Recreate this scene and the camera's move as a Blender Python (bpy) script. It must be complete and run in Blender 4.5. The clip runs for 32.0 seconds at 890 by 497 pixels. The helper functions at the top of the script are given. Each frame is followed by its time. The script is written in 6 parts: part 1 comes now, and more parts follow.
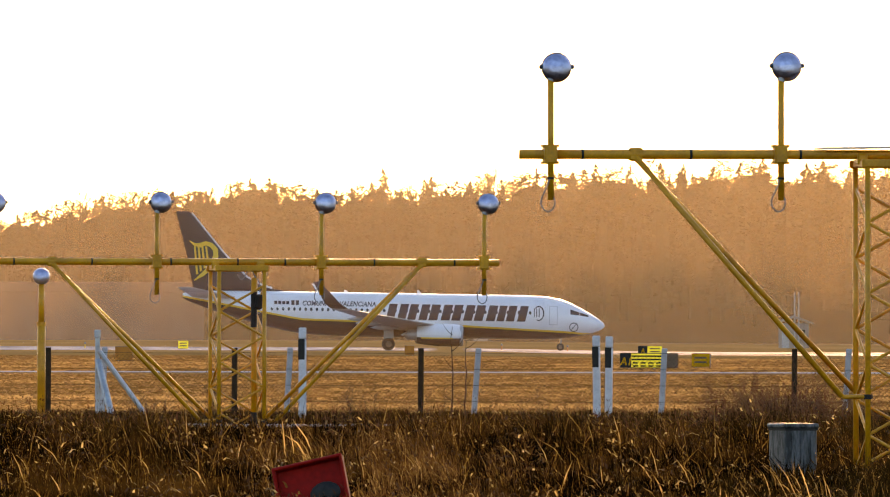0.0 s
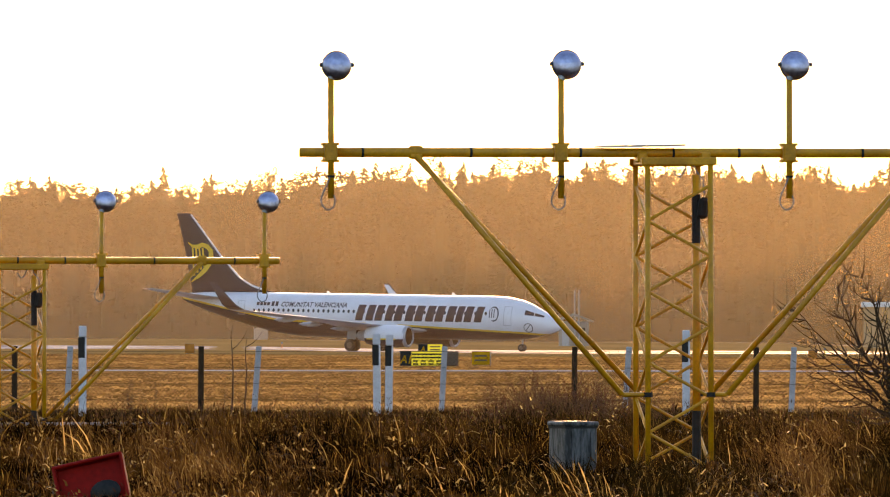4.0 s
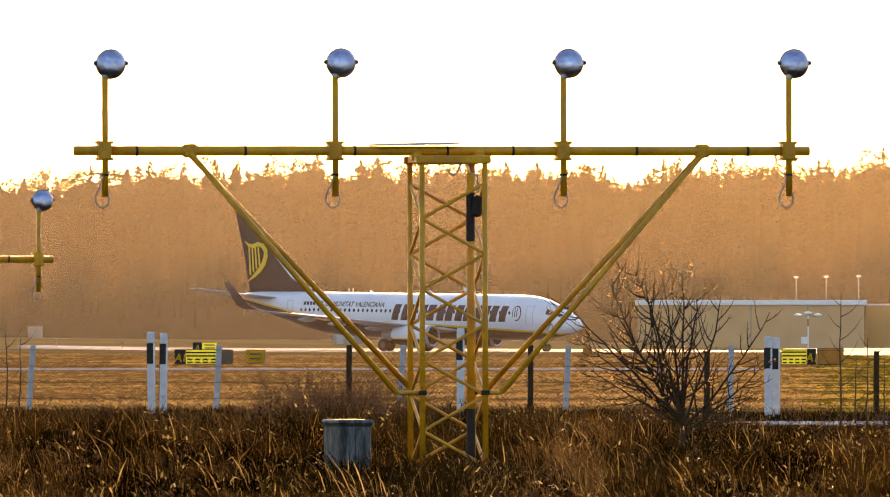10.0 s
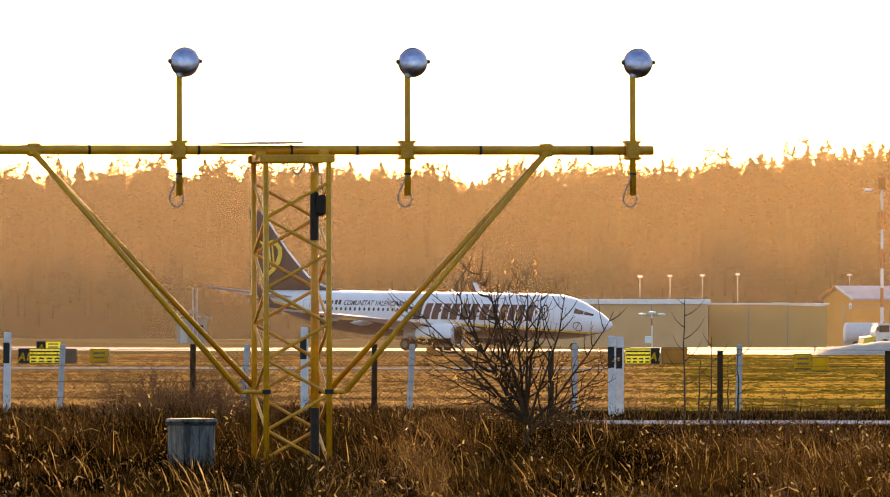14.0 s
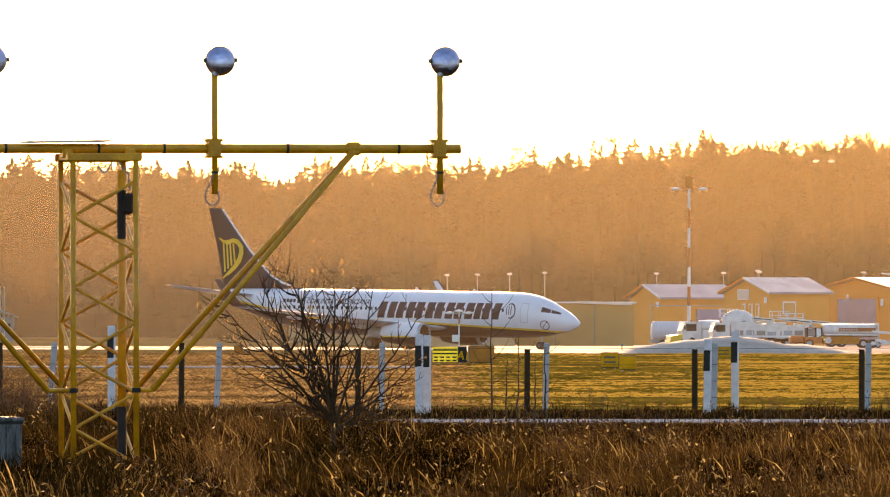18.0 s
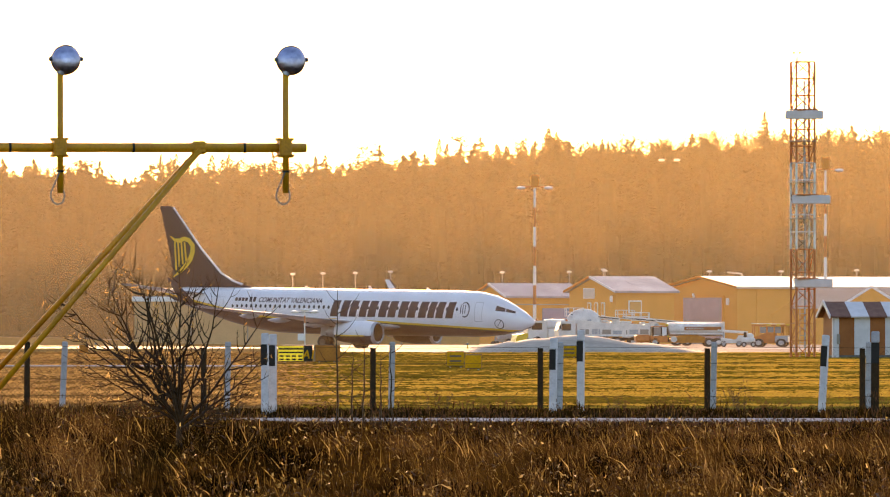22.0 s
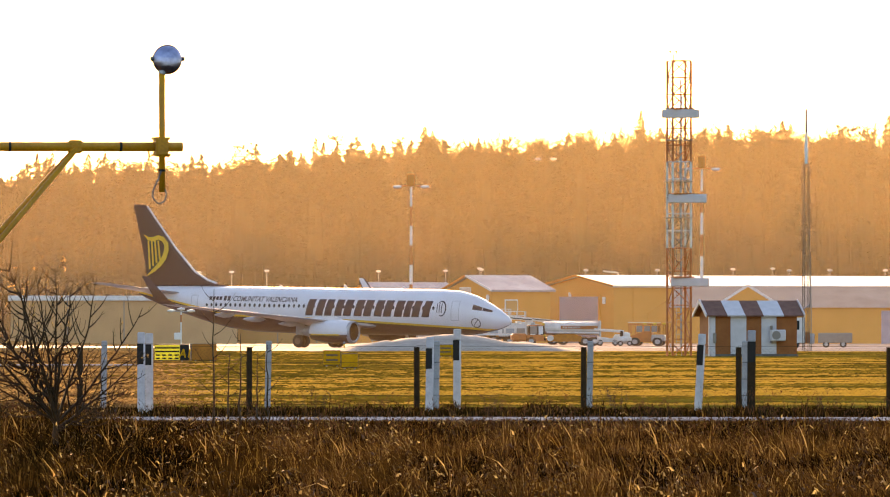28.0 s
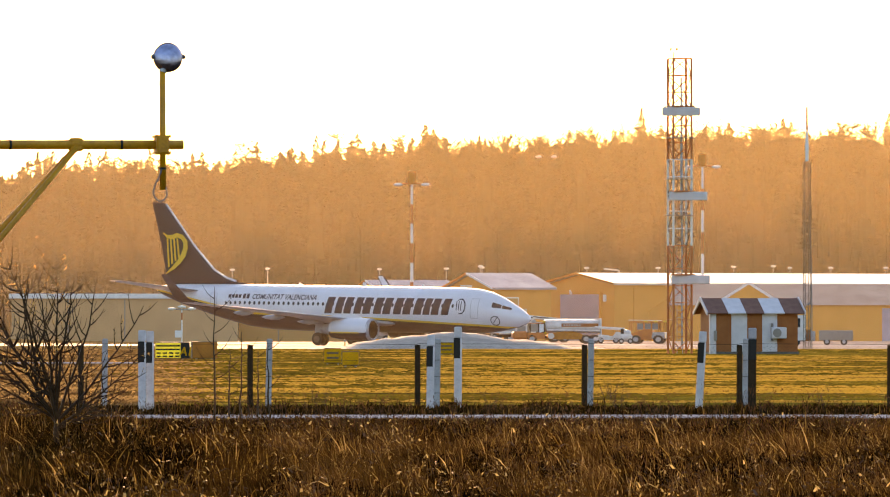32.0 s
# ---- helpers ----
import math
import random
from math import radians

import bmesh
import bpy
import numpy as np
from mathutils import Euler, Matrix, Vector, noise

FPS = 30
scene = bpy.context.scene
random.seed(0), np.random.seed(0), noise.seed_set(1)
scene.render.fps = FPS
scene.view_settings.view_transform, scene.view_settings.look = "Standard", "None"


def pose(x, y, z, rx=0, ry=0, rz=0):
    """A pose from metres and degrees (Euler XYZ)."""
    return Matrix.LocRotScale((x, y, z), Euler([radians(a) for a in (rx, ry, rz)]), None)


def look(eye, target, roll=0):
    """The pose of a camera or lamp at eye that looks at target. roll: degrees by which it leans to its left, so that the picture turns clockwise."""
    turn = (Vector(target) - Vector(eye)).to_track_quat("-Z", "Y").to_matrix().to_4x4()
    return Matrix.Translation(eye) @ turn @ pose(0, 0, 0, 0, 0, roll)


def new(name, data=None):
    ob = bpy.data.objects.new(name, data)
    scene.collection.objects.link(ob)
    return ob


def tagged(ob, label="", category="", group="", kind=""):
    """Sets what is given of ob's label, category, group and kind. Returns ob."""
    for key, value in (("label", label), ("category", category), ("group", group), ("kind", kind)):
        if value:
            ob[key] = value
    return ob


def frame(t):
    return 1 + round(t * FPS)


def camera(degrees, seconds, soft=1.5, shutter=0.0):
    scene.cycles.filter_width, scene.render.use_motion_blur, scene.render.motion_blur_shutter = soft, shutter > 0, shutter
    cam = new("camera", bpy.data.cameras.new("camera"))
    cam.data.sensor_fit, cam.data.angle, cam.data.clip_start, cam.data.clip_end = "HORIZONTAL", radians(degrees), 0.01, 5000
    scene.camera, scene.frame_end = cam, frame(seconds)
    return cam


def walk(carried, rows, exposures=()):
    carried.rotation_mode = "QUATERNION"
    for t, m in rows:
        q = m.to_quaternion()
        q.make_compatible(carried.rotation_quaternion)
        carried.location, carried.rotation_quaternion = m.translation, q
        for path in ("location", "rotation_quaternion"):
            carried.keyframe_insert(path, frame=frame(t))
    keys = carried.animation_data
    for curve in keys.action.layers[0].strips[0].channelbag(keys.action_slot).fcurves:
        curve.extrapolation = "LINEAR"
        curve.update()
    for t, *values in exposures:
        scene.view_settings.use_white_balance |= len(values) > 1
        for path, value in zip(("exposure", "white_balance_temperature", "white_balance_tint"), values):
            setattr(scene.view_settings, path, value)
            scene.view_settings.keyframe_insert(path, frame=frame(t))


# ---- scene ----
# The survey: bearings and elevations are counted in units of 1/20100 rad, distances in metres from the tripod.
UNIT = 1 / 20100.0
EYE = 0.96          # the lens stands low over the grass
LEVEL = -156.0      # elevation count of the horizon


def ease(x, a, b):
    t = min(1.0, max(0.0, (x - a) / (b - a)))
    return t * t * (3 - 2 * t)


def terrain(u, d):
    """The field lies flat, dips a little about the taxiway and rises to the runway beyond it."""
    return -0.34 * ease(d, 500, 880) * ease(u, -820, -260) + 0.85 * ease(d, 1040, 1420) * (1 - ease(u, 150, 620))


def spot(u, d, z=0.0):
    """A place at bearing u and distance d, z over the ground."""
    return Vector((d * math.sin(u * UNIT), d * math.cos(u * UNIT), terrain(u, d) + z))


def rise(v, d):
    """The height of what is sighted at elevation count v, d metres off."""
    return EYE + (v - LEVEL) * UNIT * d + (0.34 if d > 880 else 0)


def facing(u, turn=0.0):
    """Turn about z, in radians, of a thing whose local x runs across the line of sight at bearing u."""
    return -u * UNIT + radians(turn)


# ---- camera: a tripod, panning after the aircraft (seconds, bearing, elevation, lean in degrees) ----
SWEEP = [
    (0, -726.3, 5.2, 0.103), (0.5, -672.8, 5.1, 0.099), (1, -617.0, 4.9, 0.098), (1.5, -567.4, 4.4, 0.101),
    (2, -517.2, 4.0, 0.099), (2.5, -472.9, 3.8, 0.095), (3, -424.7, 3.5, 0.084), (3.5, -381.1, 2.8, 0.076),
    (5.5, -215.1, 2.2, 0.067), (6, -176.9, 1.7, 0.057), (6.5, -142.6, 1.6, 0.039), (7, -107.4, 1.2, 0.027),
    (7.5, -79.6, 0.7, 0.018), (8, -53.0, 0.3, 0.015), (8.5, -27.8, 0.2, 0.012), (9, -0.0, -0.0, 0.012),
    (9.5, 27.6, -0.2, 0.011), (10, 58.5, -0.4, 0.013), (10.5, 88.0, -0.6, 0.017), (11, 119.8, -0.9, 0.022),
    (11.5, 151.7, -1.1, 0.026), (12, 185.0, -1.3, 0.028), (12.5, 218.7, -1.4, 0.030), (13, 255.7, -1.4, 0.031),
    (13.5, 293.1, -1.6, 0.033), (14, 333.5, -1.8, 0.033), (14.5, 373.4, -2.4, 0.036), (16.5, 543.2, -3.0, 0.036),
    (17, 586.9, -3.7, 0.036), (17.5, 629.8, -3.9, 0.037), (18, 673.2, -4.1, 0.041), (18.5, 713.2, -4.3, 0.046),
    (19, 752.8, -4.4, 0.045), (19.5, 789.6, -4.7, 0.040), (20, 826.8, -5.0, 0.038), (20.5, 857.6, -5.4, 0.039),
    (21, 888.8, -5.5, 0.039), (21.5, 915.9, -5.8, 0.040), (22, 945.0, -5.9, 0.036), (22.5, 970.4, -6.0, 0.036),
    (23, 993.5, -6.0, 0.036), (23.5, 1013.3, -6.3, 0.034), (24, 1034.3, -6.4, 0.032), (24.5, 1054.1, -6.5, 0.032),
    (25, 1074.5, -6.6, 0.028), (25.5, 1091.3, -7.0, 0.025), (27.5, 1152.1, -7.4, 0.027), (28, 1162.8, -7.6, 0.022),
    (28.5, 1169.4, -8.0, 0.021), (29, 1170.9, -9.0, 0.015), (29.5, 1163.5, -10.1, 0.009), (30, 1161.6, -10.9, 0.004),
    (30.5, 1161.2, -11.3, -0.000), (31, 1161.6, -11.4, -0.007), (31.5, 1161.3, -11.5, -0.007), (32, 1161.5, -11.5, -0.011),
]
cam = camera(math.degrees(2 * math.atan(784 * UNIT)), 32.0, soft=1.12)
walk(cam, [(t, Matrix.Translation((0, 0, EYE)) @ Euler((math.pi / 2 + (q - LEVEL) * UNIT, 0, -p * UNIT)).to_matrix().to_4x4()
            @ pose(0, 0, 0, 0, 0, r)) for t, p, q, r in SWEEP],
     exposures=[(0, 1.76, 6950, 21), (32, 1.76, 6950, 21)])

# ---- world and sun: low winter sun behind the wood, hazy sky ----
SUN_EL, SUN_AZ = 10.0, 1.5
world = bpy.data.worlds.new("sky")
scene.world = world
world.use_nodes = True
wn = world.node_tree.nodes
sky = wn.new("ShaderNodeTexSky")
sky.sky_type, sky.sun_disc = "NISHITA", False
sky.sun_elevation, sky.sun_rotation = radians(SUN_EL), radians(SUN_AZ)
sky.air_density, sky.dust_density, sky.ozone_density = 1.22, 2.0, 2.4
wn["Background"].inputs["Strength"].default_value = 0.15
world.node_tree.links.new(sky.outputs["Color"], wn["Background"].inputs["Color"])
sun = new("sun", bpy.data.lights.new("sun", "SUN"))
sun.data.energy, sun.data.angle, sun.data.color = 1.45, radians(2.5), (1.0, 0.57, 0.23)
sun.matrix_world = look((0, 0, 50), (-math.sin(radians(SUN_AZ)) * 50, -math.cos(radians(SUN_AZ)) * 50, 50 - 50 * math.tan(radians(SUN_EL))))

# ---- materials ----


def mat(name, c1, c2=None, rough=0.6, metal=0.0, scale=3.0, bump=0.0, fine=40.0, spec=0.5, through_light=0.0, space="Object", per_piece=0.0, stretch=None, coat=0.0, island=None, power=5.0, span=(0.55, 0.98), glow=0.0):
    """A surface with colour varied at two scales, fine relief, and light coming through where it is thin."""
    m = bpy.data.materials.new(name)
    m.use_nodes = True
    nt = m.node_tree
    n, ln = nt.nodes, nt.links.new
    b = n["Principled BSDF"]
    c2 = c2 or tuple(x * 0.75 for x in c1)
    tc = n.new("ShaderNodeTexCoord")
    src = tc.outputs[space] if space != "Position" else n.new("ShaderNodeNewGeometry").outputs["Position"]
    if stretch:
        mp = n.new("ShaderNodeMapping")
        mp.inputs["Scale"].default_value = stretch
        ln(src, mp.inputs["Vector"])
        src = mp.outputs["Vector"]
    big, small = n.new("ShaderNodeTexNoise"), n.new("ShaderNodeTexNoise")
    for q, s, dt in ((big, scale, 4.0), (small, fine, 6.0)):
        q.inputs["Scale"].default_value, q.inputs["Detail"].default_value = s, dt
        ln(src, q.inputs["Vector"])
    add = n.new("ShaderNodeMath")
    add.operation = "MULTIPLY_ADD"
    ln(small.outputs["Fac"], add.inputs[0])
    add.inputs[1].default_value = 0.6
    ln(big.outputs["Fac"], add.inputs[2])
    last = add.outputs[0]
    if per_piece:
        oi = n.new("ShaderNodeObjectInfo")
        pp = n.new("ShaderNodeMath")
        pp.operation = "MULTIPLY_ADD"
        ln(oi.outputs["Random"], pp.inputs[0])
        pp.inputs[1].default_value = per_piece
        ln(last, pp.inputs[2])
        last = pp.outputs[0]
    ramp = n.new("ShaderNodeValToRGB")
    ramp.color_ramp.elements[0].position, ramp.color_ramp.elements[0].color = span[0], (*c1, 1)
    ramp.color_ramp.elements[1].position, ramp.color_ramp.elements[1].color = span[1], (*c2, 1)
    ln(last, ramp.inputs["Fac"])
    colour = ramp.outputs["Color"]
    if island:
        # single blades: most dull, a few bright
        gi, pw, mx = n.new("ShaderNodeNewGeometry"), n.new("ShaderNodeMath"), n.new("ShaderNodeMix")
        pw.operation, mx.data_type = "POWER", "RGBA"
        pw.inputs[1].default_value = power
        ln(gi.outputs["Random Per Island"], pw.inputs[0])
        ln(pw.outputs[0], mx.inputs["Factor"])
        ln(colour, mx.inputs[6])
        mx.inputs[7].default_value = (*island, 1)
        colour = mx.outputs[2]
    ln(colour, b.inputs["Base Color"])
    rr = n.new("ShaderNodeMapRange")
    rr.inputs["To Min"].default_value, rr.inputs["To Max"].default_value = max(0.02, rough - 0.1), min(1, rough + 0.12)
    ln(big.outputs["Fac"], rr.inputs["Value"])
    ln(rr.outputs["Result"], b.inputs["Roughness"])
    b.inputs["Metallic"].default_value = metal
    b.inputs["Specular IOR Level"].default_value = spec
    b.inputs["Coat Weight"].default_value, b.inputs["Coat Roughness"].default_value = coat, 0.4
    if glow:
        ln(ramp.outputs["Color"], b.inputs["Emission Color"])
        b.inputs["Emission Strength"].default_value = glow
    if bump:
        bp = n.new("ShaderNodeBump")
        bp.inputs["Strength"].default_value, bp.inputs["Distance"].default_value = bump, 0.02
        ln(small.outputs["Fac"], bp.inputs["Height"])
        ln(bp.outputs["Normal"], b.inputs["Normal"])
    if through_light:
        tr, mix = n.new("ShaderNodeBsdfTranslucent"), n.new("ShaderNodeMixShader")
        ln(colour, tr.inputs["Color"])
        mix.inputs["Fac"].default_value = through_light
        ln(b.outputs["BSDF"], mix.inputs[1])
        ln(tr.outputs["BSDF"], mix.inputs[2])
        ln(mix.outputs["Shader"], n["Material Output"].inputs["Surface"])
    return m


M_YELLOW = mat("yellow_paint", (0.66, 0.295, 0.003), (0.40, 0.165, 0.003), 0.42, 0, 5, 0.08, 60, spec=0.35)
M_BLACK = mat("black_rubber", (0.010, 0.009, 0.008), (0.024, 0.02, 0.017), 0.6, 0, 8, 0.1, spec=0.2)
M_ALU = mat("lamp_aluminium", (0.50, 0.50, 0.64), (0.30, 0.30, 0.42), 0.34, 1.0, 16, 0.22, 40)
M_BOXSTEEL = mat("weathered_steel", (0.13, 0.133, 0.14), (0.032, 0.031, 0.03), 0.55, 0.4, 7, 0.3, 40, span=(0.62, 0.95), stretch=(2.2, 2.2, 0.5))
M_GALV = mat("galvanised_steel", (0.42, 0.44, 0.46), (0.27, 0.28, 0.30), 0.5, 0.55, 7, 0.1, 50)
M_CABLE = mat("grey_cable", (0.12, 0.12, 0.13), (0.2, 0.2, 0.2), 0.5)
M_WHITE = mat("white_paint", (0.78, 0.78, 0.78), (0.62, 0.62, 0.62), 0.45, 0, 4, 0.03)
M_POLE_WHITE = mat("white_plastic", (0.58, 0.57, 0.61), (0.40, 0.39, 0.42), 0.5, 0, 9, 0.05)
M_MASTGREY = mat("dull_mast_steel", (0.14, 0.12, 0.10), (0.09, 0.075, 0.06), 0.6, 0.2, 5, 0.1)
M_POLE_BLACK = mat("black_band", (0.009, 0.008, 0.007), (0.02, 0.018, 0.016), 0.6, spec=0.2)
M_POST_WOOD = mat("dark_wood", (0.022, 0.013, 0.006), (0.045, 0.028, 0.014), 0.85, 0, 8, 0.4, 60, spec=0.1)
M_CONCRETE = mat("grey_concrete", (0.40, 0.395, 0.42), (0.26, 0.255, 0.27), 0.85, 0, 6, 0.3, 60)
M_WIRE = mat("fence_wire", (0.03, 0.022, 0.012), (0.05, 0.036, 0.02), 0.7, 0.0, spec=0.1)
M_SKIN = mat("white_aircraft_paint", (0.70, 0.705, 0.74), (0.61, 0.615, 0.645), 0.32, 0, 0.6, 0.0, 12, coat=0.2)
M_NAVY = mat("navy_aircraft_paint", (0.010, 0.009, 0.018), (0.016, 0.014, 0.024), 0.4, 0, 0.6, 0.0, 12, spec=0.3, coat=0.1)
M_BRIGHT_YELLOW = mat("bright_yellow_paint", (0.75, 0.47, 0.02), (0.62, 0.38, 0.02), 0.4, 0, 2)
M_WINGGREY = mat("wing_grey_paint", (0.42, 0.42, 0.44), (0.32, 0.32, 0.34), 0.4, 0, 1.2, 0.0, 9)
M_TYRE = mat("tyre", (0.018, 0.017, 0.016), (0.035, 0.033, 0.03), 0.8)
M_DARKGLASS = mat("dark_glazing", (0.012, 0.014, 0.018), (0.02, 0.022, 0.025), 0.08, 0, 2)
M_OCHRE = mat("ochre_cladding", (0.74, 0.325, 0.055), (0.63, 0.275, 0.045), 0.7, 0, 0.4, 0.05, 6)
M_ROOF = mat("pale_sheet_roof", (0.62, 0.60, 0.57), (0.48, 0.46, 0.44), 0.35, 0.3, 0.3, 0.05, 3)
M_DOORGREY = mat("grey_shutter", (0.27, 0.33, 0.47), (0.21, 0.26, 0.37), 0.5, 0.2, 1)
M_FALU = mat("red_oxide_paint", (0.33, 0.105, 0.020), (0.26, 0.080, 0.016), 0.8, 0, 3, 0.1, 20)
M_REDPAINT = mat("red_mast_paint", (0.48, 0.155, 0.03), (0.36, 0.115, 0.025), 0.5, 0, 3)
M_BROWNROOF = mat("brown_roof_sheet", (0.22, 0.105, 0.075), (0.16, 0.075, 0.055), 0.8, 0.0, 3, 0.1, 20, spec=0.15)
M_SNOW = mat("old_snow", (0.52, 0.40, 0.32), (0.33, 0.255, 0.205), 0.8, 0, 0.5, 0.9, 5, stretch=(0.6, 1, 2.5))
M_BROWN = mat("brown_panel", (0.52, 0.20, 0.035), (0.38, 0.145, 0.03), 0.7, 0, 3, spec=0.1)
M_HUTWHITE = mat("hut_white_paint", (0.62, 0.57, 0.58), (0.52, 0.48, 0.49), 0.6, 0, 3, 0.03)
M_ORANGE = mat("orange_paint", (0.60, 0.17, 0.02), (0.45, 0.12, 0.02), 0.45, 0, 2)
M_SIGNYEL = mat("sign_yellow", (0.86, 0.66, 0.015), (0.74, 0.55, 0.015), 0.5, 0, 3, glow=0.13)
M_SIGNBACK = mat("sign_brown_case", (0.11, 0.06, 0.03), (0.16, 0.09, 0.05), 0.6, 0, 4)
M_RED = mat("red_panel", (0.30, 0.006, 0.002), (0.17, 0.004, 0.0015), 0.6, 0, 4, 0.1, spec=0.1)
# near-black end of the ramp stands for shade deep between the blades
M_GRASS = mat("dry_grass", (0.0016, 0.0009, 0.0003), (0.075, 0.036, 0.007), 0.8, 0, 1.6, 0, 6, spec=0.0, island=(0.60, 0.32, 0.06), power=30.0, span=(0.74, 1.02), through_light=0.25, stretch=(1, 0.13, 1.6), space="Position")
# bright colours here and on single blades or leaves stand for sun glints
M_GRASS_PALE = mat("pale_stalks_and_glints", (0.24, 0.12, 0.025), (0.85, 0.54, 0.17), 0.5, 0, 1.5, 0, 9, spec=0.2, through_light=0.6, space="Position")
M_LEAF = mat("dead_leaves_and_glints", (0.012, 0.006, 0.0016), (0.075, 0.036, 0.008), 0.6, 0, 1.5, 0, 9, spec=0.2, through_light=0.4, space="Position", island=(0.95, 0.62, 0.18), power=11.0)
M_TURF = mat("mown_turf", (0.13, 0.098, 0.012), (0.05, 0.045, 0.007), 0.7, 0, 0.07, 0, 1.2, spec=0.1, span=(0.70, 0.90), island=(0.26, 0.17, 0.03), power=6.0, through_light=0.5, space="Position", stretch=(0.06, 1, 1))
M_SWATH = mat("straw_swath", (0.57, 0.355, 0.055), (0.38, 0.245, 0.038), 0.7, 0, 0.3, 0, 1.2, spec=0.05, through_light=0.35, space="Position")
M_TWIG = mat("bare_twigs", (0.016, 0.008, 0.003), (0.055, 0.027, 0.009), 0.55, 0, 9, 0.1, 40, spec=0.15)
M_BRAMBLE = mat("red_brown_twigs", (0.09, 0.034, 0.012), (0.155, 0.062, 0.021), 0.7, 0, 9, spec=0.1)
M_NEEDLES = mat("spruce_needles", (0.009, 0.010, 0.006), (0.014, 0.014, 0.008), 0.9, 0, 0.02, 0, 0.2, spec=0.0, through_light=0.02, space="Position")


def ground_mat():
    m = mat("field_ground", (0.18, 0.11, 0.04), (0.28, 0.175, 0.065), 0.9, 0, 0.05, 0.3, 1.2, spec=0.0, space="Position", stretch=(1, 0.25, 1))
    return m


M_FIELD = ground_mat()
# darker than plain litter: the shade under the growth is in the colour
M_SOIL = mat("shade_dark_litter", (0.006, 0.0033, 0.0012), (0.018, 0.010, 0.004), 0.95, 0, 0.7, 0.5, 6, spec=0.0, space="Position")
M_GREENFIELD = mat("green_turf_ground", (0.38, 0.25, 0.032), (0.125, 0.105, 0.014), 0.9, 0, 0.09, 0.0, 0.7, spec=0.0, space="Position", stretch=(0.5, 1, 1), span=(0.70, 0.88))
M_APRON = mat("damp_concrete", (0.22, 0.21, 0.225), (0.15, 0.14, 0.15), 0.7, 0, 0.05, 0.0, 0.8, spec=0.0, coat=0.06, space="Position", stretch=(0.3, 1, 1))
# the pale base colour stands for sky mirrored on the wet roads
M_PALEROAD = mat("reflection_pale_road", (0.50, 0.49, 0.50), (0.30, 0.29, 0.29), 0.8, 0, 0.3, 0.0, 3.0, spec=0.0, space="Position", stretch=(0.4, 1, 1))
# bluish tones put the sky's reflection in the wet into the colour
M_WET = mat("wet_asphalt_sky_tint", (0.11, 0.115, 0.14), (0.24, 0.245, 0.29), 0.7, 0, 0.12, 0.0, 0.9, spec=0.0, coat=0.06, space="Position", stretch=(1, 0.06, 1), span=(0.66, 0.9))


def mist_mat(thick):
    """Thin mist: most light passes, some is scattered on towards the eye."""
    m = bpy.data.materials.new("thin_mist")
    m.use_nodes = True
    n, ln = m.node_tree.nodes, m.node_tree.links.new
    tr, sc, mix = n.new("ShaderNodeBsdfTransparent"), n.new("ShaderNodeBsdfTranslucent"), n.new("ShaderNodeMixShader")
    # thinner towards the west, which dims the haze away from the sun
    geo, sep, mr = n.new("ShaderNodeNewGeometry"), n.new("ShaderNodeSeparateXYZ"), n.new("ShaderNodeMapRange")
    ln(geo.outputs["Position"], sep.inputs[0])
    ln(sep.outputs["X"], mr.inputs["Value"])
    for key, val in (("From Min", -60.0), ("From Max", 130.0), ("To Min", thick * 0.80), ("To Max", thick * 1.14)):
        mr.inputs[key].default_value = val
    # the sun's glow put into the tint: golden towards it, greyer away
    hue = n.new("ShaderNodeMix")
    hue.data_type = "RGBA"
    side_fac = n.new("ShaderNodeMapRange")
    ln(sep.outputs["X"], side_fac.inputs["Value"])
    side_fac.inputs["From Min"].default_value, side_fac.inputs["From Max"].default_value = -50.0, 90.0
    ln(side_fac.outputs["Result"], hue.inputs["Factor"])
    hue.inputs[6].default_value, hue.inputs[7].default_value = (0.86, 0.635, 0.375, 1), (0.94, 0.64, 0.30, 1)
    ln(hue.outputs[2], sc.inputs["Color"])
    # and thicker, so paler, higher up, in place of the low sun's glow
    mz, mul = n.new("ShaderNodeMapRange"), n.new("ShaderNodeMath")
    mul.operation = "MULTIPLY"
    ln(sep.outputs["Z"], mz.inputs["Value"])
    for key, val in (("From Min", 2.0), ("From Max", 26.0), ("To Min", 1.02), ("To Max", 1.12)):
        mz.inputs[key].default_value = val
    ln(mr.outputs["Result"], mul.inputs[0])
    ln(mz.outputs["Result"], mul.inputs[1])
    ln(mul.outputs[0], mix.inputs["Fac"])
    ln(tr.outputs[0], mix.inputs[1])
    ln(sc.outputs[0], mix.inputs[2])
    ln(mix.outputs[0], n["Material Output"].inputs["Surface"])
    return m


# ---- mesh helpers ----


def mesh_of(bm, name, material, smooth=False):
    me = bpy.data.meshes.new(name)
    bm.to_mesh(me)
    bm.free()
    me.materials.append(material)
    if smooth:
        me.polygons.foreach_set("use_smooth", [True] * len(me.polygons))
    return me


def part(name, bm, material=None, parent=None, label="", smooth=False):
    """Links a bmesh (or a ready mesh) as one object, under a thing or a part."""
    me = bm if isinstance(bm, bpy.types.Mesh) else mesh_of(bm, name, material, smooth)
    ob = new(name, me)
    if parent:
        ob.parent = parent
    if label:
        ob["label"] = label
    return ob


def thing(name, label, category, group="", at=(0, 0, 0), rz=0.0):
    ob = new(name)
    ob.location = at
    ob.rotation_euler = (0, 0, rz)
    return tagged(ob, label, category, group)


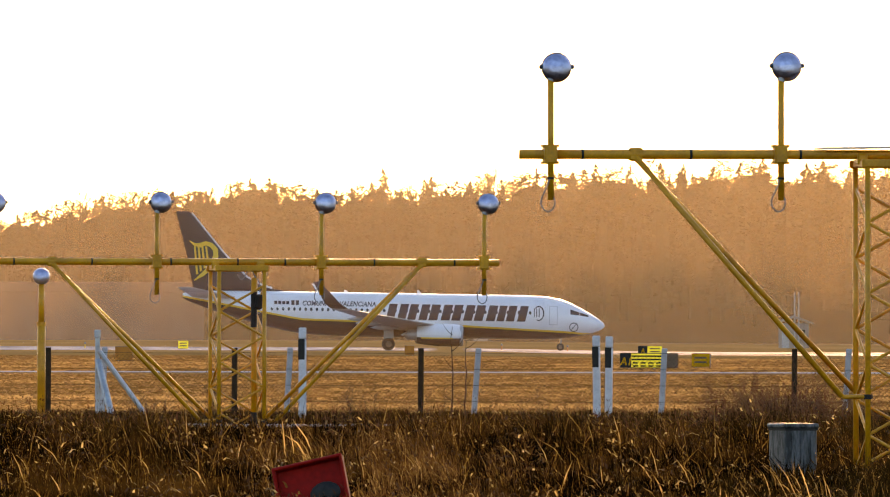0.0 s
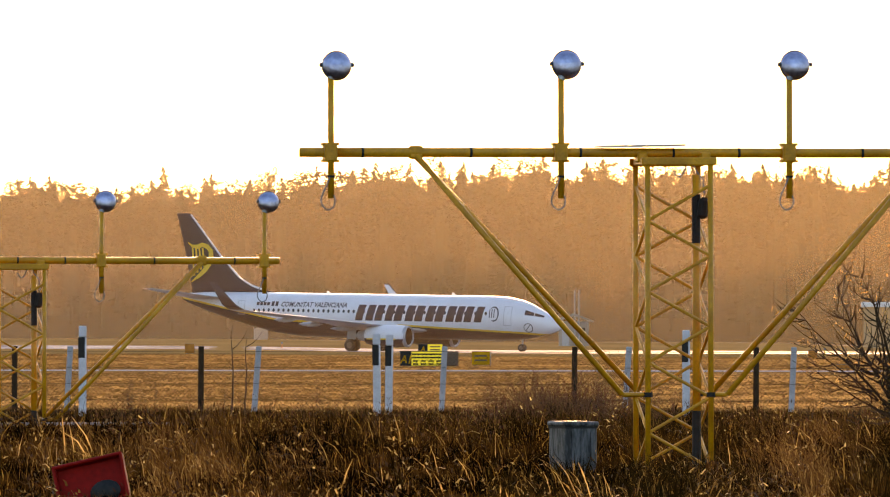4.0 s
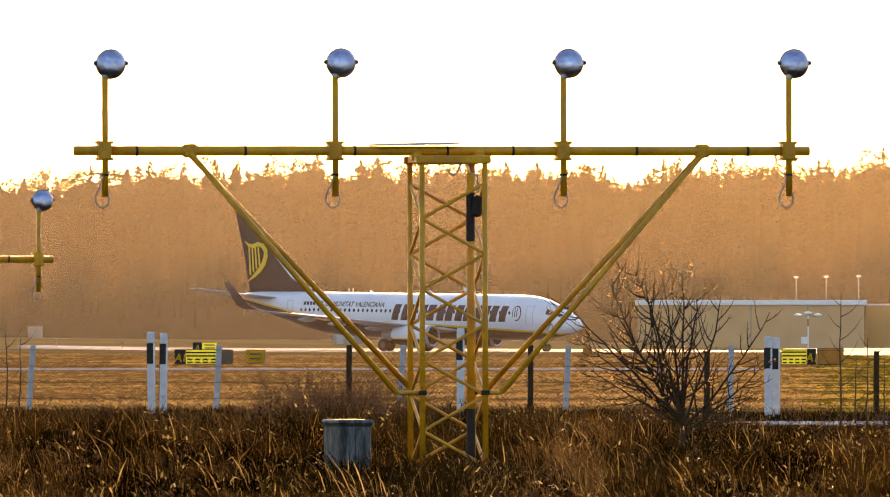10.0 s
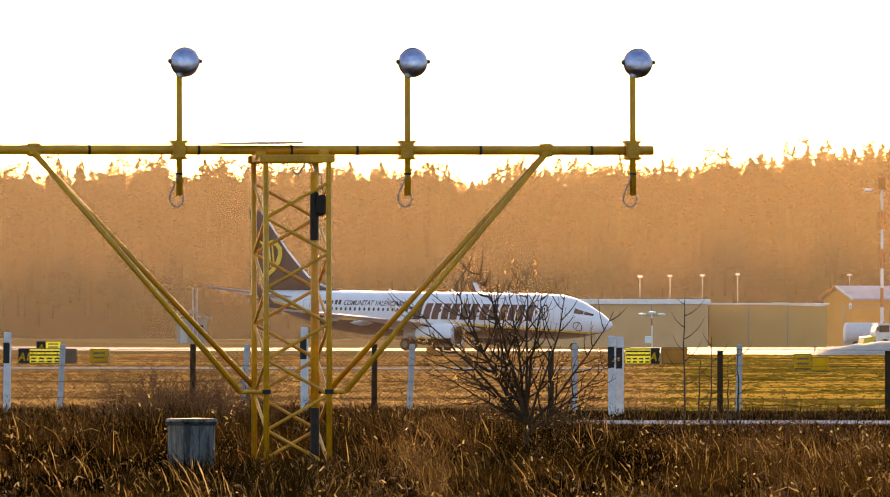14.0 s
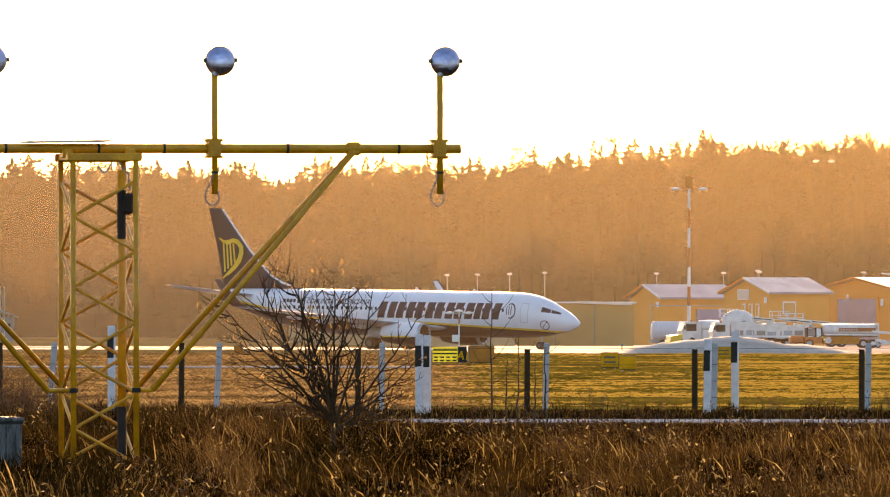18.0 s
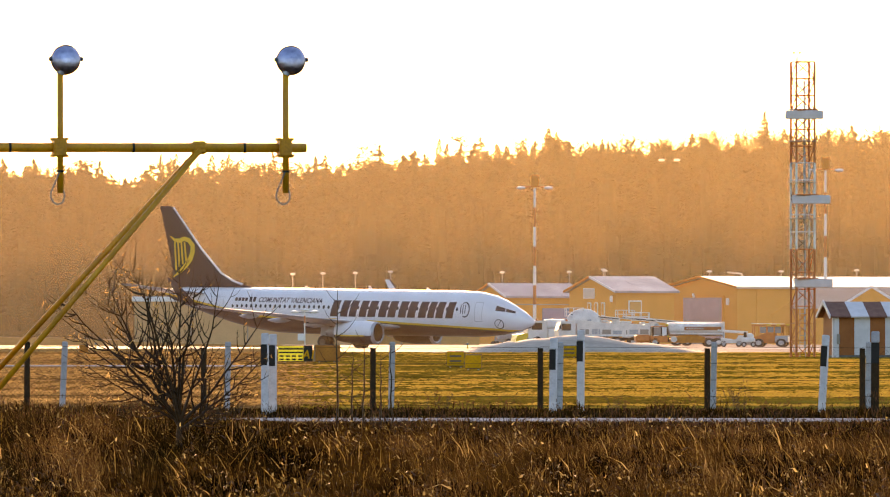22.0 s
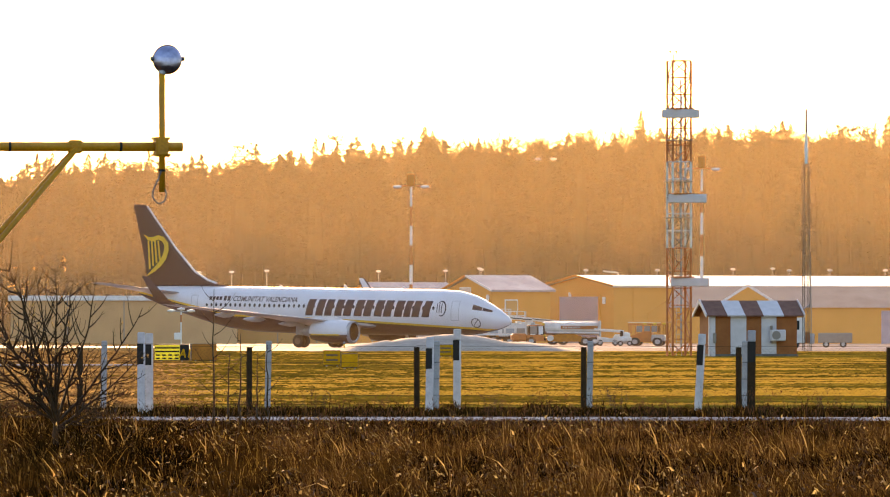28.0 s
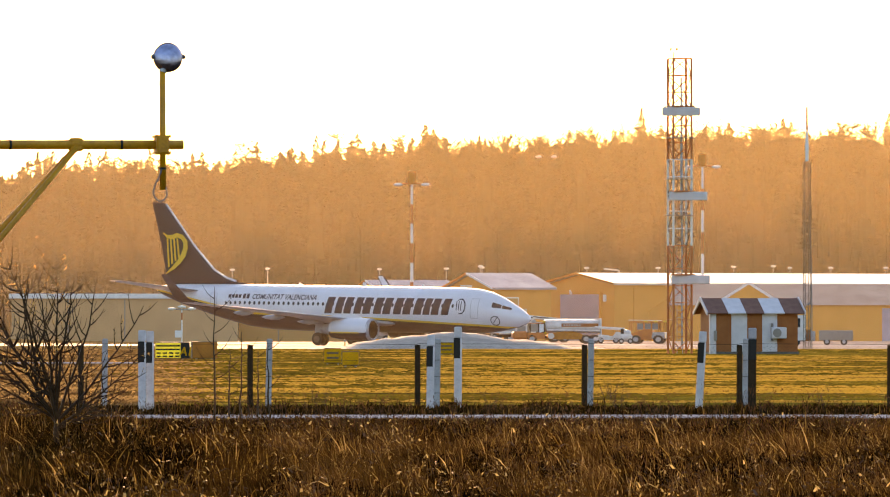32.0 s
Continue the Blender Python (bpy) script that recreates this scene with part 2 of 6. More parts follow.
def box(bm, size, at=(0, 0, 0), rot=(0, 0, 0), bevel=0.0):
    m = Matrix.LocRotScale(Vector(at), Euler(rot), Vector(size))
    r = bmesh.ops.create_cube(bm, size=1.0, matrix=m)
    if bevel:
        es = list({e for v in r["verts"] for e in v.link_edges})
        bmesh.ops.bevel(bm, geom=es, offset=bevel, segments=1, affect="EDGES", profile=0.7)
    return bm


def tube(bm, a, b, r0, r1=None, seg=8, caps=True):
    a, b = Vector(a), Vector(b)
    d = b - a
    m = Matrix.Translation((a + b) / 2) @ d.to_track_quat("Z", "Y").to_matrix().to_4x4()
    bmesh.ops.create_cone(bm, cap_ends=caps, segments=seg, radius1=r0, radius2=r0 if r1 is None else r1, depth=d.length, matrix=m)
    return bm


def ball(bm, at, r, u=16, v=10, squash=(1, 1, 1)):
    bmesh.ops.create_uvsphere(bm, u_segments=u, v_segments=v, radius=r, matrix=Matrix.Translation(at) @ Matrix.Diagonal((*squash, 1)))
    return bm


def sweep(bm, pts, r0, r1, seg=5):
    """A bent rod through pts, one skin, tapering from r0 to r1."""
    rings, n = [], len(pts)
    for i, p in enumerate(pts):
        d = (Vector(pts[min(n - 1, i + 1)]) - Vector(pts[max(0, i - 1)])).normalized()
        a = d.cross(Vector((0.3, 1, 0.2))).normalized()
        b = d.cross(a)
        r = r0 + (r1 - r0) * i / (n - 1)
        rings.append([bm.verts.new(Vector(p) + a * (r * math.cos(6.2832 * k / seg)) + b * (r * math.sin(6.2832 * k / seg))) for k in range(seg)])
    for u, w in zip(rings, rings[1:]):
        for k in range(seg):
            bm.faces.new((u[k], u[(k + 1) % seg], w[(k + 1) % seg], w[k]))
    return bm


def B():
    return bmesh.new()


def loft(bm, rings, cap=True):
    """Skins rings of equal length into a closed or open body."""
    vs = [[bm.verts.new(p) for p in ring] for ring in rings]
    n = len(vs[0])
    for a, b in zip(vs, vs[1:]):
        for i in range(n):
            bm.faces.new((a[i], a[(i + 1) % n], b[(i + 1) % n], b[i]))
    if cap:
        bm.faces.new(vs[0][::-1])
        bm.faces.new(vs[-1])
    bmesh.ops.recalc_face_normals(bm, faces=bm.faces)
    return bm


def prism(bm, outline, y0, y1):
    """An outline in x, z pulled through from y0 to y1."""
    a = [bm.verts.new((x, y0, z)) for x, z in outline]
    b = [bm.verts.new((x, y1, z)) for x, z in outline]
    n = len(a)
    bm.faces.new(a)
    bm.faces.new(b[::-1])
    for i in range(n):
        bm.faces.new((a[i], b[i], b[(i + 1) % n], a[(i + 1) % n]))
    bmesh.ops.recalc_face_normals(bm, faces=bm.faces)
    return bm


def arrays(name, verts, faces, material):
    """A large mesh from arrays of vertices and of triangles or quads."""
    me = bpy.data.meshes.new(name)
    nv, nf, k = len(verts), len(faces), faces.shape[1]
    me.vertices.add(nv)
    me.vertices.foreach_set("co", np.asarray(verts, dtype=np.float32).ravel())
    me.loops.add(nf * k)
    me.loops.foreach_set("vertex_index", np.asarray(faces, dtype=np.int32).ravel())
    me.polygons.add(nf)
    me.polygons.foreach_set("loop_start", np.arange(0, nf * k, k, dtype=np.int32))
    me.update(calc_edges=True)
    me.materials.append(material)
    return me


# ---- ground, roads, mist ----


def sheet(name, d0, d1, u0, u1, z, material, label, n=48, slant=0.0):
    """A strip of ground between two distances and two bearings; slant: metres by which it comes nearer per unit of bearing."""
    bm = B()
    m = max(1, min(60, int((d1 - d0) / 25)))
    rows = []
    for k in range(m + 1):
        row = []
        for i in range(n + 1):
            u = u0 + (u1 - u0) * i / n
            row.append(bm.verts.new(spot(u, d0 + (d1 - d0) * k / m - slant * u, z)))
        rows.append(row)
    for r0, r1 in zip(rows, rows[1:]):
        for i in range(n):
            bm.faces.new((r0[i], r0[i + 1], r1[i + 1], r1[i]))
    return tagged(part(name, bm, material), label, name.split("_")[0], kind="structure")


bm = B()
us = [-63000 + 126000 * i / 24 for i in range(0, 7)] + list(range(-30000, -3000, 3000)) + list(range(-3000, 3001, 120)) + list(range(6000, 30001, 3000)) + [63000 * k / 4 for k in (2.4, 3, 3.5, 4)]
us = sorted(set(us))
hub = bm.verts.new((0, 0, 0))
rows = [[bm.verts.new(spot(u, d)) for u in us] for d in [5, 20, 60, 120, 300, 450] + list(range(500, 901, 20)) + list(range(940, 1441, 40)) + [1500, 1700, 2500, 4500]]
for r0, r1 in zip(rows, rows[1:]):
    for i in range(len(us) - 1):
        bm.faces.new((r0[i], r0[i + 1], r1[i + 1], r1[i]))
for r0, r1 in zip(rows, rows[1:]):
    bm.faces.new((r0[-1], r0[0], r1[0], r1[-1]))
for i in range(len(us)):
    bm.faces.new((hub, rows[0][(i + 1) % len(us)], rows[0][i]))
bmesh.ops.recalc_face_normals(bm, faces=bm.faces)
tagged(part("ground", bm, M_FIELD), "flat airfield ground of dry winter grass", "ground", kind="structure")
sheet("ground_near", 15, 122, -9000, 9000, 0.006, M_SOIL, "leaf litter and soil under the tall grass, shade put in its colour")
sheet("ground_green", 132, 700, 690, 6000, 0.006, M_GREENFIELD, "green and straw coloured mown turf")
sheet("road_perimeter", 123.5, 128.5, -9000, 9000, 0.012, M_PALEROAD, "narrow perimeter road, coloured pale for the sky's reflection")
sheet("road_service", 330, 342, -6000, 640, 0.012, M_PALEROAD, "narrow service road across the field, coloured pale for the sky's reflection")
sheet("road_taxiway", 985, 1130, -4000, 5000, 0.012, M_WET, "wet asphalt taxiway", slant=0.028)
sheet("road_runway", 1430, 1500, -4000, 640, 0.012, M_WET, "wet runway beyond the taxiway")
sheet("road_apron", 720, 1700, 660, 5000, 0.009, M_APRON, "damp concrete apron before the hangars")
# upright see-through sheets that stand for the depth of haze
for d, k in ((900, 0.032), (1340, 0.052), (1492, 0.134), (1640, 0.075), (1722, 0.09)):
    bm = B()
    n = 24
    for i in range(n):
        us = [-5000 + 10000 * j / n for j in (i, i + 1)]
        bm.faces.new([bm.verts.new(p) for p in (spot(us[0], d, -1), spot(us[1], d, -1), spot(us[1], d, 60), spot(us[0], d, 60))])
    tagged(part("backdrop_mist", bm, mist_mat(k)), "thin sheet of evening mist with the sun's glow in its tint", "mist", kind="structure")

# ---- approach light gantries ----


def lens(x, y, z):
    """A ribbed lamp glass: a flat dome that looks out level and a little upwards."""
    bm = ball(B(), (0, 0, 0), 0.098, 26, 18, (1, 0.62, 1))
    for v in bm.verts:
        if v.co.y < 0:
            v.co.y *= 1 + 0.03 * math.sin(v.co.x * 260) + 0.03 * math.sin(v.co.z * 200)
    bmesh.ops.rotate(bm, verts=bm.verts, cent=(0, 0, 0), matrix=Matrix.Rotation(radians(-14), 3, "X"))
    bmesh.ops.translate(bm, verts=bm.verts, vec=(x, y, z))
    return bm


def gantry(at, rz, zb, zfoot, stem=0.0, tilt=0.0):
    """A crossbar with four lamps on a lattice mast, painted yellow. zb: height of the bar; zfoot: of the clamps that hold the braces."""
    g = thing("approach_light_gantry", "yellow lattice approach light gantry with four lamps", "light gantry", "approach lights", at, rz)
    g.rotation_euler.y = radians(tilt)
    part("crossbar", tube(B(), (-2.485, 0, zb), (2.44, 0, zb), 0.032, seg=14), M_YELLOW, g, smooth=True)
    ring = mesh_of(tube(B(), (-0.008, 0, 0), (0.008, 0, 0), 0.0345, seg=14), "band", M_BLACK, True)
    for x in (-2.07, -1.35, -0.62, 0.0, 0.44, 1.27, 2.02):
        part("band", ring, M_BLACK, g, "dark clamp band").location = (x, 0, zb)
    for x in (-2.285, -0.755, 0.772, 2.292):
        bm = tube(B(), (x, -0.045, zb - 0.30), (x, -0.045, zb + 0.50 - stem), 0.021, seg=10)
        post = part("lamp_post", bm, M_YELLOW, g, smooth=True)
        bm = box(B(), (0.085, 0.13, 0.125), (x, -0.005, zb), bevel=0.012)
        for sx in (-0.042, 0.042):
            for sz in (-0.055, 0.055):
                box(bm, (0.028, 0.09, 0.018), (x + sx, -0.01, zb + sz))
        part("clamp", bm, M_YELLOW, post)
        part("collar", tube(B(), (x, -0.045, zb - 0.165), (x, -0.045, zb - 0.15), 0.024, seg=10), M_BLACK, post)
        cx, cz = x + 0.042, zb + (0.567 if x < -1 else 0.577) - stem
        bm = lens(cx, -0.03, cz)
        lamp = part("lamp", bm, M_ALU, post, "round aluminium lamp housing", True)
        bm = B()
        tube(bm, (cx, -0.028, cz), (cx, -0.012, cz), 0.1, seg=28)
        for s in (-1, 1):
            tube(bm, (cx + s * 0.09, -0.03, cz + 0.005), (cx + s * 0.115, -0.03, cz + 0.005), 0.016, seg=8)
        part("rim", bm, M_BOXSTEEL, lamp)
        part("socket", tube(B(), (x, -0.045, zb + 0.48 - stem), (x + 0.015, -0.045, zb + 0.52 - stem), 0.026, 0.03, 10), M_GALV, post)
        # cable loop below the post
        bm = B()
        knots = [Vector((x + dx, -0.062, zb + dz)) for dx, dz in ((-0.01, -0.16), (-0.028, -0.21), (-0.062, -0.285), (-0.066, -0.335), (-0.03, -0.375), (0.01, -0.36), (0.024, -0.315), (0.012, -0.27))]
        pts = []
        for k in range(len(knots) - 1):
            p0, p1, p2, p3 = knots[max(0, k - 1)], knots[k], knots[k + 1], knots[min(len(knots) - 1, k + 2)]
            for q in (0, 0.33, 0.67):
                pts.append(0.5 * (2 * p1 + (p2 - p0) * q + (2 * p0 - 5 * p1 + 4 * p2 - p3) * q * q + (3 * p1 - p0 - 3 * p2 + p3) * q ** 3))
        for p, q in zip(pts, pts[1:]):
            tube(bm, p, q, 0.005, seg=5)
        part("cable", bm, M_CABLE, post, "thin grey cable loop")
    s = 0.21
    zt = zb - 0.095
    for x in (-s, s):
        for y in (-s, s):
            part("mast_leg", tube(B(), (x, y, 0), (x, y, zt + 0.03), 0.019, seg=10), M_YELLOW, g, smooth=True)
    step = 0.232
    faces = (((-s, -s), (s, -s), 0), ((s, -s), (s, s), 1), ((s, s), (-s, s), 0), ((-s, s), (-s, -s), 1))
    for (ax, ay), (bx, by), odd in faces:
        z, k = zt - 0.12, odd
        while z - step > 0.05:
            p, q = ((ax, ay), (bx, by)) if k % 2 else ((bx, by), (ax, ay))
            part("mast_brace", tube(B(), (*p, z), (*q, z - step), 0.011, seg=6), M_YELLOW, g)
            z, k = z - step, k + 1
    for y in (-s, s):
        part("head_beam", box(B(), (2 * s + 0.08, 0.05, 0.055), (0, y, zt + 0.035), bevel=0.008), M_YELLOW, g)
    for x in (-s, s):
        part("head_beam", box(B(), (0.045, 2 * s - 0.06, 0.045), (x, 0, zt + 0.035), bevel=0.008), M_YELLOW, g)
        part("saddle", box(B(), (0.07, 0.10, 0.07), (x, 0, zb - 0.03), bevel=0.01), M_YELLOW, g)
    for sx in (-1, 1):
        for y, out in ((-s, 0.175 if sx < 0 else 0.105), (s, -0.03 if sx < 0 else 0.075)):
            foot = Vector((sx * (s + 0.015), y, zfoot))
            knee = Vector((sx * (s + out), y * 1.08, zfoot))
            bm = tube(B(), foot, knee, 0.015, seg=8)
            tube(bm, knee, (sx * 1.715, y * 0.12, zb - 0.02), 0.019, seg=10)
            part("stay", bm, M_YELLOW, g, smooth=True)
        part("stay_clamp", box(B(), (0.10, 0.06, 0.09), (sx * 1.715, 0, zb), bevel=0.015), M_YELLOW, g)
        for y in (-s, s):
            part("foot_clamp", tube(B(), (sx * s, y, zfoot - 0.015), (sx * s, y, zfoot + 0.015), 0.032, seg=10), M_BLACK, g)
    # conduit with a black sleeve and a switch box
    part("conduit", tube(B(), (0.135, -0.10, 0.0), (0.135, -0.10, zt - 0.05), 0.026, seg=12), M_YELLOW, g, smooth=True)
    part("sleeve", tube(B(), (0.135, -0.10, zt - 0.50), (0.135, -0.10, zt - 0.18), 0.029, seg=12), M_BLACK, g)
    part("sleeve", tube(B(), (0.135, -0.10, 0.0), (0.135, -0.10, zt - 1.6 if zt > 1.9 else 0.3), 0.03, seg=12), M_BLACK, g)
    part("switch_box", box(B(), (0.07, 0.09, 0.14), (0.175, -0.12, zt - 0.27), (0, 0.12, 0), bevel=0.02), M_BLACK, g, "black switch box")
    bm = B()
    pts = [Vector((-0.02 + 0.2 * i / 9, -0.1, zt - 0.02 - 0.05 * math.sin(i * 0.9))) for i in range(10)] + [Vector((0.19, -0.11, zt - 0.18))]
    for p, q in zip(pts, pts[1:]):
        tube(bm, p, q, 0.006, seg=5)
    part("cable", bm, M_CABLE, g, "loose grey cable")
    return g


def tray(g, zb):
    part("tray", box(B(), (0.56, 0.30, 0.012), (-0.21, 0.05, zb + 0.044), (0, radians(-0.9), 0)), M_GALV, g, "thin grey metal sheet")


LINE = 11.0   # degrees between the light line and the line of sight
g1 = gantry(spot(64, 75), facing(64, LINE), 2.182, 0.594, tilt=-0.17)
tray(g1, 2.184)
gantry(spot(-1092, 104), facing(-1092, LINE), 1.668, 0.22, stem=0.038)

lp = thing("approach_light_post", "single approach lamp on a yellow stepped post", "light post", "approach lights", spot(-1437, 134), 0)
part("post", tube(tube(B(), (0, 0, 0), (0, 0, 1.15), 0.05, seg=12), (0, 0, 1.15), (0, 0, 1.62), 0.034, seg=12), M_YELLOW, lp, smooth=True)
part("collar", tube(B(), (0, 0, 1.12), (0, 0, 1.16), 0.056, seg=12), M_YELLOW, lp)
lamp = part("lamp", lens(0, -0.03, 1.70), M_ALU, lp, "round aluminium lamp housing", True)
part("rim", tube(B(), (0, 0.0, 1.70), (0, 0.016, 1.70), 0.102, seg=24), M_ALU, lamp)

# ---- marker poles and fences ----


def marker_pole(u, d, h, lean=0.0, wood=False, width=0.09):
    p = thing("marker_pole", "white roadside marker pole with a black band" if not wood else "weathered grey marker post with a black band",
              "marker pole", "marker poles", spot(u, d), facing(u))
    p.rotation_euler = (0, radians(lean), facing(u))
    w = M_CONCRETE if wood else M_POLE_WHITE
    part("shaft", box(B(), (width, 0.05, h - 0.04), (0, 0, (h - 0.04) / 2), bevel=0.01), M_POST_WOOD if wood else w, p)
    # on white poles the band stops short at the right, drawing a rim light
    part("band", box(B(), (width * (0.98 if wood else 0.86), 0.056, 0.24), (-0.012 * (not wood), -0.001, h - 0.16), (0, 0, 0), bevel=0.006), M_POLE_BLACK, p, "black band")
    bm = box(B(), (width, 0.05, 0.13), (0, 0, h + 0.025), bevel=0.01)
    part("head", bm, w, p)
    return p


for u, d, h, lean in ((-977, 131, 1.01, 0), (-458, 132, 0.925, -0.6), (-438, 134, 0.915, 0.6), (86, 131, 0.97, 0), (628, 131, 0.875, 0), (642, 131.3, 0.865, 0),
                      (1135, 132, 0.82, 0.8), (1184, 133, 0.915, 0.2), (1608, 133, 0.86, 3.2)):
    marker_pole(u, d, h, lean)
marker_pole(1702, 131, 0.90, 0.4, True, 0.095)

dark_post = mesh_of(tube(B(), (0, 0, 0), (0, 0, 0.83), 0.037, 0.035, 9), "post", M_POST_WOOD)
grey_bm = box(B(), (0.075, 0.075, 0.86), (0, 0, 0.43), bevel=0.012)
grey_post = mesh_of(grey_bm, "post", M_CONCRETE)
DARK = (-1425, -1097, -769, -440, -111, 209, 520, 818, 1113, 1407, 1680, 1945, 2200)
GREY = (-1330, -1005, -675, -345, -22, 271, 561, 850, 1147, 1417, 1690, 1960, 2230)


def fence(posts, mesh, d_left, d_right, name, label, leans):
    f = thing(name, label, "fence", at=(0, 0, 0))
    tops = []
    for k, u in enumerate(posts):
        d = d_left + (d_right - d_left) * (u + 1425) / 3655
        o = part("post", mesh, None, f)
        o.location = spot(u, d)
        o.rotation_euler = (0, radians(leans * (1 if u < 400 else 0.3)) * (0.6 + 0.5 * ((k * 7) % 5) / 5), facing(u))
        o.scale.z = (1.035 if u < 400 else 0.945) if leans < 1 else 1.0
        tops.append((u, d))
    return f, tops


f1, t1 = fence(DARK, dark_post, 142, 138, "wooden_post_fence", "low fence of dark round wooden posts and wire", 0.4)
f2, t2 = fence(GREY, grey_post, 147, 139, "wire_mesh_fence", "low wire mesh fence on leaning grey concrete posts", 4.0)
# strands of wire and the netting between the posts
for z in (0.2, 0.4, 0.6, 0.8):
    for (u0, d0), (u1, d1) in zip(t1, t1[1:]):
        part("wire_strand", tube(B(), spot(u0, d0, z), spot(u1, d1, z - 0.01), 0.0024, seg=4, caps=False), M_WIRE, f1)
vs, fs = [], []
for (u0, d0), (u1, d1) in zip(t2, t2[1:]):
    a, b = spot(u0, d0), spot(u1, d1)
    n = int((b - a).length / 0.055)
    for i in range(-12, n):
        for s in (1, -1):
            p0, p1 = (i, 0.0), (i + 14, 0.77)
            if s < 0:
                p0, p1 = (i, 0.77), (i + 14, 0.0)
            ends = []
            for k, z in (p0, p1):
                ends.append((k, z))
            (k0, z0), (k1, z1) = ends
            if k0 < 0:
                z0, k0 = z0 + (z1 - z0) * (0 - k0) / (k1 - k0), 0
            if k1 > n:
                z1, k1 = z0 + (z1 - z0) * (n - k0) / (k1 - k0), n
            p, q = a.lerp(b, k0 / n), a.lerp(b, k1 / n)
            i0 = len(vs)
            w = 0.0019 if u0 < 500 else 0.0008
            vs += [(p.x, p.y, z0 - w), (q.x, q.y, z1 - w), (q.x, q.y, z1 + w), (p.x, p.y, z0 + w)]
            fs.append((i0, i0 + 1, i0 + 2, i0 + 3))
net = part("netting", arrays("netting", np.array(vs), np.array(fs), M_WIRE), None, f2, "diamond wire netting")
net["kind"] = "stuff"

# ---- the aircraft: x forward from the main gear, z up from the ground, starboard at -y ----
HULL = ((19.6, 2.72, 0.02, 0.02), (19.45, 2.74, 0.26, 0.24), (19.1, 2.78, 0.50, 0.47), (18.4, 2.88, 0.86, 0.82), (17.5, 3.02, 1.20, 1.15), (16.6, 3.16, 1.52, 1.42),
        (15.6, 3.27, 1.77, 1.66), (14.3, 3.35, 1.95, 1.81), (12.5, 3.38, 2.0, 1.87), (9.0, 3.38, 2.0, 1.88), (3.0, 3.38, 2.0, 1.88), (-3.0, 3.38, 2.0, 1.88),
        (-6.5, 3.42, 1.96, 1.86), (-9.0, 3.56, 1.82, 1.76), (-11.5, 3.83, 1.55, 1.52), (-14.0, 4.16, 1.20, 1.16), (-16.5, 4.52, 0.80, 0.72), (-18.0, 4.74, 0.46, 0.38), (-18.7, 4.84, 0.22, 0.18))


def hull(x):
    """Centre height and half axes of the fuselage at x."""
    for a, b in zip(HULL, HULL[1:]):
        if a[0] >= x >= b[0]:
            t = (a[0] - x) / (a[0] - b[0])
            return [p + (q - p) * t for p, q in zip(a[1:], b[1:])]
    return HULL[-1][1:] if x < HULL[-1][0] else HULL[0][1:]


def side(x, z, out=0.012):
    """y of the starboard skin at x, z."""
    c, rz, ry = hull(x)
    k = max(0.0, 1 - ((z - c) / rz) ** 2)
    return -(ry * math.sqrt(k) + out)


def belly_line(x):
    """Height of the yellow cheat line, which rises towards the tail."""
    if x > 16:
        return 2.02 - 0.08 * (x - 16)
    if x > 2:
        return 2.02 + (16 - x) * 0.042
    if x > -8:
        return 2.61 + (2 - x) * 0.018
    return 2.79 + (-8 - x) * 0.178


def decal(bm, outline_fn, n=6, m=6, out=0.014):
    """A patch on the starboard skin; outline_fn(s, t) gives x, z for s, t in 0..1."""
    g = []
    for i in range(n + 1):
        row = []
        for j in range(m + 1):
            x, z = outline_fn(i / n, j / m)
            row.append(bm.verts.new((x, side(x, z, out), z)))
        g.append(row)
    for i in range(n):
        for j in range(m):
            bm.faces.new((g[i][j], g[i + 1][j], g[i + 1][j + 1], g[i][j + 1]))
    return bm


def foil(bm, sections, n=10):
    """A wing skinned over sections: (leading edge x, y, z, chord, thickness, up) where up is the direction of the thickness."""
    rings = []
    for x, y, z, c, th, up in sections:
        ring = []
        for i in range(2 * n):
            s = i / n
            k, sign = (s, 1) if s <= 1 else (2 - s, -1)
            w = (1 - math.cos(math.pi * k)) / 2
            t = th * 2.6 * (0.2969 * math.sqrt(w) - 0.126 * w - 0.3516 * w * w + 0.2843 * w ** 3 - 0.1015 * w ** 4) * 2
            ring.append(Vector((x - w * c, y, z)) + Vector(up) * (sign * t * c + 0.001 * sign))
        rings.append(ring)
    return loft(bm, rings)


def text_mesh(words, height):
    cu = bpy.data.curves.new("words", "FONT")
    cu.body, cu.size, cu.resolution_u, cu.shear, cu.offset = words, height, 2, 0.2, 0.022 * height
    ob = bpy.data.objects.new("words", cu)
    scene.collection.objects.link(ob)
    me = bpy.data.meshes.new_from_object(ob.evaluated_get(bpy.context.evaluated_depsgraph_get()))
    bpy.data.objects.remove(ob)
    return me


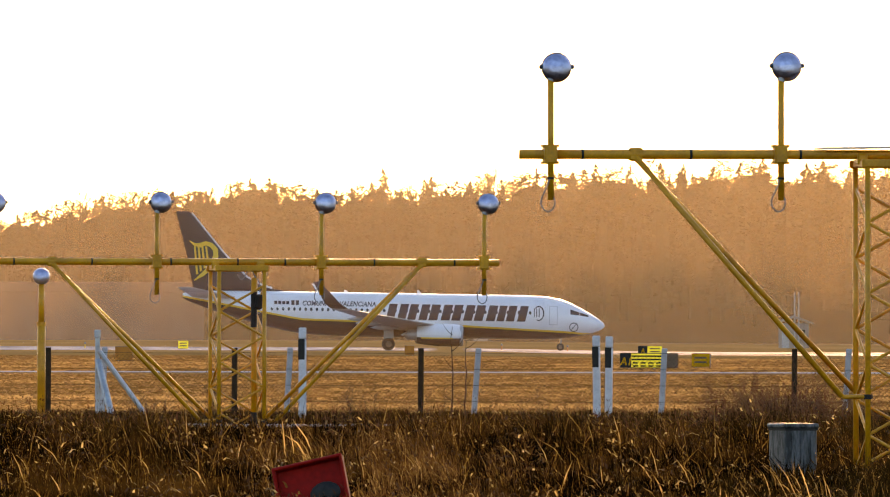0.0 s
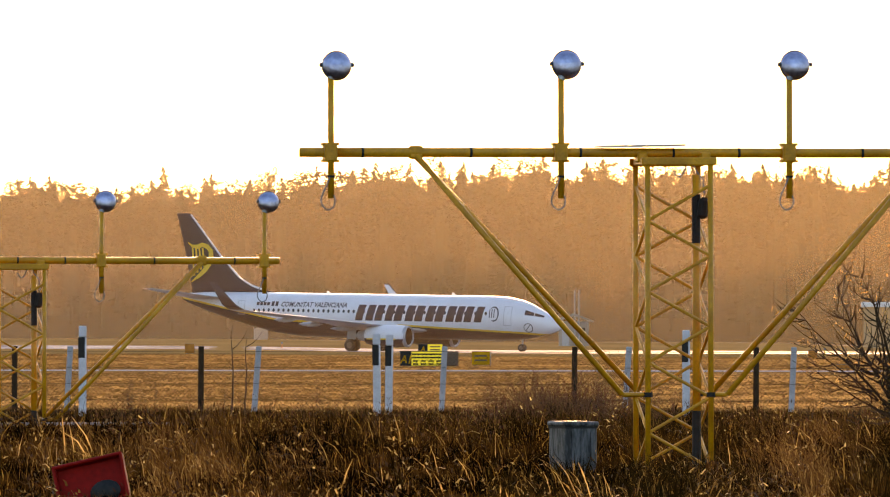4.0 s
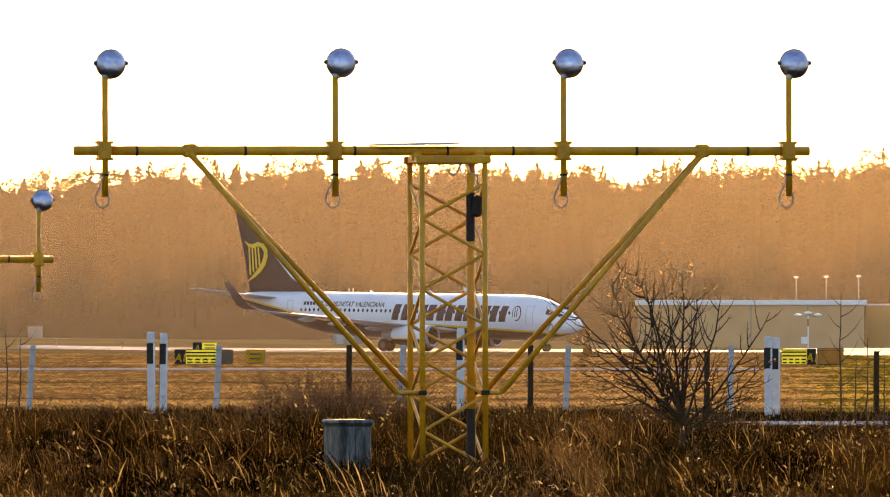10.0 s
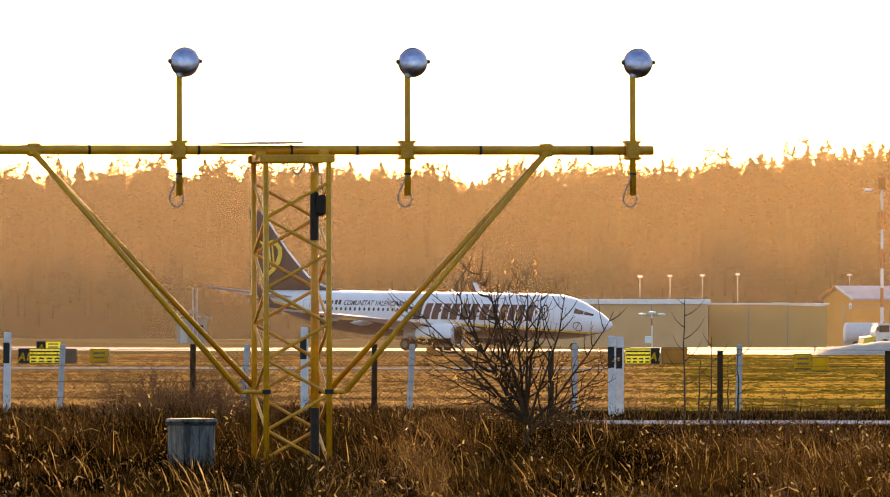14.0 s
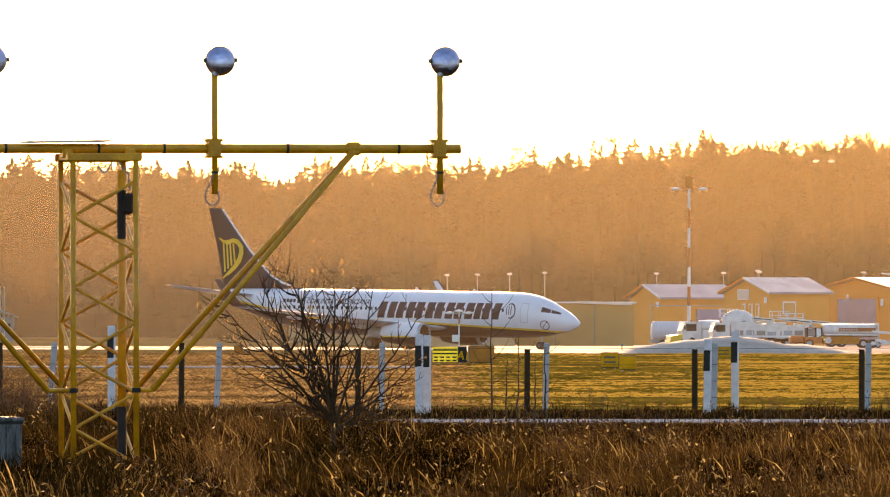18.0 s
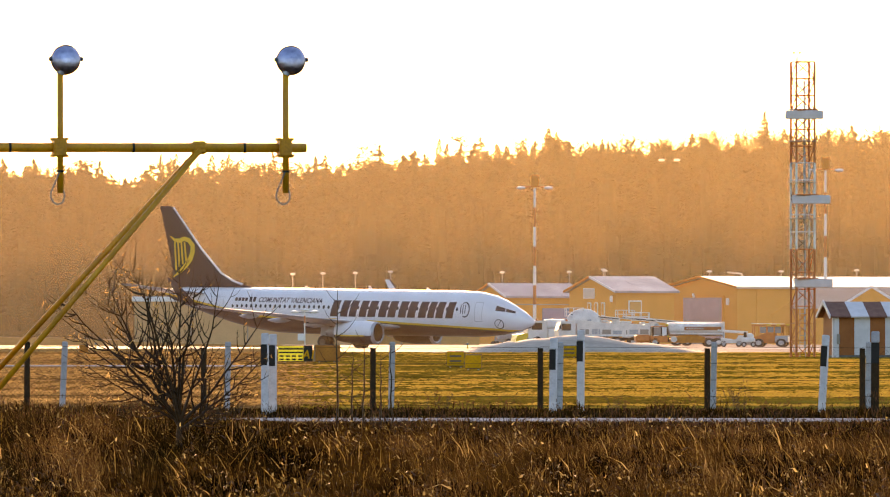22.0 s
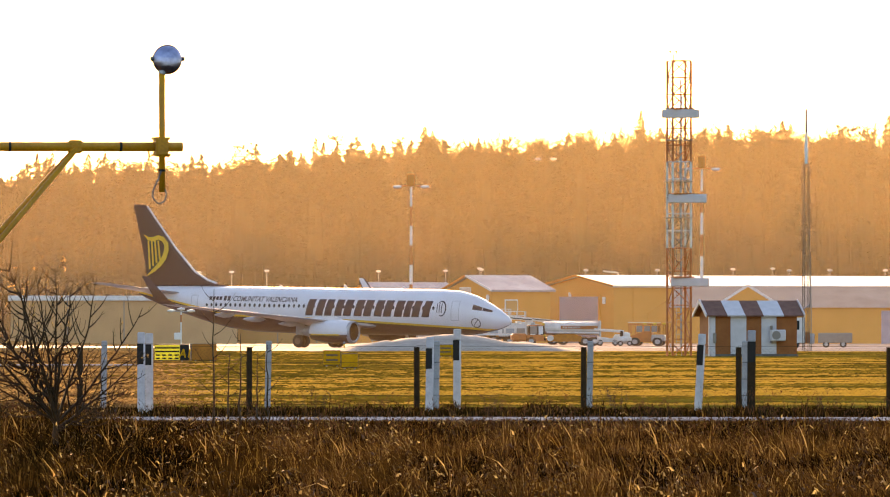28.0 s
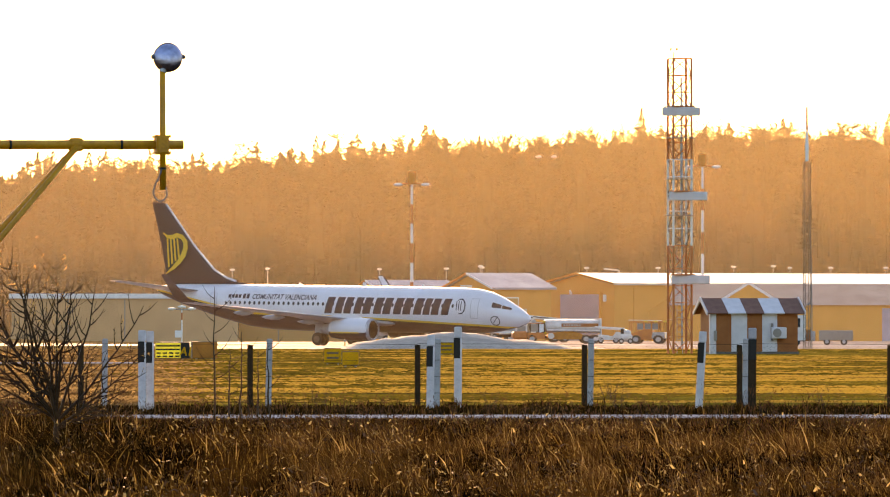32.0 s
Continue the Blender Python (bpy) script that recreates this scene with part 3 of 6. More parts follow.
def aircraft():
    a = thing("jet_airliner", "white and navy twin-engine jet airliner with yellow line on wet taxiway", "airliner")
    N = 40
    xs = []
    for p, q in zip(HULL, HULL[1:]):
        k = 2 if abs(p[0] - q[0]) > 2 else 1
        xs += [p[0] + (q[0] - p[0]) * i / k for i in range(k)]
    xs.append(HULL[-1][0])
    up, mid, low = B(), B(), B()

    def skin(bm, lo_fn, hi_fn, n, closed_top, closed_bottom):
        prev = None
        for x in xs:
            c, rz, ry = hull(x)
            a0 = math.asin(max(-0.98, min(0.98, (lo_fn(x) - c) / rz))) if not closed_bottom else -math.pi / 2
            a1 = math.asin(max(-0.98, min(0.98, (hi_fn(x) - c) / rz))) if not closed_top else math.pi / 2
            row = []
            for sgn in ((-1, 1) if not (closed_top or closed_bottom) else (0,)):
                if sgn == 0:
                    s0, s1 = (a0, math.pi - a0) if closed_top else (math.pi - a1, 2 * math.pi + a1)
                    row.append([bm.verts.new((x, -ry * math.cos(s0 + (s1 - s0) * i / n), c + rz * math.sin(s0 + (s1 - s0) * i / n))) for i in range(n + 1)])
                else:
                    row.append([bm.verts.new((x, sgn * (ry * math.cos(a0 + (a1 - a0) * i / n) + 0.002), c + rz * math.sin(a0 + (a1 - a0) * i / n))) for i in range(n + 1)])
            if prev:
                for r0, r1 in zip(prev, row):
                    for i in range(n):
                        bm.faces.new((r0[i], r0[i + 1], r1[i + 1], r1[i]))
            prev = row
        bmesh.ops.recalc_face_normals(bm, faces=bm.faces)

    skin(up, lambda x: belly_line(x) + 0.17, None, 30, True, False)
    skin(mid, belly_line, lambda x: belly_line(x) + 0.17, 2, False, False)
    skin(low, None, belly_line, 20, False, True)
    body = part("fuselage", up, M_SKIN, a, "white upper fuselage", True)
    part("cheat_line", mid, M_BRIGHT_YELLOW, body, "thin yellow line")
    part("belly", low, M_NAVY, a, "navy belly", True)
    for s, side_name in ((-1, "starboard"), (1, "port")):
        U = (0, 0, 1)
        bm = foil(B(), ((7.2, s * 1.2, 2.15, 8.6, 0.055, U), (6.2, s * 1.9, 2.22, 7.6, 0.055, U), (3.4, s * 6.0, 2.68, 4.6, 0.05, U), (-3.3, s * 16.6, 3.72, 1.75, 0.045, U), (-3.85, s * 17.1, 3.86, 1.55, 0.045, (0, -s * 0.5, 0.85))))
        wing = part("wing", bm, M_WINGGREY, a, "grey swept wing", True)
        bm = foil(B(), ((-3.85, s * 17.1, 3.86, 1.55, 0.05, (0, -s * 0.6, 0.8)), (-4.5, s * 17.35, 4.25, 1.4, 0.05, (0, -s, 0.2)), (-6.4, s * 17.75, 6.25, 0.62, 0.05, (0, -s, 0.15))))
        part("winglet", bm, M_NAVY, wing, "navy upturned winglet", True)
        bm = B()
        bm.faces.new([bm.verts.new(p) for p in ((-4.7, s * 17.26, 4.35), (-5.7, s * 17.26, 4.35), (-6.95, s * 17.67, 6.2), (-6.5, s * 17.67, 6.2))])
        part("winglet_inner_face", bm, M_SKIN, wing, "white inner face of the winglet")
        for y, x, L in ((4.0, -0.4, 2.6), (7.6, -1.9, 2.4), (11.0, -2.8, 2.1)):
            z = 2.22 + (y - 1.9) * 0.105 - 0.22
            bm = B()
            loft(bm, [[(x + L * (0.5 - k), s * y + r * math.cos(t) * 0.7, z + r * math.sin(t)) for t in [2 * math.pi * j / 8 for j in range(8)]] for k, r in ((0, 0.03), (0.25, 0.2), (0.55, 0.24), (0.8, 0.16), (1, 0.02))])
            part("flap_fairing", bm, M_WINGGREY, wing, smooth=True)
        bm = foil(B(), ((-13.6, s * 0.5, 4.72, 4.2, 0.05, U), (-17.7, s * 7.15, 5.55, 1.5, 0.045, U)))
        part("tailplane", bm, M_WINGGREY, a, "grey tailplane", True)
        # engine
        cy, cz = s * 4.83, 1.62
        prof = ((6.55, 0.82), (6.6, 0.90), (6.45, 0.98), (5.6, 1.06), (4.4, 1.05), (3.2, 0.92), (2.5, 0.78))
        bm = B()
        loft(bm, [[(x, cy + r * 1.0 * math.cos(t), cz + r * (0.98 if math.sin(t) > 0 else 0.93) * math.sin(t)) for t in [2 * math.pi * j / 28 for j in range(28)]] for x, r in prof], cap=False)
        eng = part("engine_nacelle", bm, M_SKIN, a, "white engine cowling", True)
        bm = B()
        loft(bm, [[(x, cy + r * math.cos(t), cz + r * math.sin(t)) for t in [2 * math.pi * j / 28 for j in range(28)]] for x, r in ((6.62, 0.84), (6.68, 0.88), (6.6, 0.95), (6.35, 0.99))], cap=False)
        part("intake_lip", bm, M_GALV, eng, "bare metal intake lip", True)
        bm = B()
        loft(bm, [[(x, cy + r * math.cos(t), cz + r * math.sin(t)) for t in [2 * math.pi * j / 28 for j in range(28)]] for x, r in ((6.6, 0.84), (5.8, 0.76))], cap=False)
        part("intake_duct", bm, M_BLACK, eng, smooth=True)
        bm = tube(B(), (5.85, cy, cz), (5.75, cy, cz), 0.8, seg=28)
        tube(bm, (6.2, cy, cz), (5.85, cy, cz), 0.26, 0.02, 12)
        part("fan", bm, M_BLACK, eng)
        bm = tube(tube(B(), (3.0, cy, cz), (1.6, cy, cz + 0.02), 0.6, 0.42, 20), (1.7, cy, cz), (1.1, cy, cz), 0.34, 0.05, 14)
        part("exhaust_cone", bm, M_GALV, eng, smooth=True)
        bm = B()
        prism(bm, [(5.6, 2.6), (3.0, 2.45), (0.6, 2.45), (2.6, 2.85), (4.6, 2.95)], cy - 0.14, cy + 0.14)
        part("pylon", bm, M_SKIN, eng)
        bm = box(B(), (2.9, 0.012, 0.11), (4.3, cy + s * 1.058, 1.36))
        lower = [math.pi * (1.085 + 0.83 * j / 14) for j in range(15)]
        under = B()
        rows = [[under.verts.new((x, cy + (r + 0.008) * math.cos(t), cz + (r + 0.008) * 0.94 * math.sin(t))) for t in lower] for x, r in prof[2:]]
        for r0, r1 in zip(rows, rows[1:]):
            for j in range(14):
                under.faces.new((r0[j], r0[j + 1], r1[j + 1], r1[j]))
        part("cowl_underside", under, M_NAVY, eng, "navy underside of the cowling", True)
        part("cowl_stripe", bm, M_BRIGHT_YELLOW, eng, "yellow line along the cowling")
        # main gear
        gear = part("main_gear_leg", tube(tube(B(), (0, s * 2.86, 0.5), (0.05, s * 2.7, 2.4), 0.12, seg=10), (0, s * 2.4, 0.56), (0, s * 3.3, 0.56), 0.09, seg=10), M_GALV, a, smooth=True)
        part("gear_door", box(B(), (0.9, 0.04, 1.1), (0.0, s * 3.02, 1.62), (s * 0.1, 0, 0), bevel=0.03), M_WINGGREY, gear)
    # vertical tail with its dorsal fin
    Y = (0, 1, 0)
    bm = foil(B(), ((-8.2, 0, 5.1, 9.5, 0.012, Y), (-10.6, 0, 5.5, 7.2, 0.03, Y), (-11.6, 0, 5.8, 6.25, 0.04, Y), (-12.9, 0, 6.5, 5.1, 0.05, Y), (-15.0, 0, 8.6, 3.45, 0.055, Y), (-18.0, 0, 12.22, 1.42, 0.06, Y), (-18.3, 0, 12.36, 1.1, 0.04, Y)))
    fin = part("tail_fin", bm, M_NAVY, a, "navy tail fin", True)
    part("leading_edge", sweep(B(), [Vector(p) for p in ((-10.62, 0, 5.52), (-11.6, 0, 5.82), (-12.9, 0, 6.52), (-15.0, 0, 8.62), (-18.0, 0, 12.24))], 0.11, 0.075, 6), M_SKIN, fin, "pale metal leading edge")

    # plain yellow emblem shapes on the fin
    def fin_y(z):
        return 0.34 * (1 - (z - 5.5) / 9.5) + 0.02
    for s in (-1, 1):
        bm = B()
        ctl = ((-18.15, 9.75, 0.05), (-17.6, 9.45, 0.20), (-17.0, 9.42, 0.30), (-16.4, 9.6, 0.30), (-15.75, 9.45, 0.32), (-15.25, 9.0, 0.34), (-15.2, 8.4, 0.36), (-15.45, 7.75, 0.36), (-16.0, 7.15, 0.32), (-16.7, 6.65, 0.24), (-17.6, 6.15, 0.04))
        ctl = [(-18.15 + (x + 18.15) * 0.83, z - 0.05, w * 0.95) for x, z, w in ctl]
        rows = []
        for k, (x, z, w) in enumerate(ctl):
            q, p = ctl[max(0, k - 1)], ctl[min(len(ctl) - 1, k + 1)]
            t = Vector((p[0] - q[0], p[1] - q[1])).normalized()
            rows.append([bm.verts.new((x + t.y * o * w, s * fin_y(z), z - t.x * o * w)) for o in (-0.5, 0.9)])
        for r0, r1 in zip(rows, rows[1:]):
            bm.faces.new((r0[0], r0[1], r1[1], r1[0]))
        part("emblem", bm, M_BRIGHT_YELLOW, fin, "plain curved yellow emblem")
        for k in range(4):
            x = -17.62 + 0.34 * k
            z0, z1 = 6.65 + 0.28 * k, 9.2
            bm = B()
            bm.faces.new([bm.verts.new((xx, s * fin_y(zz), zz)) for xx, zz in ((x + 0.10, z0), (x + 0.28, z0 + 0.06), (x + 0.02, z1), (x - 0.14, z1))])
            part("emblem_bar", bm, M_BRIGHT_YELLOW, fin)
    # plain dark bars where the airline's name stands
    x = -0.3
    for w in (1.77, 1.77, 1.90, 1.87, 1.90, 0.68, 1.77):
        strokes = ((0.0, 0.42), (0.58, 1.0)) if w > 1 else ((0.0, 1.0),)
        for s0, s1 in strokes:
            part("name_bar", decal(B(), lambda s, t: (x + w * (s0 + (s1 - s0) * s) + 0.34 * t, 2.98 + 1.42 * t)), M_NAVY, body, "plain navy bar")
        x += w + 0.16
    for ang0, rad, wd in ((0, 0.62, 0.15),):
        def arc(s, t):
            g = radians(-115 + 250 * s)
            r = rad - wd * t * (1 - abs(2 * s - 1) * 0.5)
            return 13.55 + r * math.cos(g) * 0.8, 3.75 + r * math.sin(g) * 1.1
        part("emblem", decal(B(), arc, 14, 1), M_NAVY, body, "plain curved navy emblem")
        for k in range(3):
            part("emblem_bar", decal(B(), lambda s, t, k=k: (13.1 + 0.22 * k + 0.08 * s, 3.4 + 0.8 * t), 1, 4), M_NAVY, body)
    # place name in front of the tail
    me = text_mesh("COMUNITAT VALENCIANA", 0.62)
    n = len(me.vertices)
    co = np.empty(n * 3)
    me.vertices.foreach_get("co", co)
    co = co.reshape(-1, 3)
    wide = co[:, 0].max()
    for i in range(n):
        px, pz = -7.9 + co[i, 0] / wide * 6.7, 4.12 + co[i, 1]
        me.vertices[i].co = (px, side(px, pz, 0.015), pz)
    me.materials.append(M_NAVY)
    part("words", me, None, body, "navy place name")
    for k in range(4):
        part("registration_bar", decal(B(), lambda s, t, k=k: (-10.4 + 0.36 * k + 0.28 * s, 4.2 + 0.3 * t), 1, 2), M_NAVY, body)
    for k in range(2):
        part("flag_bar", decal(B(), lambda s, t, k=k: (-8.85 + 0.4 * k + 0.28 * s, 4.15 + 0.42 * t), 1, 2), M_NAVY, body)
    # cabin windows, doors, cockpit
    pane = B()
    loft(pane, [[(0.12 * math.cos(t), y, 0.17 * math.sin(t)) for t in [2 * math.pi * j / 10 for j in range(10)]] for y in (-0.006, 0.004)])
    pane = mesh_of(pane, "cabin_window", M_DARKGLASS)
    for k in range(47):
        x = -10.6 + 0.508 * k
        for s in (-1, 1):
            o = part("cabin_window", pane, None, body)
            z = 3.78
            o.location = (x, s * (-side(x, z, 0.004)), z)
            o.rotation_euler = (s * 0.2 * (1 if s > 0 else 1), 0, 0)
    for x0, x1, z0, z1 in ((14.5, 15.25, 2.72, 4.45), (-12.4, -11.65, 3.35, 4.6)):
        for (s0, s1, t0, t1) in ((0, 1, 0, 0.03), (0, 1, 0.97, 1), (0, 0.06, 0, 1), (0.94, 1, 0, 1)):
            part("door_outline", decal(B(), lambda s, t: (x0 + (x1 - x0) * (s0 + (s1 - s0) * s), z0 + (z1 - z0) * (t0 + (t1 - t0) * t)), 3, 6, 0.01), M_WINGGREY, body)
    for s in (-1, 1):
        for xa, xb, zb0, zb1, zt in ((16.42, 17.22, 3.70, 3.62, 4.16), (17.28, 18.08, 3.61, 3.50, 3.90)):
            bm = decal(B(), lambda p, t: (xa + (xb - xa) * p, (zb0 + (zb1 - zb0) * p) * (1 - t) + (zt - 0.25 * p) * t), 4, 4, 0.012)
            if s > 0:
                for v in bm.verts:
                    v.co.y *= -1
            part("cockpit_window", bm, M_DARKGLASS, body, "dark cockpit glass")
    part("nose_emblem", decal(B(), lambda s, t: (16.75 + (0.42 - 0.07 * t) * math.cos(2 * math.pi * s), 2.55 + (0.42 - 0.07 * t) * math.sin(2 * math.pi * s)), 16, 1), M_NAVY, body)
    part("nose_emblem", decal(B(), lambda s, t: (16.55 + 0.45 * s, 2.3 + 0.55 * s + 0.09 * t), 4, 1), M_NAVY, body)
    for x, h in ((9.0, 0.28), (3.0, 0.35), (-3.6, 0.25)):
        part("antenna", prism(B(), [(x, 5.34), (x - 0.45, 5.34), (x - 0.5, 5.34 + h), (x - 0.35, 5.34 + h)], -0.025, 0.025), M_SKIN, body)
    part("antenna", prism(B(), [(6.5, 1.42), (6.0, 1.42), (6.1, 1.1)], -0.025, 0.025), M_NAVY, body)
    # nose gear
    bm = tube(tube(B(), (15.6, 0, 0.3), (15.7, 0, 1.9), 0.08, seg=10), (15.6, -0.25, 0.34), (15.6, 0.25, 0.34), 0.05, seg=8)
    ng = part("nose_gear_leg", bm, M_GALV, a)
    for s in (-1, 1):
        part("gear_door", box(B(), (1.0, 0.03, 0.34), (15.95, s * 0.36, 1.34), (s * -0.15, 0, 0), bevel=0.02), M_NAVY, ng)
    wheels = []
    for name, x, y, r, w in (("nose_wheel", 15.6, -0.2, 0.34, 0.2), ("nose_wheel", 15.6, 0.2, 0.34, 0.2), ("main_wheel", 0, -3.29, 0.565, 0.4), ("main_wheel", 0, -2.43, 0.565, 0.4), ("main_wheel", 0, 2.43, 0.565, 0.4), ("main_wheel", 0, 3.29, 0.565, 0.4)):
        bm = B()
        loft(bm, [[(rr * math.cos(t), yy, rr * math.sin(t)) for t in [2 * math.pi * j / 28 for j in range(28)]] for rr, yy in ((r * 0.55, -w / 2), (r * 0.9, -w / 2), (r, -w / 4), (r, w / 4), (r * 0.9, w / 2), (r * 0.55, w / 2))])
        wl = part(name, bm, M_TYRE, a, "black tyre", True)
        bm = tube(B(), (0, -w / 2 - 0.01, 0), (0, w / 2 + 0.01, 0), r * 0.52, seg=16)
        for j in range(5):
            t = 2 * math.pi * j / 5
            box(bm, (r * 0.14, w + 0.05, r * 0.14), (r * 0.34 * math.cos(t), 0, r * 0.34 * math.sin(t)))
        part("rim", bm, M_MASTGREY, wl)
        wheels.append((wl, x, y, r))
    # the hull sits low on its gear
    for o in a.children:
        kind = o.name.split(".")[0]
        if kind in ("fuselage", "belly", "wing", "engine_nacelle", "tailplane", "tail_fin"):
            o.location.z -= 0.07 if kind == "tail_fin" else 0.18
            o.rotation_euler.y = radians(0.85)
    return a, wheels


jet, jet_wheels = aircraft()

# ---- hangars, hut, masts ----


def hangar(u, d, width, depth, eaves, ridge, rz, label, wing_right=0.0, door=None, extra=()):
    """A gabled shed: the gable faces local -y."""
    h = thing("hangar", label, "hangar", "airfield buildings", spot(u, d), rz)
    w = width / 2
    part("wall", prism(B(), [(-w, 0), (w, 0), (w, eaves), (0, ridge), (-w, eaves)], 0, depth), M_OCHRE, h, "ochre cladding")
    for s in (-1, 1):
        bm = B()
        o = 0.5
        sl = (ridge - eaves) / w
        prism(bm, [(0, ridge + 0.02), (s * (w + o), eaves - o * sl + 0.02), (s * (w + o), eaves - o * sl + 0.28), (0, ridge + 0.28)], -0.5, depth + 0.5)
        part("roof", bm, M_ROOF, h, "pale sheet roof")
        bm = B()
        prism(bm, [(0, ridge + 0.32), (s * (w + o + 0.05), eaves - o * sl + 0.32), (s * (w + o + 0.05), eaves - o * sl + 0.06), (0, ridge + 0.06)], -0.62, -0.5)
        # small hangars: right board white in place of sunlight on that roof edge
        part("bargeboard", bm, M_WHITE if s > 0 and width < 12 else M_BROWN, h)
    if door:
        dx, dw, dh = door
        dr = part("door", box(B(), (dw, 0.2, dh), (dx, -0.1, dh / 2)), M_DOORGREY, h, "grey roller shutter")
        for k in range(9):
            part("panel", box(B(), (dw - 0.1, 0.06, dh / 9 - 0.06), (dx, -0.23, dh * (k + 0.5) / 9)), M_DOORGREY, dr)
        fr = B()
        for s in (-1, 1):
            box(fr, (0.25, 0.3, dh + 0.25), (dx + s * (dw / 2 + 0.13), -0.12, dh / 2 + 0.12))
        box(fr, (dw, 0.3, 0.25), (dx, -0.12, dh + 0.12))
        part("door_frame", fr, M_OCHRE, dr)
    for x, z, ww, hh in extra:
        wd = part("window", box(B(), (ww, 0.12, hh), (x, -0.06, z)), M_WHITE, h)
        part("pane", box(B(), (ww - 0.25, 0.06, hh - 0.25), (x, -0.13, z)), M_ROOF if ww > 2 else M_OCHRE, wd)
    return h


def forest_top(u):
    """Elevation count of the wood's mean upper edge, by bearing."""
    knots = ((-2600, 52), (-1510, 54), (-1270, 92), (-1100, 113), (-900, 106), (-720, 116), (-500, 133), (-300, 136), (0, 140), (300, 144), (380, 118), (460, 146), (600, 143), (800, 148), (900, 168), (1150, 184), (1500, 198), (1700, 203), (1950, 198), (3200, 202))
    for (a, p), (b, q) in zip(knots, knots[1:]):
        if a <= u <= b:
            return p + (q - p) * (u - a) / (b - a)
    return knots[-1][1]


def tree_template(kind, rng):
    """Triangles of one tree of unit height, in clumps of needles or bare twigs."""
    v, f = [], []

    def tri(p, q, r):
        i = len(v)
        v.extend((p, q, r))
        f.append((i, i + 1, i + 2))

    def core(z0, z1, r0, r1):
        # the dense inside of the crown, within the outer twigs
        for q in range(7):
            a, b = 6.2832 * q / 7, 6.2832 * (q + 1) / 7
            p0, p1 = (r0 * math.cos(a), r0 * math.sin(a), z0), (r0 * math.cos(b), r0 * math.sin(b), z0)
            q0, q1 = (r1 * math.cos(a), r1 * math.sin(a), z1), (r1 * math.cos(b), r1 * math.sin(b), z1)
            tri(p0, p1, q1)
            tri(p0, q1, q0)
    if kind == "spruce":
        n = 40
        for k in range(n):
            z = 0.14 + 0.85 * k / n
            r = 0.175 * (1 - z) ** 0.68 + 0.004
            r *= 0.75 + 0.35 * math.sin(k * 2.4) ** 2
            for j in range(9 if k < n - 6 else 6):
                a = rng.uniform(0, 6.283)
                rr = r * rng.uniform(0.55, 1.25)
                c, s = math.cos(a), math.sin(a)
                zz, w = z + rng.normal(0, 0.008), 0.010 + 0.05 * r
                lift = 0.02 * (z > 0.6)
                tri((0, 0, zz + 0.022), (c * rr * 0.75 - s * w, s * rr * 0.75 + c * w, zz - 0.012), (c * rr + s * w * 0.3, s * rr - c * w * 0.3, zz - 0.026 + lift))
                tri((0, 0, zz), (c * rr * 0.7 + s * w, s * rr * 0.7 - c * w, zz - 0.020), (c * rr * 0.95, s * rr * 0.95, zz - 0.024 + lift))
        tri((-0.004, 0, 0.9), (0.004, 0, 0.9), (0, 0, 1.02))
        core(0.10, 0.78, 0.085, 0.02)
    elif kind == "pine":
        tiers = [(rng.uniform(0, 6.283), 0.45 + 0.53 * (q / 17) ** 0.9 + rng.normal(0, 0.012)) for q in range(18)]
        for k in range(760):
            a0, z0 = tiers[k % 18]
            z = z0 + rng.normal(0, 0.016)
            w = max(0.05, 1 - ((z - 0.64) / 0.40) ** 2) ** 0.5
            a = a0 + rng.normal(0, 0.9)
            r = 0.14 * w * rng.random() ** 0.6
            p = np.array((r * math.cos(a), r * math.sin(a), z + 0.18 * r))
            q = [p + rng.normal(0, 0.012, 3) * (1, 1, 0.6) for _ in range(3)]
            tri(*[tuple(x) for x in q])
            if k % 9 == 0:
                p = p * (0.5, 0.5, 1.0)
                tri(*[tuple(p + rng.normal(0, 0.03, 3)) for _ in range(3)])
        core(0.30, 0.82, 0.07, 0.05)
    else:
        # bare limbs that rise steeply, each with many fine twigs
        for k in range(34):
            z0 = 0.28 + 0.55 * rng.random()
            a = rng.uniform(0, 6.283)
            ln = (1.02 - z0) * rng.uniform(0.55, 0.95)
            out = rng.uniform(0.14, 0.42)
            d = np.array((math.cos(a) * out, math.sin(a) * out, 1.0)) * ln
            b = np.array((0.0, 0.0, z0))
            t = np.array((-math.sin(a), math.cos(a), 0)) * 0.004
            tri(tuple(b - t), tuple(b + t), tuple(b + d))
            for j in range(15):
                p = b + d * rng.uniform(0.25, 1.0)
                a2 = rng.uniform(0, 6.283)
                e = np.array((math.cos(a2) * 0.6, math.sin(a2) * 0.6, rng.uniform(0.3, 1.0))) * rng.uniform(0.03, 0.075)
                w = rng.normal(0, 0.0026, 3)
                tri(tuple(p - w), tuple(p + w), tuple(p + e))
    for s0 in (0, 2.1, 4.2):
        w = 0.012
        tri((w * math.cos(s0), w * math.sin(s0), 0), (w * math.cos(s0 + 2.1), w * math.sin(s0 + 2.1), 0), (0, 0, 0.9))
    return np.array(v), np.array(f)


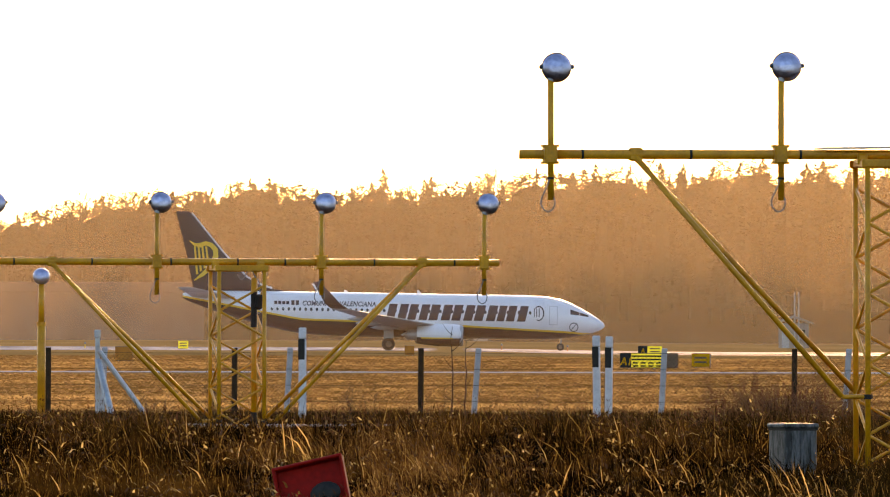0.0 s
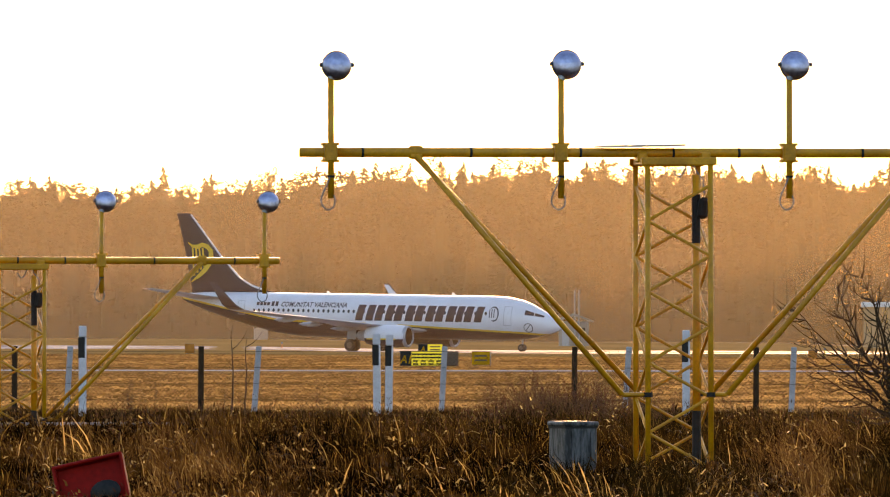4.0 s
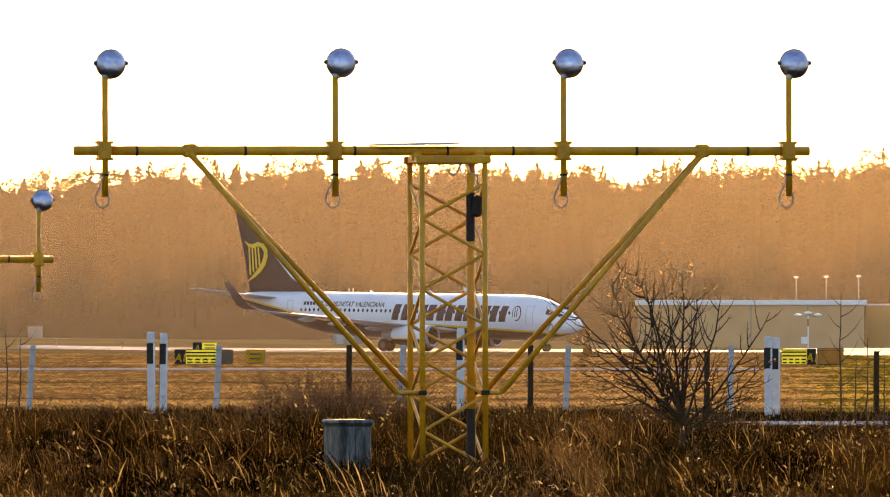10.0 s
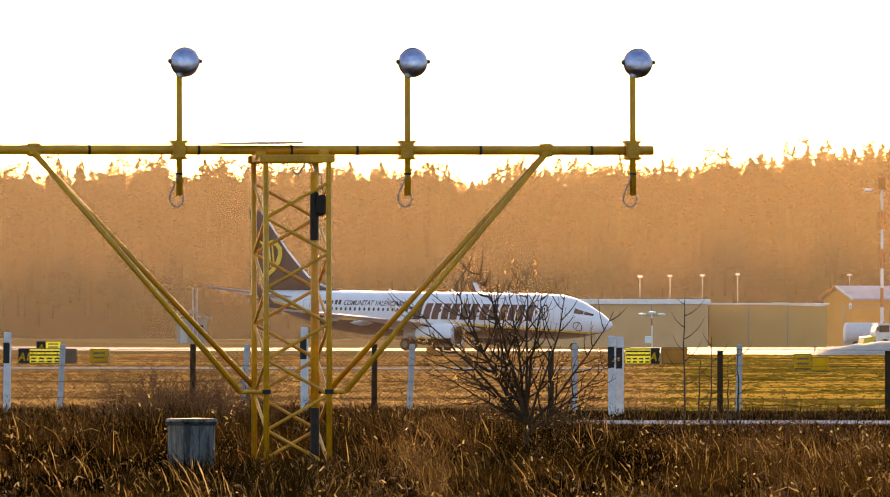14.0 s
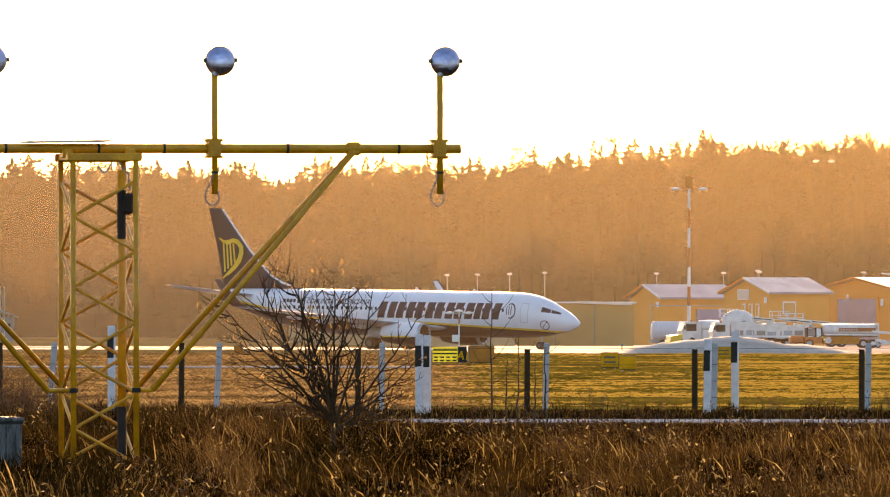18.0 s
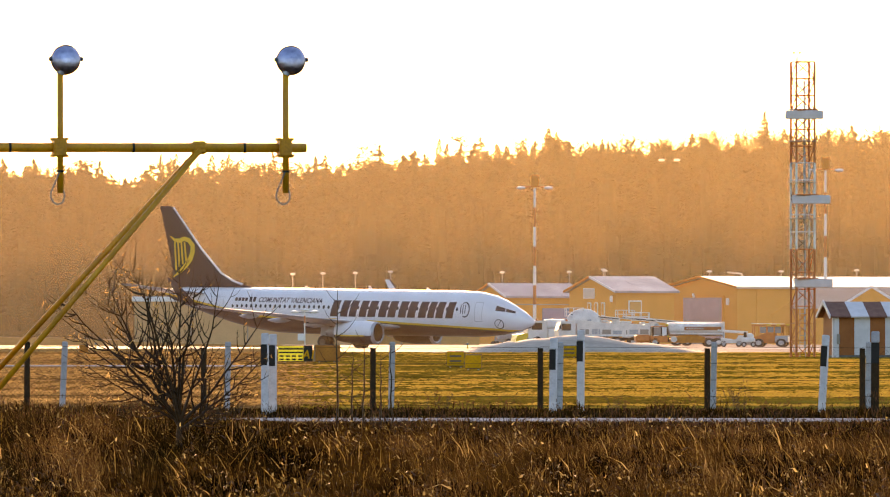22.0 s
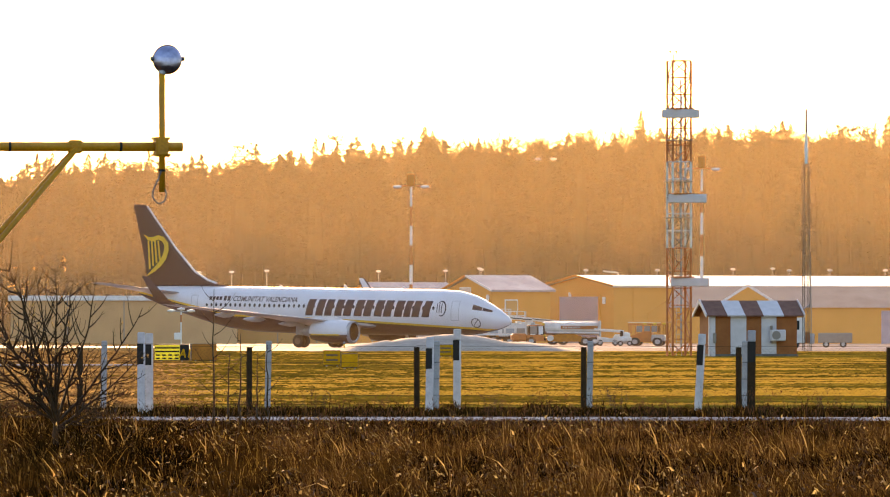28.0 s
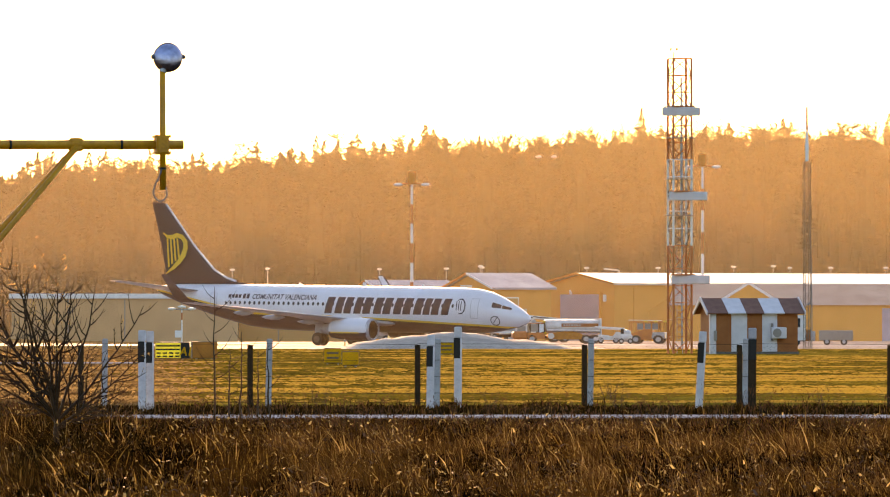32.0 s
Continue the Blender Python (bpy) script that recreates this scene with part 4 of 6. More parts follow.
def forest():
    rng = np.random.default_rng(5)
    kinds = {k: [tree_template(k, rng) for _ in range(4)] for k in ("spruce", "pine", "birch")}
    V, Fa, base = [], [], 0
    for row in range(7):
        d0 = 1560 + 32 * row
        u = -1800.0
        while u < 2250:
            u += rng.uniform(11, 27)
            d = d0 + rng.uniform(-14, 14)
            birchy = 0.62 if u > 1150 else 0.08
            k = "birch" if rng.random() < birchy else ("spruce" if rng.random() < (0.58 if u < 300 else 0.74) else "pine")
            tv, tf = kinds[k][rng.integers(4)]
            ztop = rise(forest_top(u) - 26 + 4 * row, d) * rng.uniform(0.90, 1.0) + (rng.random() ** 3) * 3.0
            ztop += 1.3 * noise.noise((u * 0.035, row * 0.7, 3.0)) + 0.8 * noise.noise((u * 0.12, row * 0.7, 6.0))
            hgt = rng.uniform(15, 19)
            z0 = max(0.0, ztop - hgt) * 0.98
            hgt = ztop - z0
            a = rng.uniform(0, 6.283)
            wide = 17 * rng.uniform(0.95, 1.5)
            if k == "spruce":
                drop = rng.uniform(-0.9, 0.9)
                ztop, hgt = ztop + drop, hgt + drop
            c, s = math.cos(a) * wide, math.sin(a) * wide
            p = spot(u, d)
            q = np.empty_like(tv)
            q[:, 0] = tv[:, 0] * c - tv[:, 1] * s + p.x
            q[:, 1] = tv[:, 0] * s + tv[:, 1] * c + p.y
            q[:, 2] = tv[:, 2] * hgt + z0
            V.append(q)
            Fa.append(tf + base)
            base += len(q)
    ob = part("forest", arrays("forest", np.concatenate(V), np.concatenate(Fa), M_NEEDLES))
    tagged(ob, "mixed wood of spruce, pine and bare birch in mist", "forest", kind="stuff")
    # the slope that carries the wood
    bm = B()
    rows = []
    for d, k in ((1545, 0.0), (1600, 0.5), (1690, 0.92), (1800, 1.02), (2200, 1.0)):
        rows.append([bm.verts.new(spot(u, d, max(0.05, (rise(forest_top(u), 1690) - 6.5) * k))) for u in range(-2600, 3101, 150)])
    for r0, r1 in zip(rows, rows[1:]):
        for i in range(len(r0) - 1):
            bm.faces.new((r0[i], r0[i + 1], r1[i + 1], r1[i]))
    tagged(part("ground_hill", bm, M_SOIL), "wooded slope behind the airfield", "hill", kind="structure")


forest()

# ---- buildings ----
M_BEIGE = mat("beige_cladding", (0.54, 0.335, 0.16), (0.45, 0.28, 0.135), 0.7, 0, 0.4, 0.05, 5)
M_TAN = mat("tan_cladding", (0.56, 0.315, 0.10), (0.47, 0.26, 0.085), 0.7, 0, 0.4, 0.05, 5)
M_DULLROOF = mat("dull_sheet_roof", (0.30, 0.26, 0.22), (0.24, 0.20, 0.17), 0.55, 0.1, 0.4, 0.05, 4)
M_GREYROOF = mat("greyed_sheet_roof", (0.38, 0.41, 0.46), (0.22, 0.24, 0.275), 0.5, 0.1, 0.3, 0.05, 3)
M_FARROOF = mat("grey_far_roof", (0.05, 0.045, 0.05), (0.035, 0.032, 0.035), 0.7, 0, 0.3, 0, 4)
M_CLEAR = mat("truck_glass", (0.30, 0.32, 0.34), (0.22, 0.24, 0.26), 0.06, 0.4, 2)
M_OLIVE = mat("olive_yellow_panel", (0.66, 0.33, 0.003), (0.46, 0.22, 0.003), 0.6, 0, 3, spec=0.1)
M_TRUCKWHITE = mat("truck_white", (0.76, 0.69, 0.64), (0.56, 0.51, 0.47), 0.35, 0, 1.5)

HALL = -55
big = hangar(1398, 1450, 15.5, 62, 7.1, 8.35, facing(1398, HALL), "long ochre hangar with a sunlit pale roof and grey shutter", door=(0.4, 8.6, 5.9))
for x, z in ((5.9, 5.4),):
    part("wall_lamp", box(B(), (0.5, 0.3, 0.9), (x, -0.2, z), bevel=0.08), M_WHITE, big)
part("door_lamp", tube(B(), (-1.6, -0.3, 6.35), (-0.6, -0.9, 6.0), 0.12, 0.2, 8), M_WHITE, big)
for k in range(5):
    part("downpipe", tube(B(), (7.83, 3 + 13 * k, 0), (7.83, 3 + 13 * k, 6.8), 0.09, seg=6), M_OCHRE, big)
mid = hangar(1205, 1440, 10.2, 9.0, 6.6, 8.3, facing(1205, HALL), "ochre gabled hangar with a pale sheet roof", extra=((-0.7, 6.4, 2.4, 1.3), (-0.6, 4.4, 0.7, 1.7), (0.9, 4.4, 0.7, 1.7), (2.4, 4.4, 0.7, 1.7)))
wd = part("window", box(B(), (0.12, 2.0, 1.6), (5.16, 2.9, 4.7)), M_WHITE, mid)
part("pane", box(B(), (0.06, 1.7, 1.3), (5.24, 2.9, 4.7)), M_TAN, wd)
part("wall_lamp", box(B(), (0.4, 0.3, 0.8), (4.4, -0.2, 5.7), bevel=0.06), M_WHITE, mid)
roof_gap = part("roof_hatch", box(B(), (2.0, 2.4, 0.12), (2.4, 5, 7.75), (0, 0.33, 0)), M_DULLROOF, mid)
low = hangar(1027, 1470, 6.6, 12, 6.1, 7.55, facing(1027, HALL), "small ochre hangar with a pale roof")
dr = part("door", box(B(), (0.2, 5.5, 4.6), (3.4, 8.4, 2.3)), M_DOORGREY, low, "grey sliding door")
part("wall_lamp", box(B(), (0.4, 0.3, 0.7), (2.9, -0.2, 5.2), bevel=0.06), M_WHITE, low)


def flat_hall(u0, u1, d, z, fascia, wall, label, name="hall"):
    """A long low flat-roofed hall, square to the line of sight, with a pale fascia."""
    um = (u0 + u1) / 2
    w = (u1 - u0) * UNIT * d
    h = thing(name, label, "hall", "airfield buildings", spot(um, d), facing(um))
    part("wall", box(B(), (w, 18, z - fascia), (0, 9, (z - fascia) / 2)), wall, h)
    part("fascia", box(B(), (w + 0.6, 18.6, fascia), (0, 9, z - fascia / 2), bevel=0.06), M_WHITE, h, "pale roof edge")
    n = max(3, int(w / 6))
    for k in range(1, n):
        part("wall_joint", box(B(), (0.14, 0.05, z - fascia - 0.1), (-w / 2 + w * k / n, -0.026, (z - fascia) / 2)), M_DULLROOF, h)
    return h


flat_hall(398, 797, 1330, 5.6, 0.6, M_BEIGE, "long low beige hall with a pale roof edge")
h2 = flat_hall(799, 1006, 1345, 5.2, 0.2, M_TAN, "low tan hall with a dark sloping roof edge")
# added pale bar that draws the sunlit line along the roof
part("roof_edge", box(B(), (6.2, 0.5, 0.3), (3.6, -0.45, 5.05), (0, 0.03, 0)), M_ROOF, h2, "pale bar for the sunlit roof edge")
fg = flat_hall(-2600, -1150, 1543, 7.9, 1.4, M_FARROOF, "far grey hall in the mist")
for o in fg.children:
    o.data.materials[0] = M_FARROOF
# lower hall in front of the long hangar, with a dormer
fh = thing("low_shed", "low ochre shed with a dull roof and a small gable", "shed", "airfield buildings", spot(1735, 1380), facing(1735, -4))
part("wall", box(B(), (40, 12, 4.4), (8, 6, 2.2)), M_OCHRE, fh)
part("roof", loft(B(), [[(x, -0.5, 4.35), (x, 6, 6.9), (x, 12.5, 4.35)] for x in (-12.3, 28.3)]), M_DULLROOF, fh, "dull grey roof")
part("gable", loft(B(), [[(-6.4, y, 4.5), (-2.6, y, 6.9), (1.2, y, 4.5)] for y in (-0.55, 5)]), M_OCHRE, fh)
for s in (-1, 1):
    part("bargeboard", box(B(), (4.7, 0.25, 0.3), (-2.6 + s * 2.0, -0.66, 5.78), (0, s * 0.56, 0)), M_WHITE, fh)
part("door", box(B(), (8, 0.16, 4.0), (17.5, -0.09, 2.0)), M_DOORGREY, fh, "grey shutter")
lean = thing("annex", "ochre gabled annex in front of the long hangar", "annex", "airfield buildings", spot(1556, 1385), facing(1556, -35))
part("wall", prism(B(), [(-3, 0), (3, 0), (3, 3.6), (0, 5.2), (-3, 3.6)], 0, 9), M_OCHRE, lean)
for s in (-1, 1):
    part("roof", prism(B(), [(0, 5.22), (s * 3.2, 3.5), (s * 3.2, 3.6), (0, 5.32)], -0.02, 9.1), M_OCHRE, lean)

# striped equipment hut
hut = thing("equipment_hut", "small hut striped red and white with a brown and white roof", "hut", at=spot(1697, 465), rz=facing(1697, 12))
W, DP, EV, RG = 3.56, 2.3, 1.72, 2.22
part("wall", prism(B(), [(-DP / 2, 0), (DP / 2, 0), (DP / 2, EV), (0, RG - 0.06), (-DP / 2, EV)], -W / 2, W / 2), M_FALU, hut, "red oxide wall")
bpy.context.view_layer.update()
wall = hut.children[0]
wall.rotation_euler = (0, 0, math.pi / 2)
xs = (-1.81, -0.98, -0.33, 0.30, 0.92, 1.81)
for k in (1, 3):
    part("white_panel", box(B(), (xs[k + 1] - xs[k], 0.03, EV - 0.02), ((xs[k] + xs[k + 1]) / 2, -DP / 2 - 0.017, EV / 2)), M_HUTWHITE, hut, "white wall panel")
part("corner_board", box(B(), (0.20, 0.05, EV), (-1.72, -DP / 2 - 0.027, EV / 2)), M_HUTWHITE, hut)
part("corner_board", box(B(), (0.05, 0.22, EV), (-1.838, -DP / 2 + 0.11, EV / 2)), M_HUTWHITE, hut)
rx = (-2.0, -1.15, -0.40, 0.35, 1.20, 2.02)
ang = math.atan2(RG - EV, DP / 2)
for s in (-1, 1):
    for k in range(5):
        bm = box(B(), (rx[k + 1] - rx[k] - 0.006, 1.52, 0.05), (0, 0, 0))
        o = part("roof_panel", bm, M_HUTWHITE if k % 2 else M_BROWNROOF, hut, "white roof sheet" if k % 2 else "brown roof sheet")
        o.location = ((rx[k] + rx[k + 1]) / 2, s * 0.68, (EV + RG) / 2 - 0.02)
        o.rotation_euler = (-s * ang, 0, 0)
    for x in (-2.03, 2.05):
        o = part("bargeboard", box(B(), (0.05, 1.54, 0.15)), M_HUTWHITE, hut)
        o.location, o.rotation_euler = (x, s * 0.68, (EV + RG) / 2 - 0.01), (-s * ang, 0, 0)
ac = part("air_conditioner", box(B(), (0.62, 0.3, 0.46), (0.94, -DP / 2 - 0.2, 0.86), bevel=0.03), M_HUTWHITE, hut, "pale air conditioning unit")
part("fan_grille", tube(B(), (0.85, -DP / 2 - 0.36, 0.86), (0.85, -DP / 2 - 0.345, 0.86), 0.18, seg=20), M_DULLROOF, ac)
part("bracket", box(B(), (0.04, 0.3, 0.7), (0.68, -DP / 2 - 0.18, 0.9)), M_DULLROOF, hut)
part("wall_fitting", box(B(), (0.12, 0.12, 0.42), (-1.66, -DP / 2 - 0.1, 0.75), bevel=0.03), M_DULLROOF, hut)
part("cable_pipe", tube(B(), (1.95, -0.4, 1.75), (2.6, 0.3, 2.1), 0.03, seg=6), M_CABLE, hut)
part("plinth", box(B(), (W + 0.1, DP + 0.1, 0.1), (0, 0, 0.05)), M_MASTGREY, hut)

# ---- masts ----


def lattice(t, w, z0, z1, bay, leg_r, brace_r, material, brace=None):
    """One stretch of a square lattice mast: each leg, tie and diagonal is a part."""
    h = w / 2
    cs = ((-h, -h), (h, -h), (h, h), (-h, h))
    for x, y in cs:
        part("mast_leg", tube(B(), (x, y, z0), (x, y, z1), leg_r, seg=6), material, t)
    n = max(1, round((z1 - z0) / bay))
    for k in range(n):
        a, b = z0 + (z1 - z0) * k / n, z0 + (z1 - z0) * (k + 1) / n
        for i in range(4):
            p, q = cs[i], cs[(i + 1) % 4]
            if (k + i) % 2:
                p, q = q, p
            part("diagonal", tube(B(), (*p, a), (*q, b), brace_r, seg=5), brace or material, t)
            part("tie", tube(B(), (*cs[i], b), (*cs[(i + 1) % 4], b), brace_r, seg=5), material, t)


tw = thing("lattice_tower", "red and white lattice antenna tower with three pale panels", "tower", at=spot(1575, 470), rz=facing(1575, 17))
for z0, z1, m in ((0, 3.5, M_REDPAINT), (3.5, 4.45, M_REDPAINT), (4.45, 8.0, M_WHITE), (8.0, 12.16, M_REDPAINT)):
    lattice(tw, 0.78, z0, z1, 0.68, 0.05, 0.028 if z0 > 7 else 0.021, m, M_MASTGREY if m is M_WHITE else m)
bm = B()
for s in (-0.12, 0.12):
    tube(bm, (s, 0, 0), (s, 0, 10.8), 0.012, seg=5)
for k in range(36):
    tube(bm, (-0.12, 0, 0.3 * k), (0.12, 0, 0.3 * k), 0.009, seg=4)
part("ladder", bm, M_GALV, tw)
part("antenna_tube", tube(B(), (0.1, 0.1, 5.5), (0.1, 0.1, 11.4), 0.05, seg=8), M_WHITE, tw)
part("feeder_tube", tube(B(), (0.06, -0.1, 0.3), (0.06, -0.1, 8.9), 0.035, seg=8), M_GALV, tw)
for x, z in ((-0.12, 9.97), (0.18, 6.49), (0.28, 3.05)):
    part("panel", box(B(), (1.58, 0.3, 0.36), (x, -0.62, z), (0, 0, radians(-17)), bevel=0.03), M_HUTWHITE, tw, "pale grey rectangular panel")
    part("panel_bracket", box(B(), (0.9, 0.5, 0.06), (0, -0.5, z + 0.2)), M_REDPAINT, tw)
for z in (10.2, 8.9, 7.2, 5.7):
    part("platform", box(B(), (1.02, 1.02, 0.04), (0, 0, z)), M_DULLROOF, tw)
part("top_pole", tube(B(), (-0.36, -0.36, 12.1), (-0.36, -0.36, 12.45), 0.03, seg=6), M_REDPAINT, tw)
for s in (-0.13, 0.13):
    part("obstruction_lamp", ball(tube(B(), (-0.36 + s, -0.36, 12.42), (-0.36 + s, -0.36, 12.5), 0.02, seg=6), (-0.36 + s, -0.36, 12.54), 0.055, 10, 8), M_ORANGE, tw)

am = thing("antenna_mast", "slender grey lattice mast with a whip antenna", "mast", at=spot(1799, 650), rz=facing(1799, 20))
lattice(am, 0.33, 0, 10.7, 0.38, 0.018, 0.009, M_MASTGREY)
part("mount", tube(tube(B(), (0, 0, 10.7), (0, 0, 11.34), 0.10, seg=8), (0, 0, 11.34), (0, 0, 12.5), 0.13, 0.045, 8), M_WHITE, am, "white tapered antenna foot")
part("whip", tube(B(), (0, 0, 12.5), (0, 0, 13.85), 0.07, 0.05, 6), M_MASTGREY, am)
part("cable", tube(tube(B(), (0.3, 0, 0), (0.3, 0, 2.4), 0.03, seg=5), (0.3, 0, 2.4), (0.2, 0, 7.0), 0.03, seg=5), M_CABLE, am)


def flood_mast(u, v, d=1450):
    z = rise(v, d)
    f = thing("floodlight_mast", "tall red and white banded floodlight mast", "light mast", "floodlight masts", spot(u, d), facing(u))
    n = 8
    for k in range(n):
        part("mast_band", tube(B(), (0, 0, z * k / n), (0, 0, z * (k + 1) / n), 0.26 - 0.014 * k, 0.26 - 0.014 * (k + 1), 10), M_REDPAINT if k % 2 == 0 else M_WHITE, f)
    part("head", box(B(), (1.0, 0.7, 1.5), (0, 0, z + 0.9), bevel=0.1), M_BROWN, f)
    for s in (-1, 1):
        part("arm", tube(B(), (0, 0, z + 0.2), (s * 1.6, -0.2, z + 0.05), 0.08, seg=6), M_REDPAINT, f)
        part("lamp", ball(B(), (s * 1.75, -0.3, z), 0.6, 14, 8, (1.0, 0.8, 0.36)), M_WHITE, f, "white floodlight", True)
    return f


flood_mast(1103, 101)
flood_mast(1615, 132)
tm = thing("tall_lamp_mast", "tall thin lamp mast before the wood in mist", "light mast", "floodlight masts", spot(1340, 1500), facing(1340))
part("pole", tube(B(), (0, 0, 0), (0, 0, rise(150, 1500)), 0.05, 0.04, 8), M_POST_WOOD, tm)
for s in (-1, 1):
    part("lamp", ball(B(), (s * 1.0, -0.2, rise(150, 1500)), 0.45, 12, 8, (1.0, 0.8, 0.4)), M_TRUCKWHITE, tm, smooth=True)


def street_lamp(u, v, d=1500):
    z = rise(v, d)
    s = thing("apron_lamp", "white apron lamp on a slim pole", "street lamp", "apron lamps", spot(u, d), facing(u))
    part("pole", tube(B(), (0, 0, 0), (0, 0, z), 0.1, 0.07, 6), M_GALV, s)
    part("lamp_head", ball(B(), (0, -0.1, z), 0.36, 12, 8, (1, 0.6, 0.4)), M_WHITE, s, smooth=True)


for u, v in ((677, -51), (730, -50), (787, -49), (849, -47), (1046, -48), (1164, -47), (1227, -45), (1411, -46), (1537, -46), (1670, -44), (1740, -43), (1769, -46), (1841, -46), (1938, -46), (1255 - 31, -43)):
    street_lamp(u, v)
g = thing("gooseneck_lamp", "white bent lamp on a hangar roof", "lamp", at=spot(1468, 1500), rz=facing(1468))
part("pole", tube(tube(B(), (0, 0, 0), (0, 0, 9.2), 0.12, seg=6), (0, 0, 9.2), (-2.0, 0, 9.4), 0.1, seg=6), M_WHITE, g)
part("lamp_head", box(B(), (1.1, 0.5, 0.3), (0.3, 0, 8.4), bevel=0.08), M_WHITE, g)

ah = thing("antenna_hut", "small pale antenna hut with a pole", "hut", at=spot(-112, 1250), rz=facing(-112))
part("wall", box(B(), (3.3, 2.4, 2.7), (0, 0, 1.35)), M_DULLROOF, ah)
part("roof", loft(B(), [[(-2.1, y, 2.6), (-2.0, y, 2.9), (0, y, 3.6), (2.2, y, 2.75), (2.2, y, 2.6), (0, y, 3.3)] for y in (-1.6, 1.6)]), M_DULLROOF, ah)
for x in (0.1, 0.55):
    part("pole", tube(B(), (x, -1.4, 0), (x, -1.4, 6.1), 0.09, 0.06, 8), M_GALV, ah)
part("door", box(B(), (0.8, 0.06, 2.0), (-0.9, -1.23, 1.0)), M_GALV, ah)
part("window", box(B(), (0.7, 0.05, 0.8), (0.9, -1.225, 1.6)), M_DARKGLASS, ah)
ub = thing("utility_cabin", "pale boxy cabin far across the field", "cabin", at=spot(-663, 1500), rz=facing(-663))
part("wall", box(B(), (1.9, 1.9, 1.4), (0, 0, 0.7), bevel=0.05), M_DULLROOF, ub)
part("roof", box(B(), (2.1, 2.1, 0.15), (0, 0, 1.46)), M_DULLROOF, ub)

# ---- vehicles on the apron ----


def wheel(parent, x, y, r, w=0.3):
    wl = part("wheel", tube(B(), (x, y - w / 2, r), (x, y + w / 2, r), r, seg=18), M_TYRE, parent)
    part("rim", tube(B(), (x, y - w / 2 - 0.015, r), (x, y + w / 2 + 0.015, r), r * 0.55, seg=12), M_GALV, wl)


def cab(parent, x0, length, z0, h, colour, width=2.3):
    """A forward-control cab whose front is at x0 (towards -x)."""
    c = part("cab", prism(B(), [(x0, z0), (x0 + length, z0), (x0 + length, z0 + h), (x0 + 0.25, z0 + h), (x0 + 0.02, z0 + h * 0.5)], -width / 2, width / 2), colour, parent)
    for s in (-1, 1):
        part("side_window", box(B(), (length * 0.55, 0.03, h * 0.36), (x0 + length * 0.46, s * (width / 2 + 0.012), z0 + h * 0.70), bevel=0.008), M_DARKGLASS, c)
    part("windscreen", box(B(), (0.03, width - 0.3, h * 0.42), (x0 + 0.11, 0, z0 + h * 0.72), (0, 0.35, 0)), M_DARKGLASS, c)
    part("bumper", box(B(), (0.25, width, 0.35), (x0 - 0.02, 0, z0 + 0.05), bevel=0.05), M_DULLROOF, c)
    part("mirror", box(B(), (0.12, 0.3, 0.4), (x0 + 0.15, -width / 2 - 0.25, z0 + h * 0.7)), M_BLACK, c)
    part("beacon", ball(B(), (x0 + length * 0.6, 0, z0 + h + 0.08), 0.13, 8, 6), M_ORANGE, c)
    return c


def vehicle(u, d, label, category, turn=0.0, name="truck"):
    return thing(name, label, category, "airfield vehicles", spot(u, d, 0.009), facing(u, turn))


tk = vehicle(1368, 1150, "fuel tanker with an orange cab and white tank", "tanker", 6, "fuel_tanker")
cb = part("cab", prism(B(), [(-3.75, 0.5), (-1.95, 0.5), (-1.95, 1.25), (-3.75, 1.25)], -1.15, 1.15), M_ORANGE, tk, "orange cab")
part("cab_roof", box(B(), (1.5, 2.2, 0.12), (-2.75, 0, 2.32), bevel=0.03), M_ORANGE, cb)
for x in (-3.5, -2.6, -2.0):
    part("cab_post", box(B(), (0.12, 2.3, 1.1), (x, 0, 1.78)), M_BLACK, cb)
part("side_window", box(B(), (0.72, 2.24, 0.9), (-3.05, 0, 1.78)), M_CLEAR, cb)
part("side_window", box(B(), (0.5, 2.24, 0.9), (-2.3, 0, 1.78)), M_WHITE, cb, "pale window blind")
part("bonnet", box(B(), (1.6, 2.1, 0.9), (-4.5, 0, 0.95), bevel=0.2), M_ORANGE, cb)
part("beacon", ball(B(), (-2.0, -0.9, 2.48), 0.16, 8, 6), M_BRIGHT_YELLOW, cb)
part("marker_lamp", ball(B(), (-1.9, -1.18, 1.2), 0.13, 8, 6), M_BRIGHT_YELLOW, cb)
part("mirror", box(B(), (0.12, 0.3, 0.5), (-3.6, -1.4, 1.8)), M_BLACK, cb)
part("chassis", box(B(), (8.0, 0.9, 0.3), (0, 0, 0.75)), M_BLACK, tk)
bm = B()
loft(bm, [[(x, 1.15 * math.cos(t), 2.0 + 0.78 * math.sin(t)) for t in [2 * math.pi * j / 20 for j in range(20)]] for x in (-1.85, 3.9)])
tank = part("tank", bm, M_TRUCKWHITE, tk, "white tank", True)
part("stripe", box(B(), (3.9, 0.02, 0.40), (1.75, -1.162, 2.1)), M_FALU, tank, "dark red band")
for k in range(7):
    part("name_bar", box(B(), (0.17, 0.012, 0.2), (0.1 + 0.27 * k, -1.178, 2.1)), M_GALV, tank)
part("side_rail", tube(B(), (-1.7, -1.2, 1.52), (3.9, -1.2, 1.45), 0.11, seg=8), M_TRUCKWHITE, tank)
part("deck_rail", box(B(), (5.6, 0.06, 0.1), (1.0, -0.7, 2.84)), M_TRUCKWHITE, tank)
for k in range(6):
    part("rail_post", box(B(), (0.06, 0.06, 0.2), (-1.6 + 1.05 * k, -0.7, 2.75)), M_TRUCKWHITE, tank)
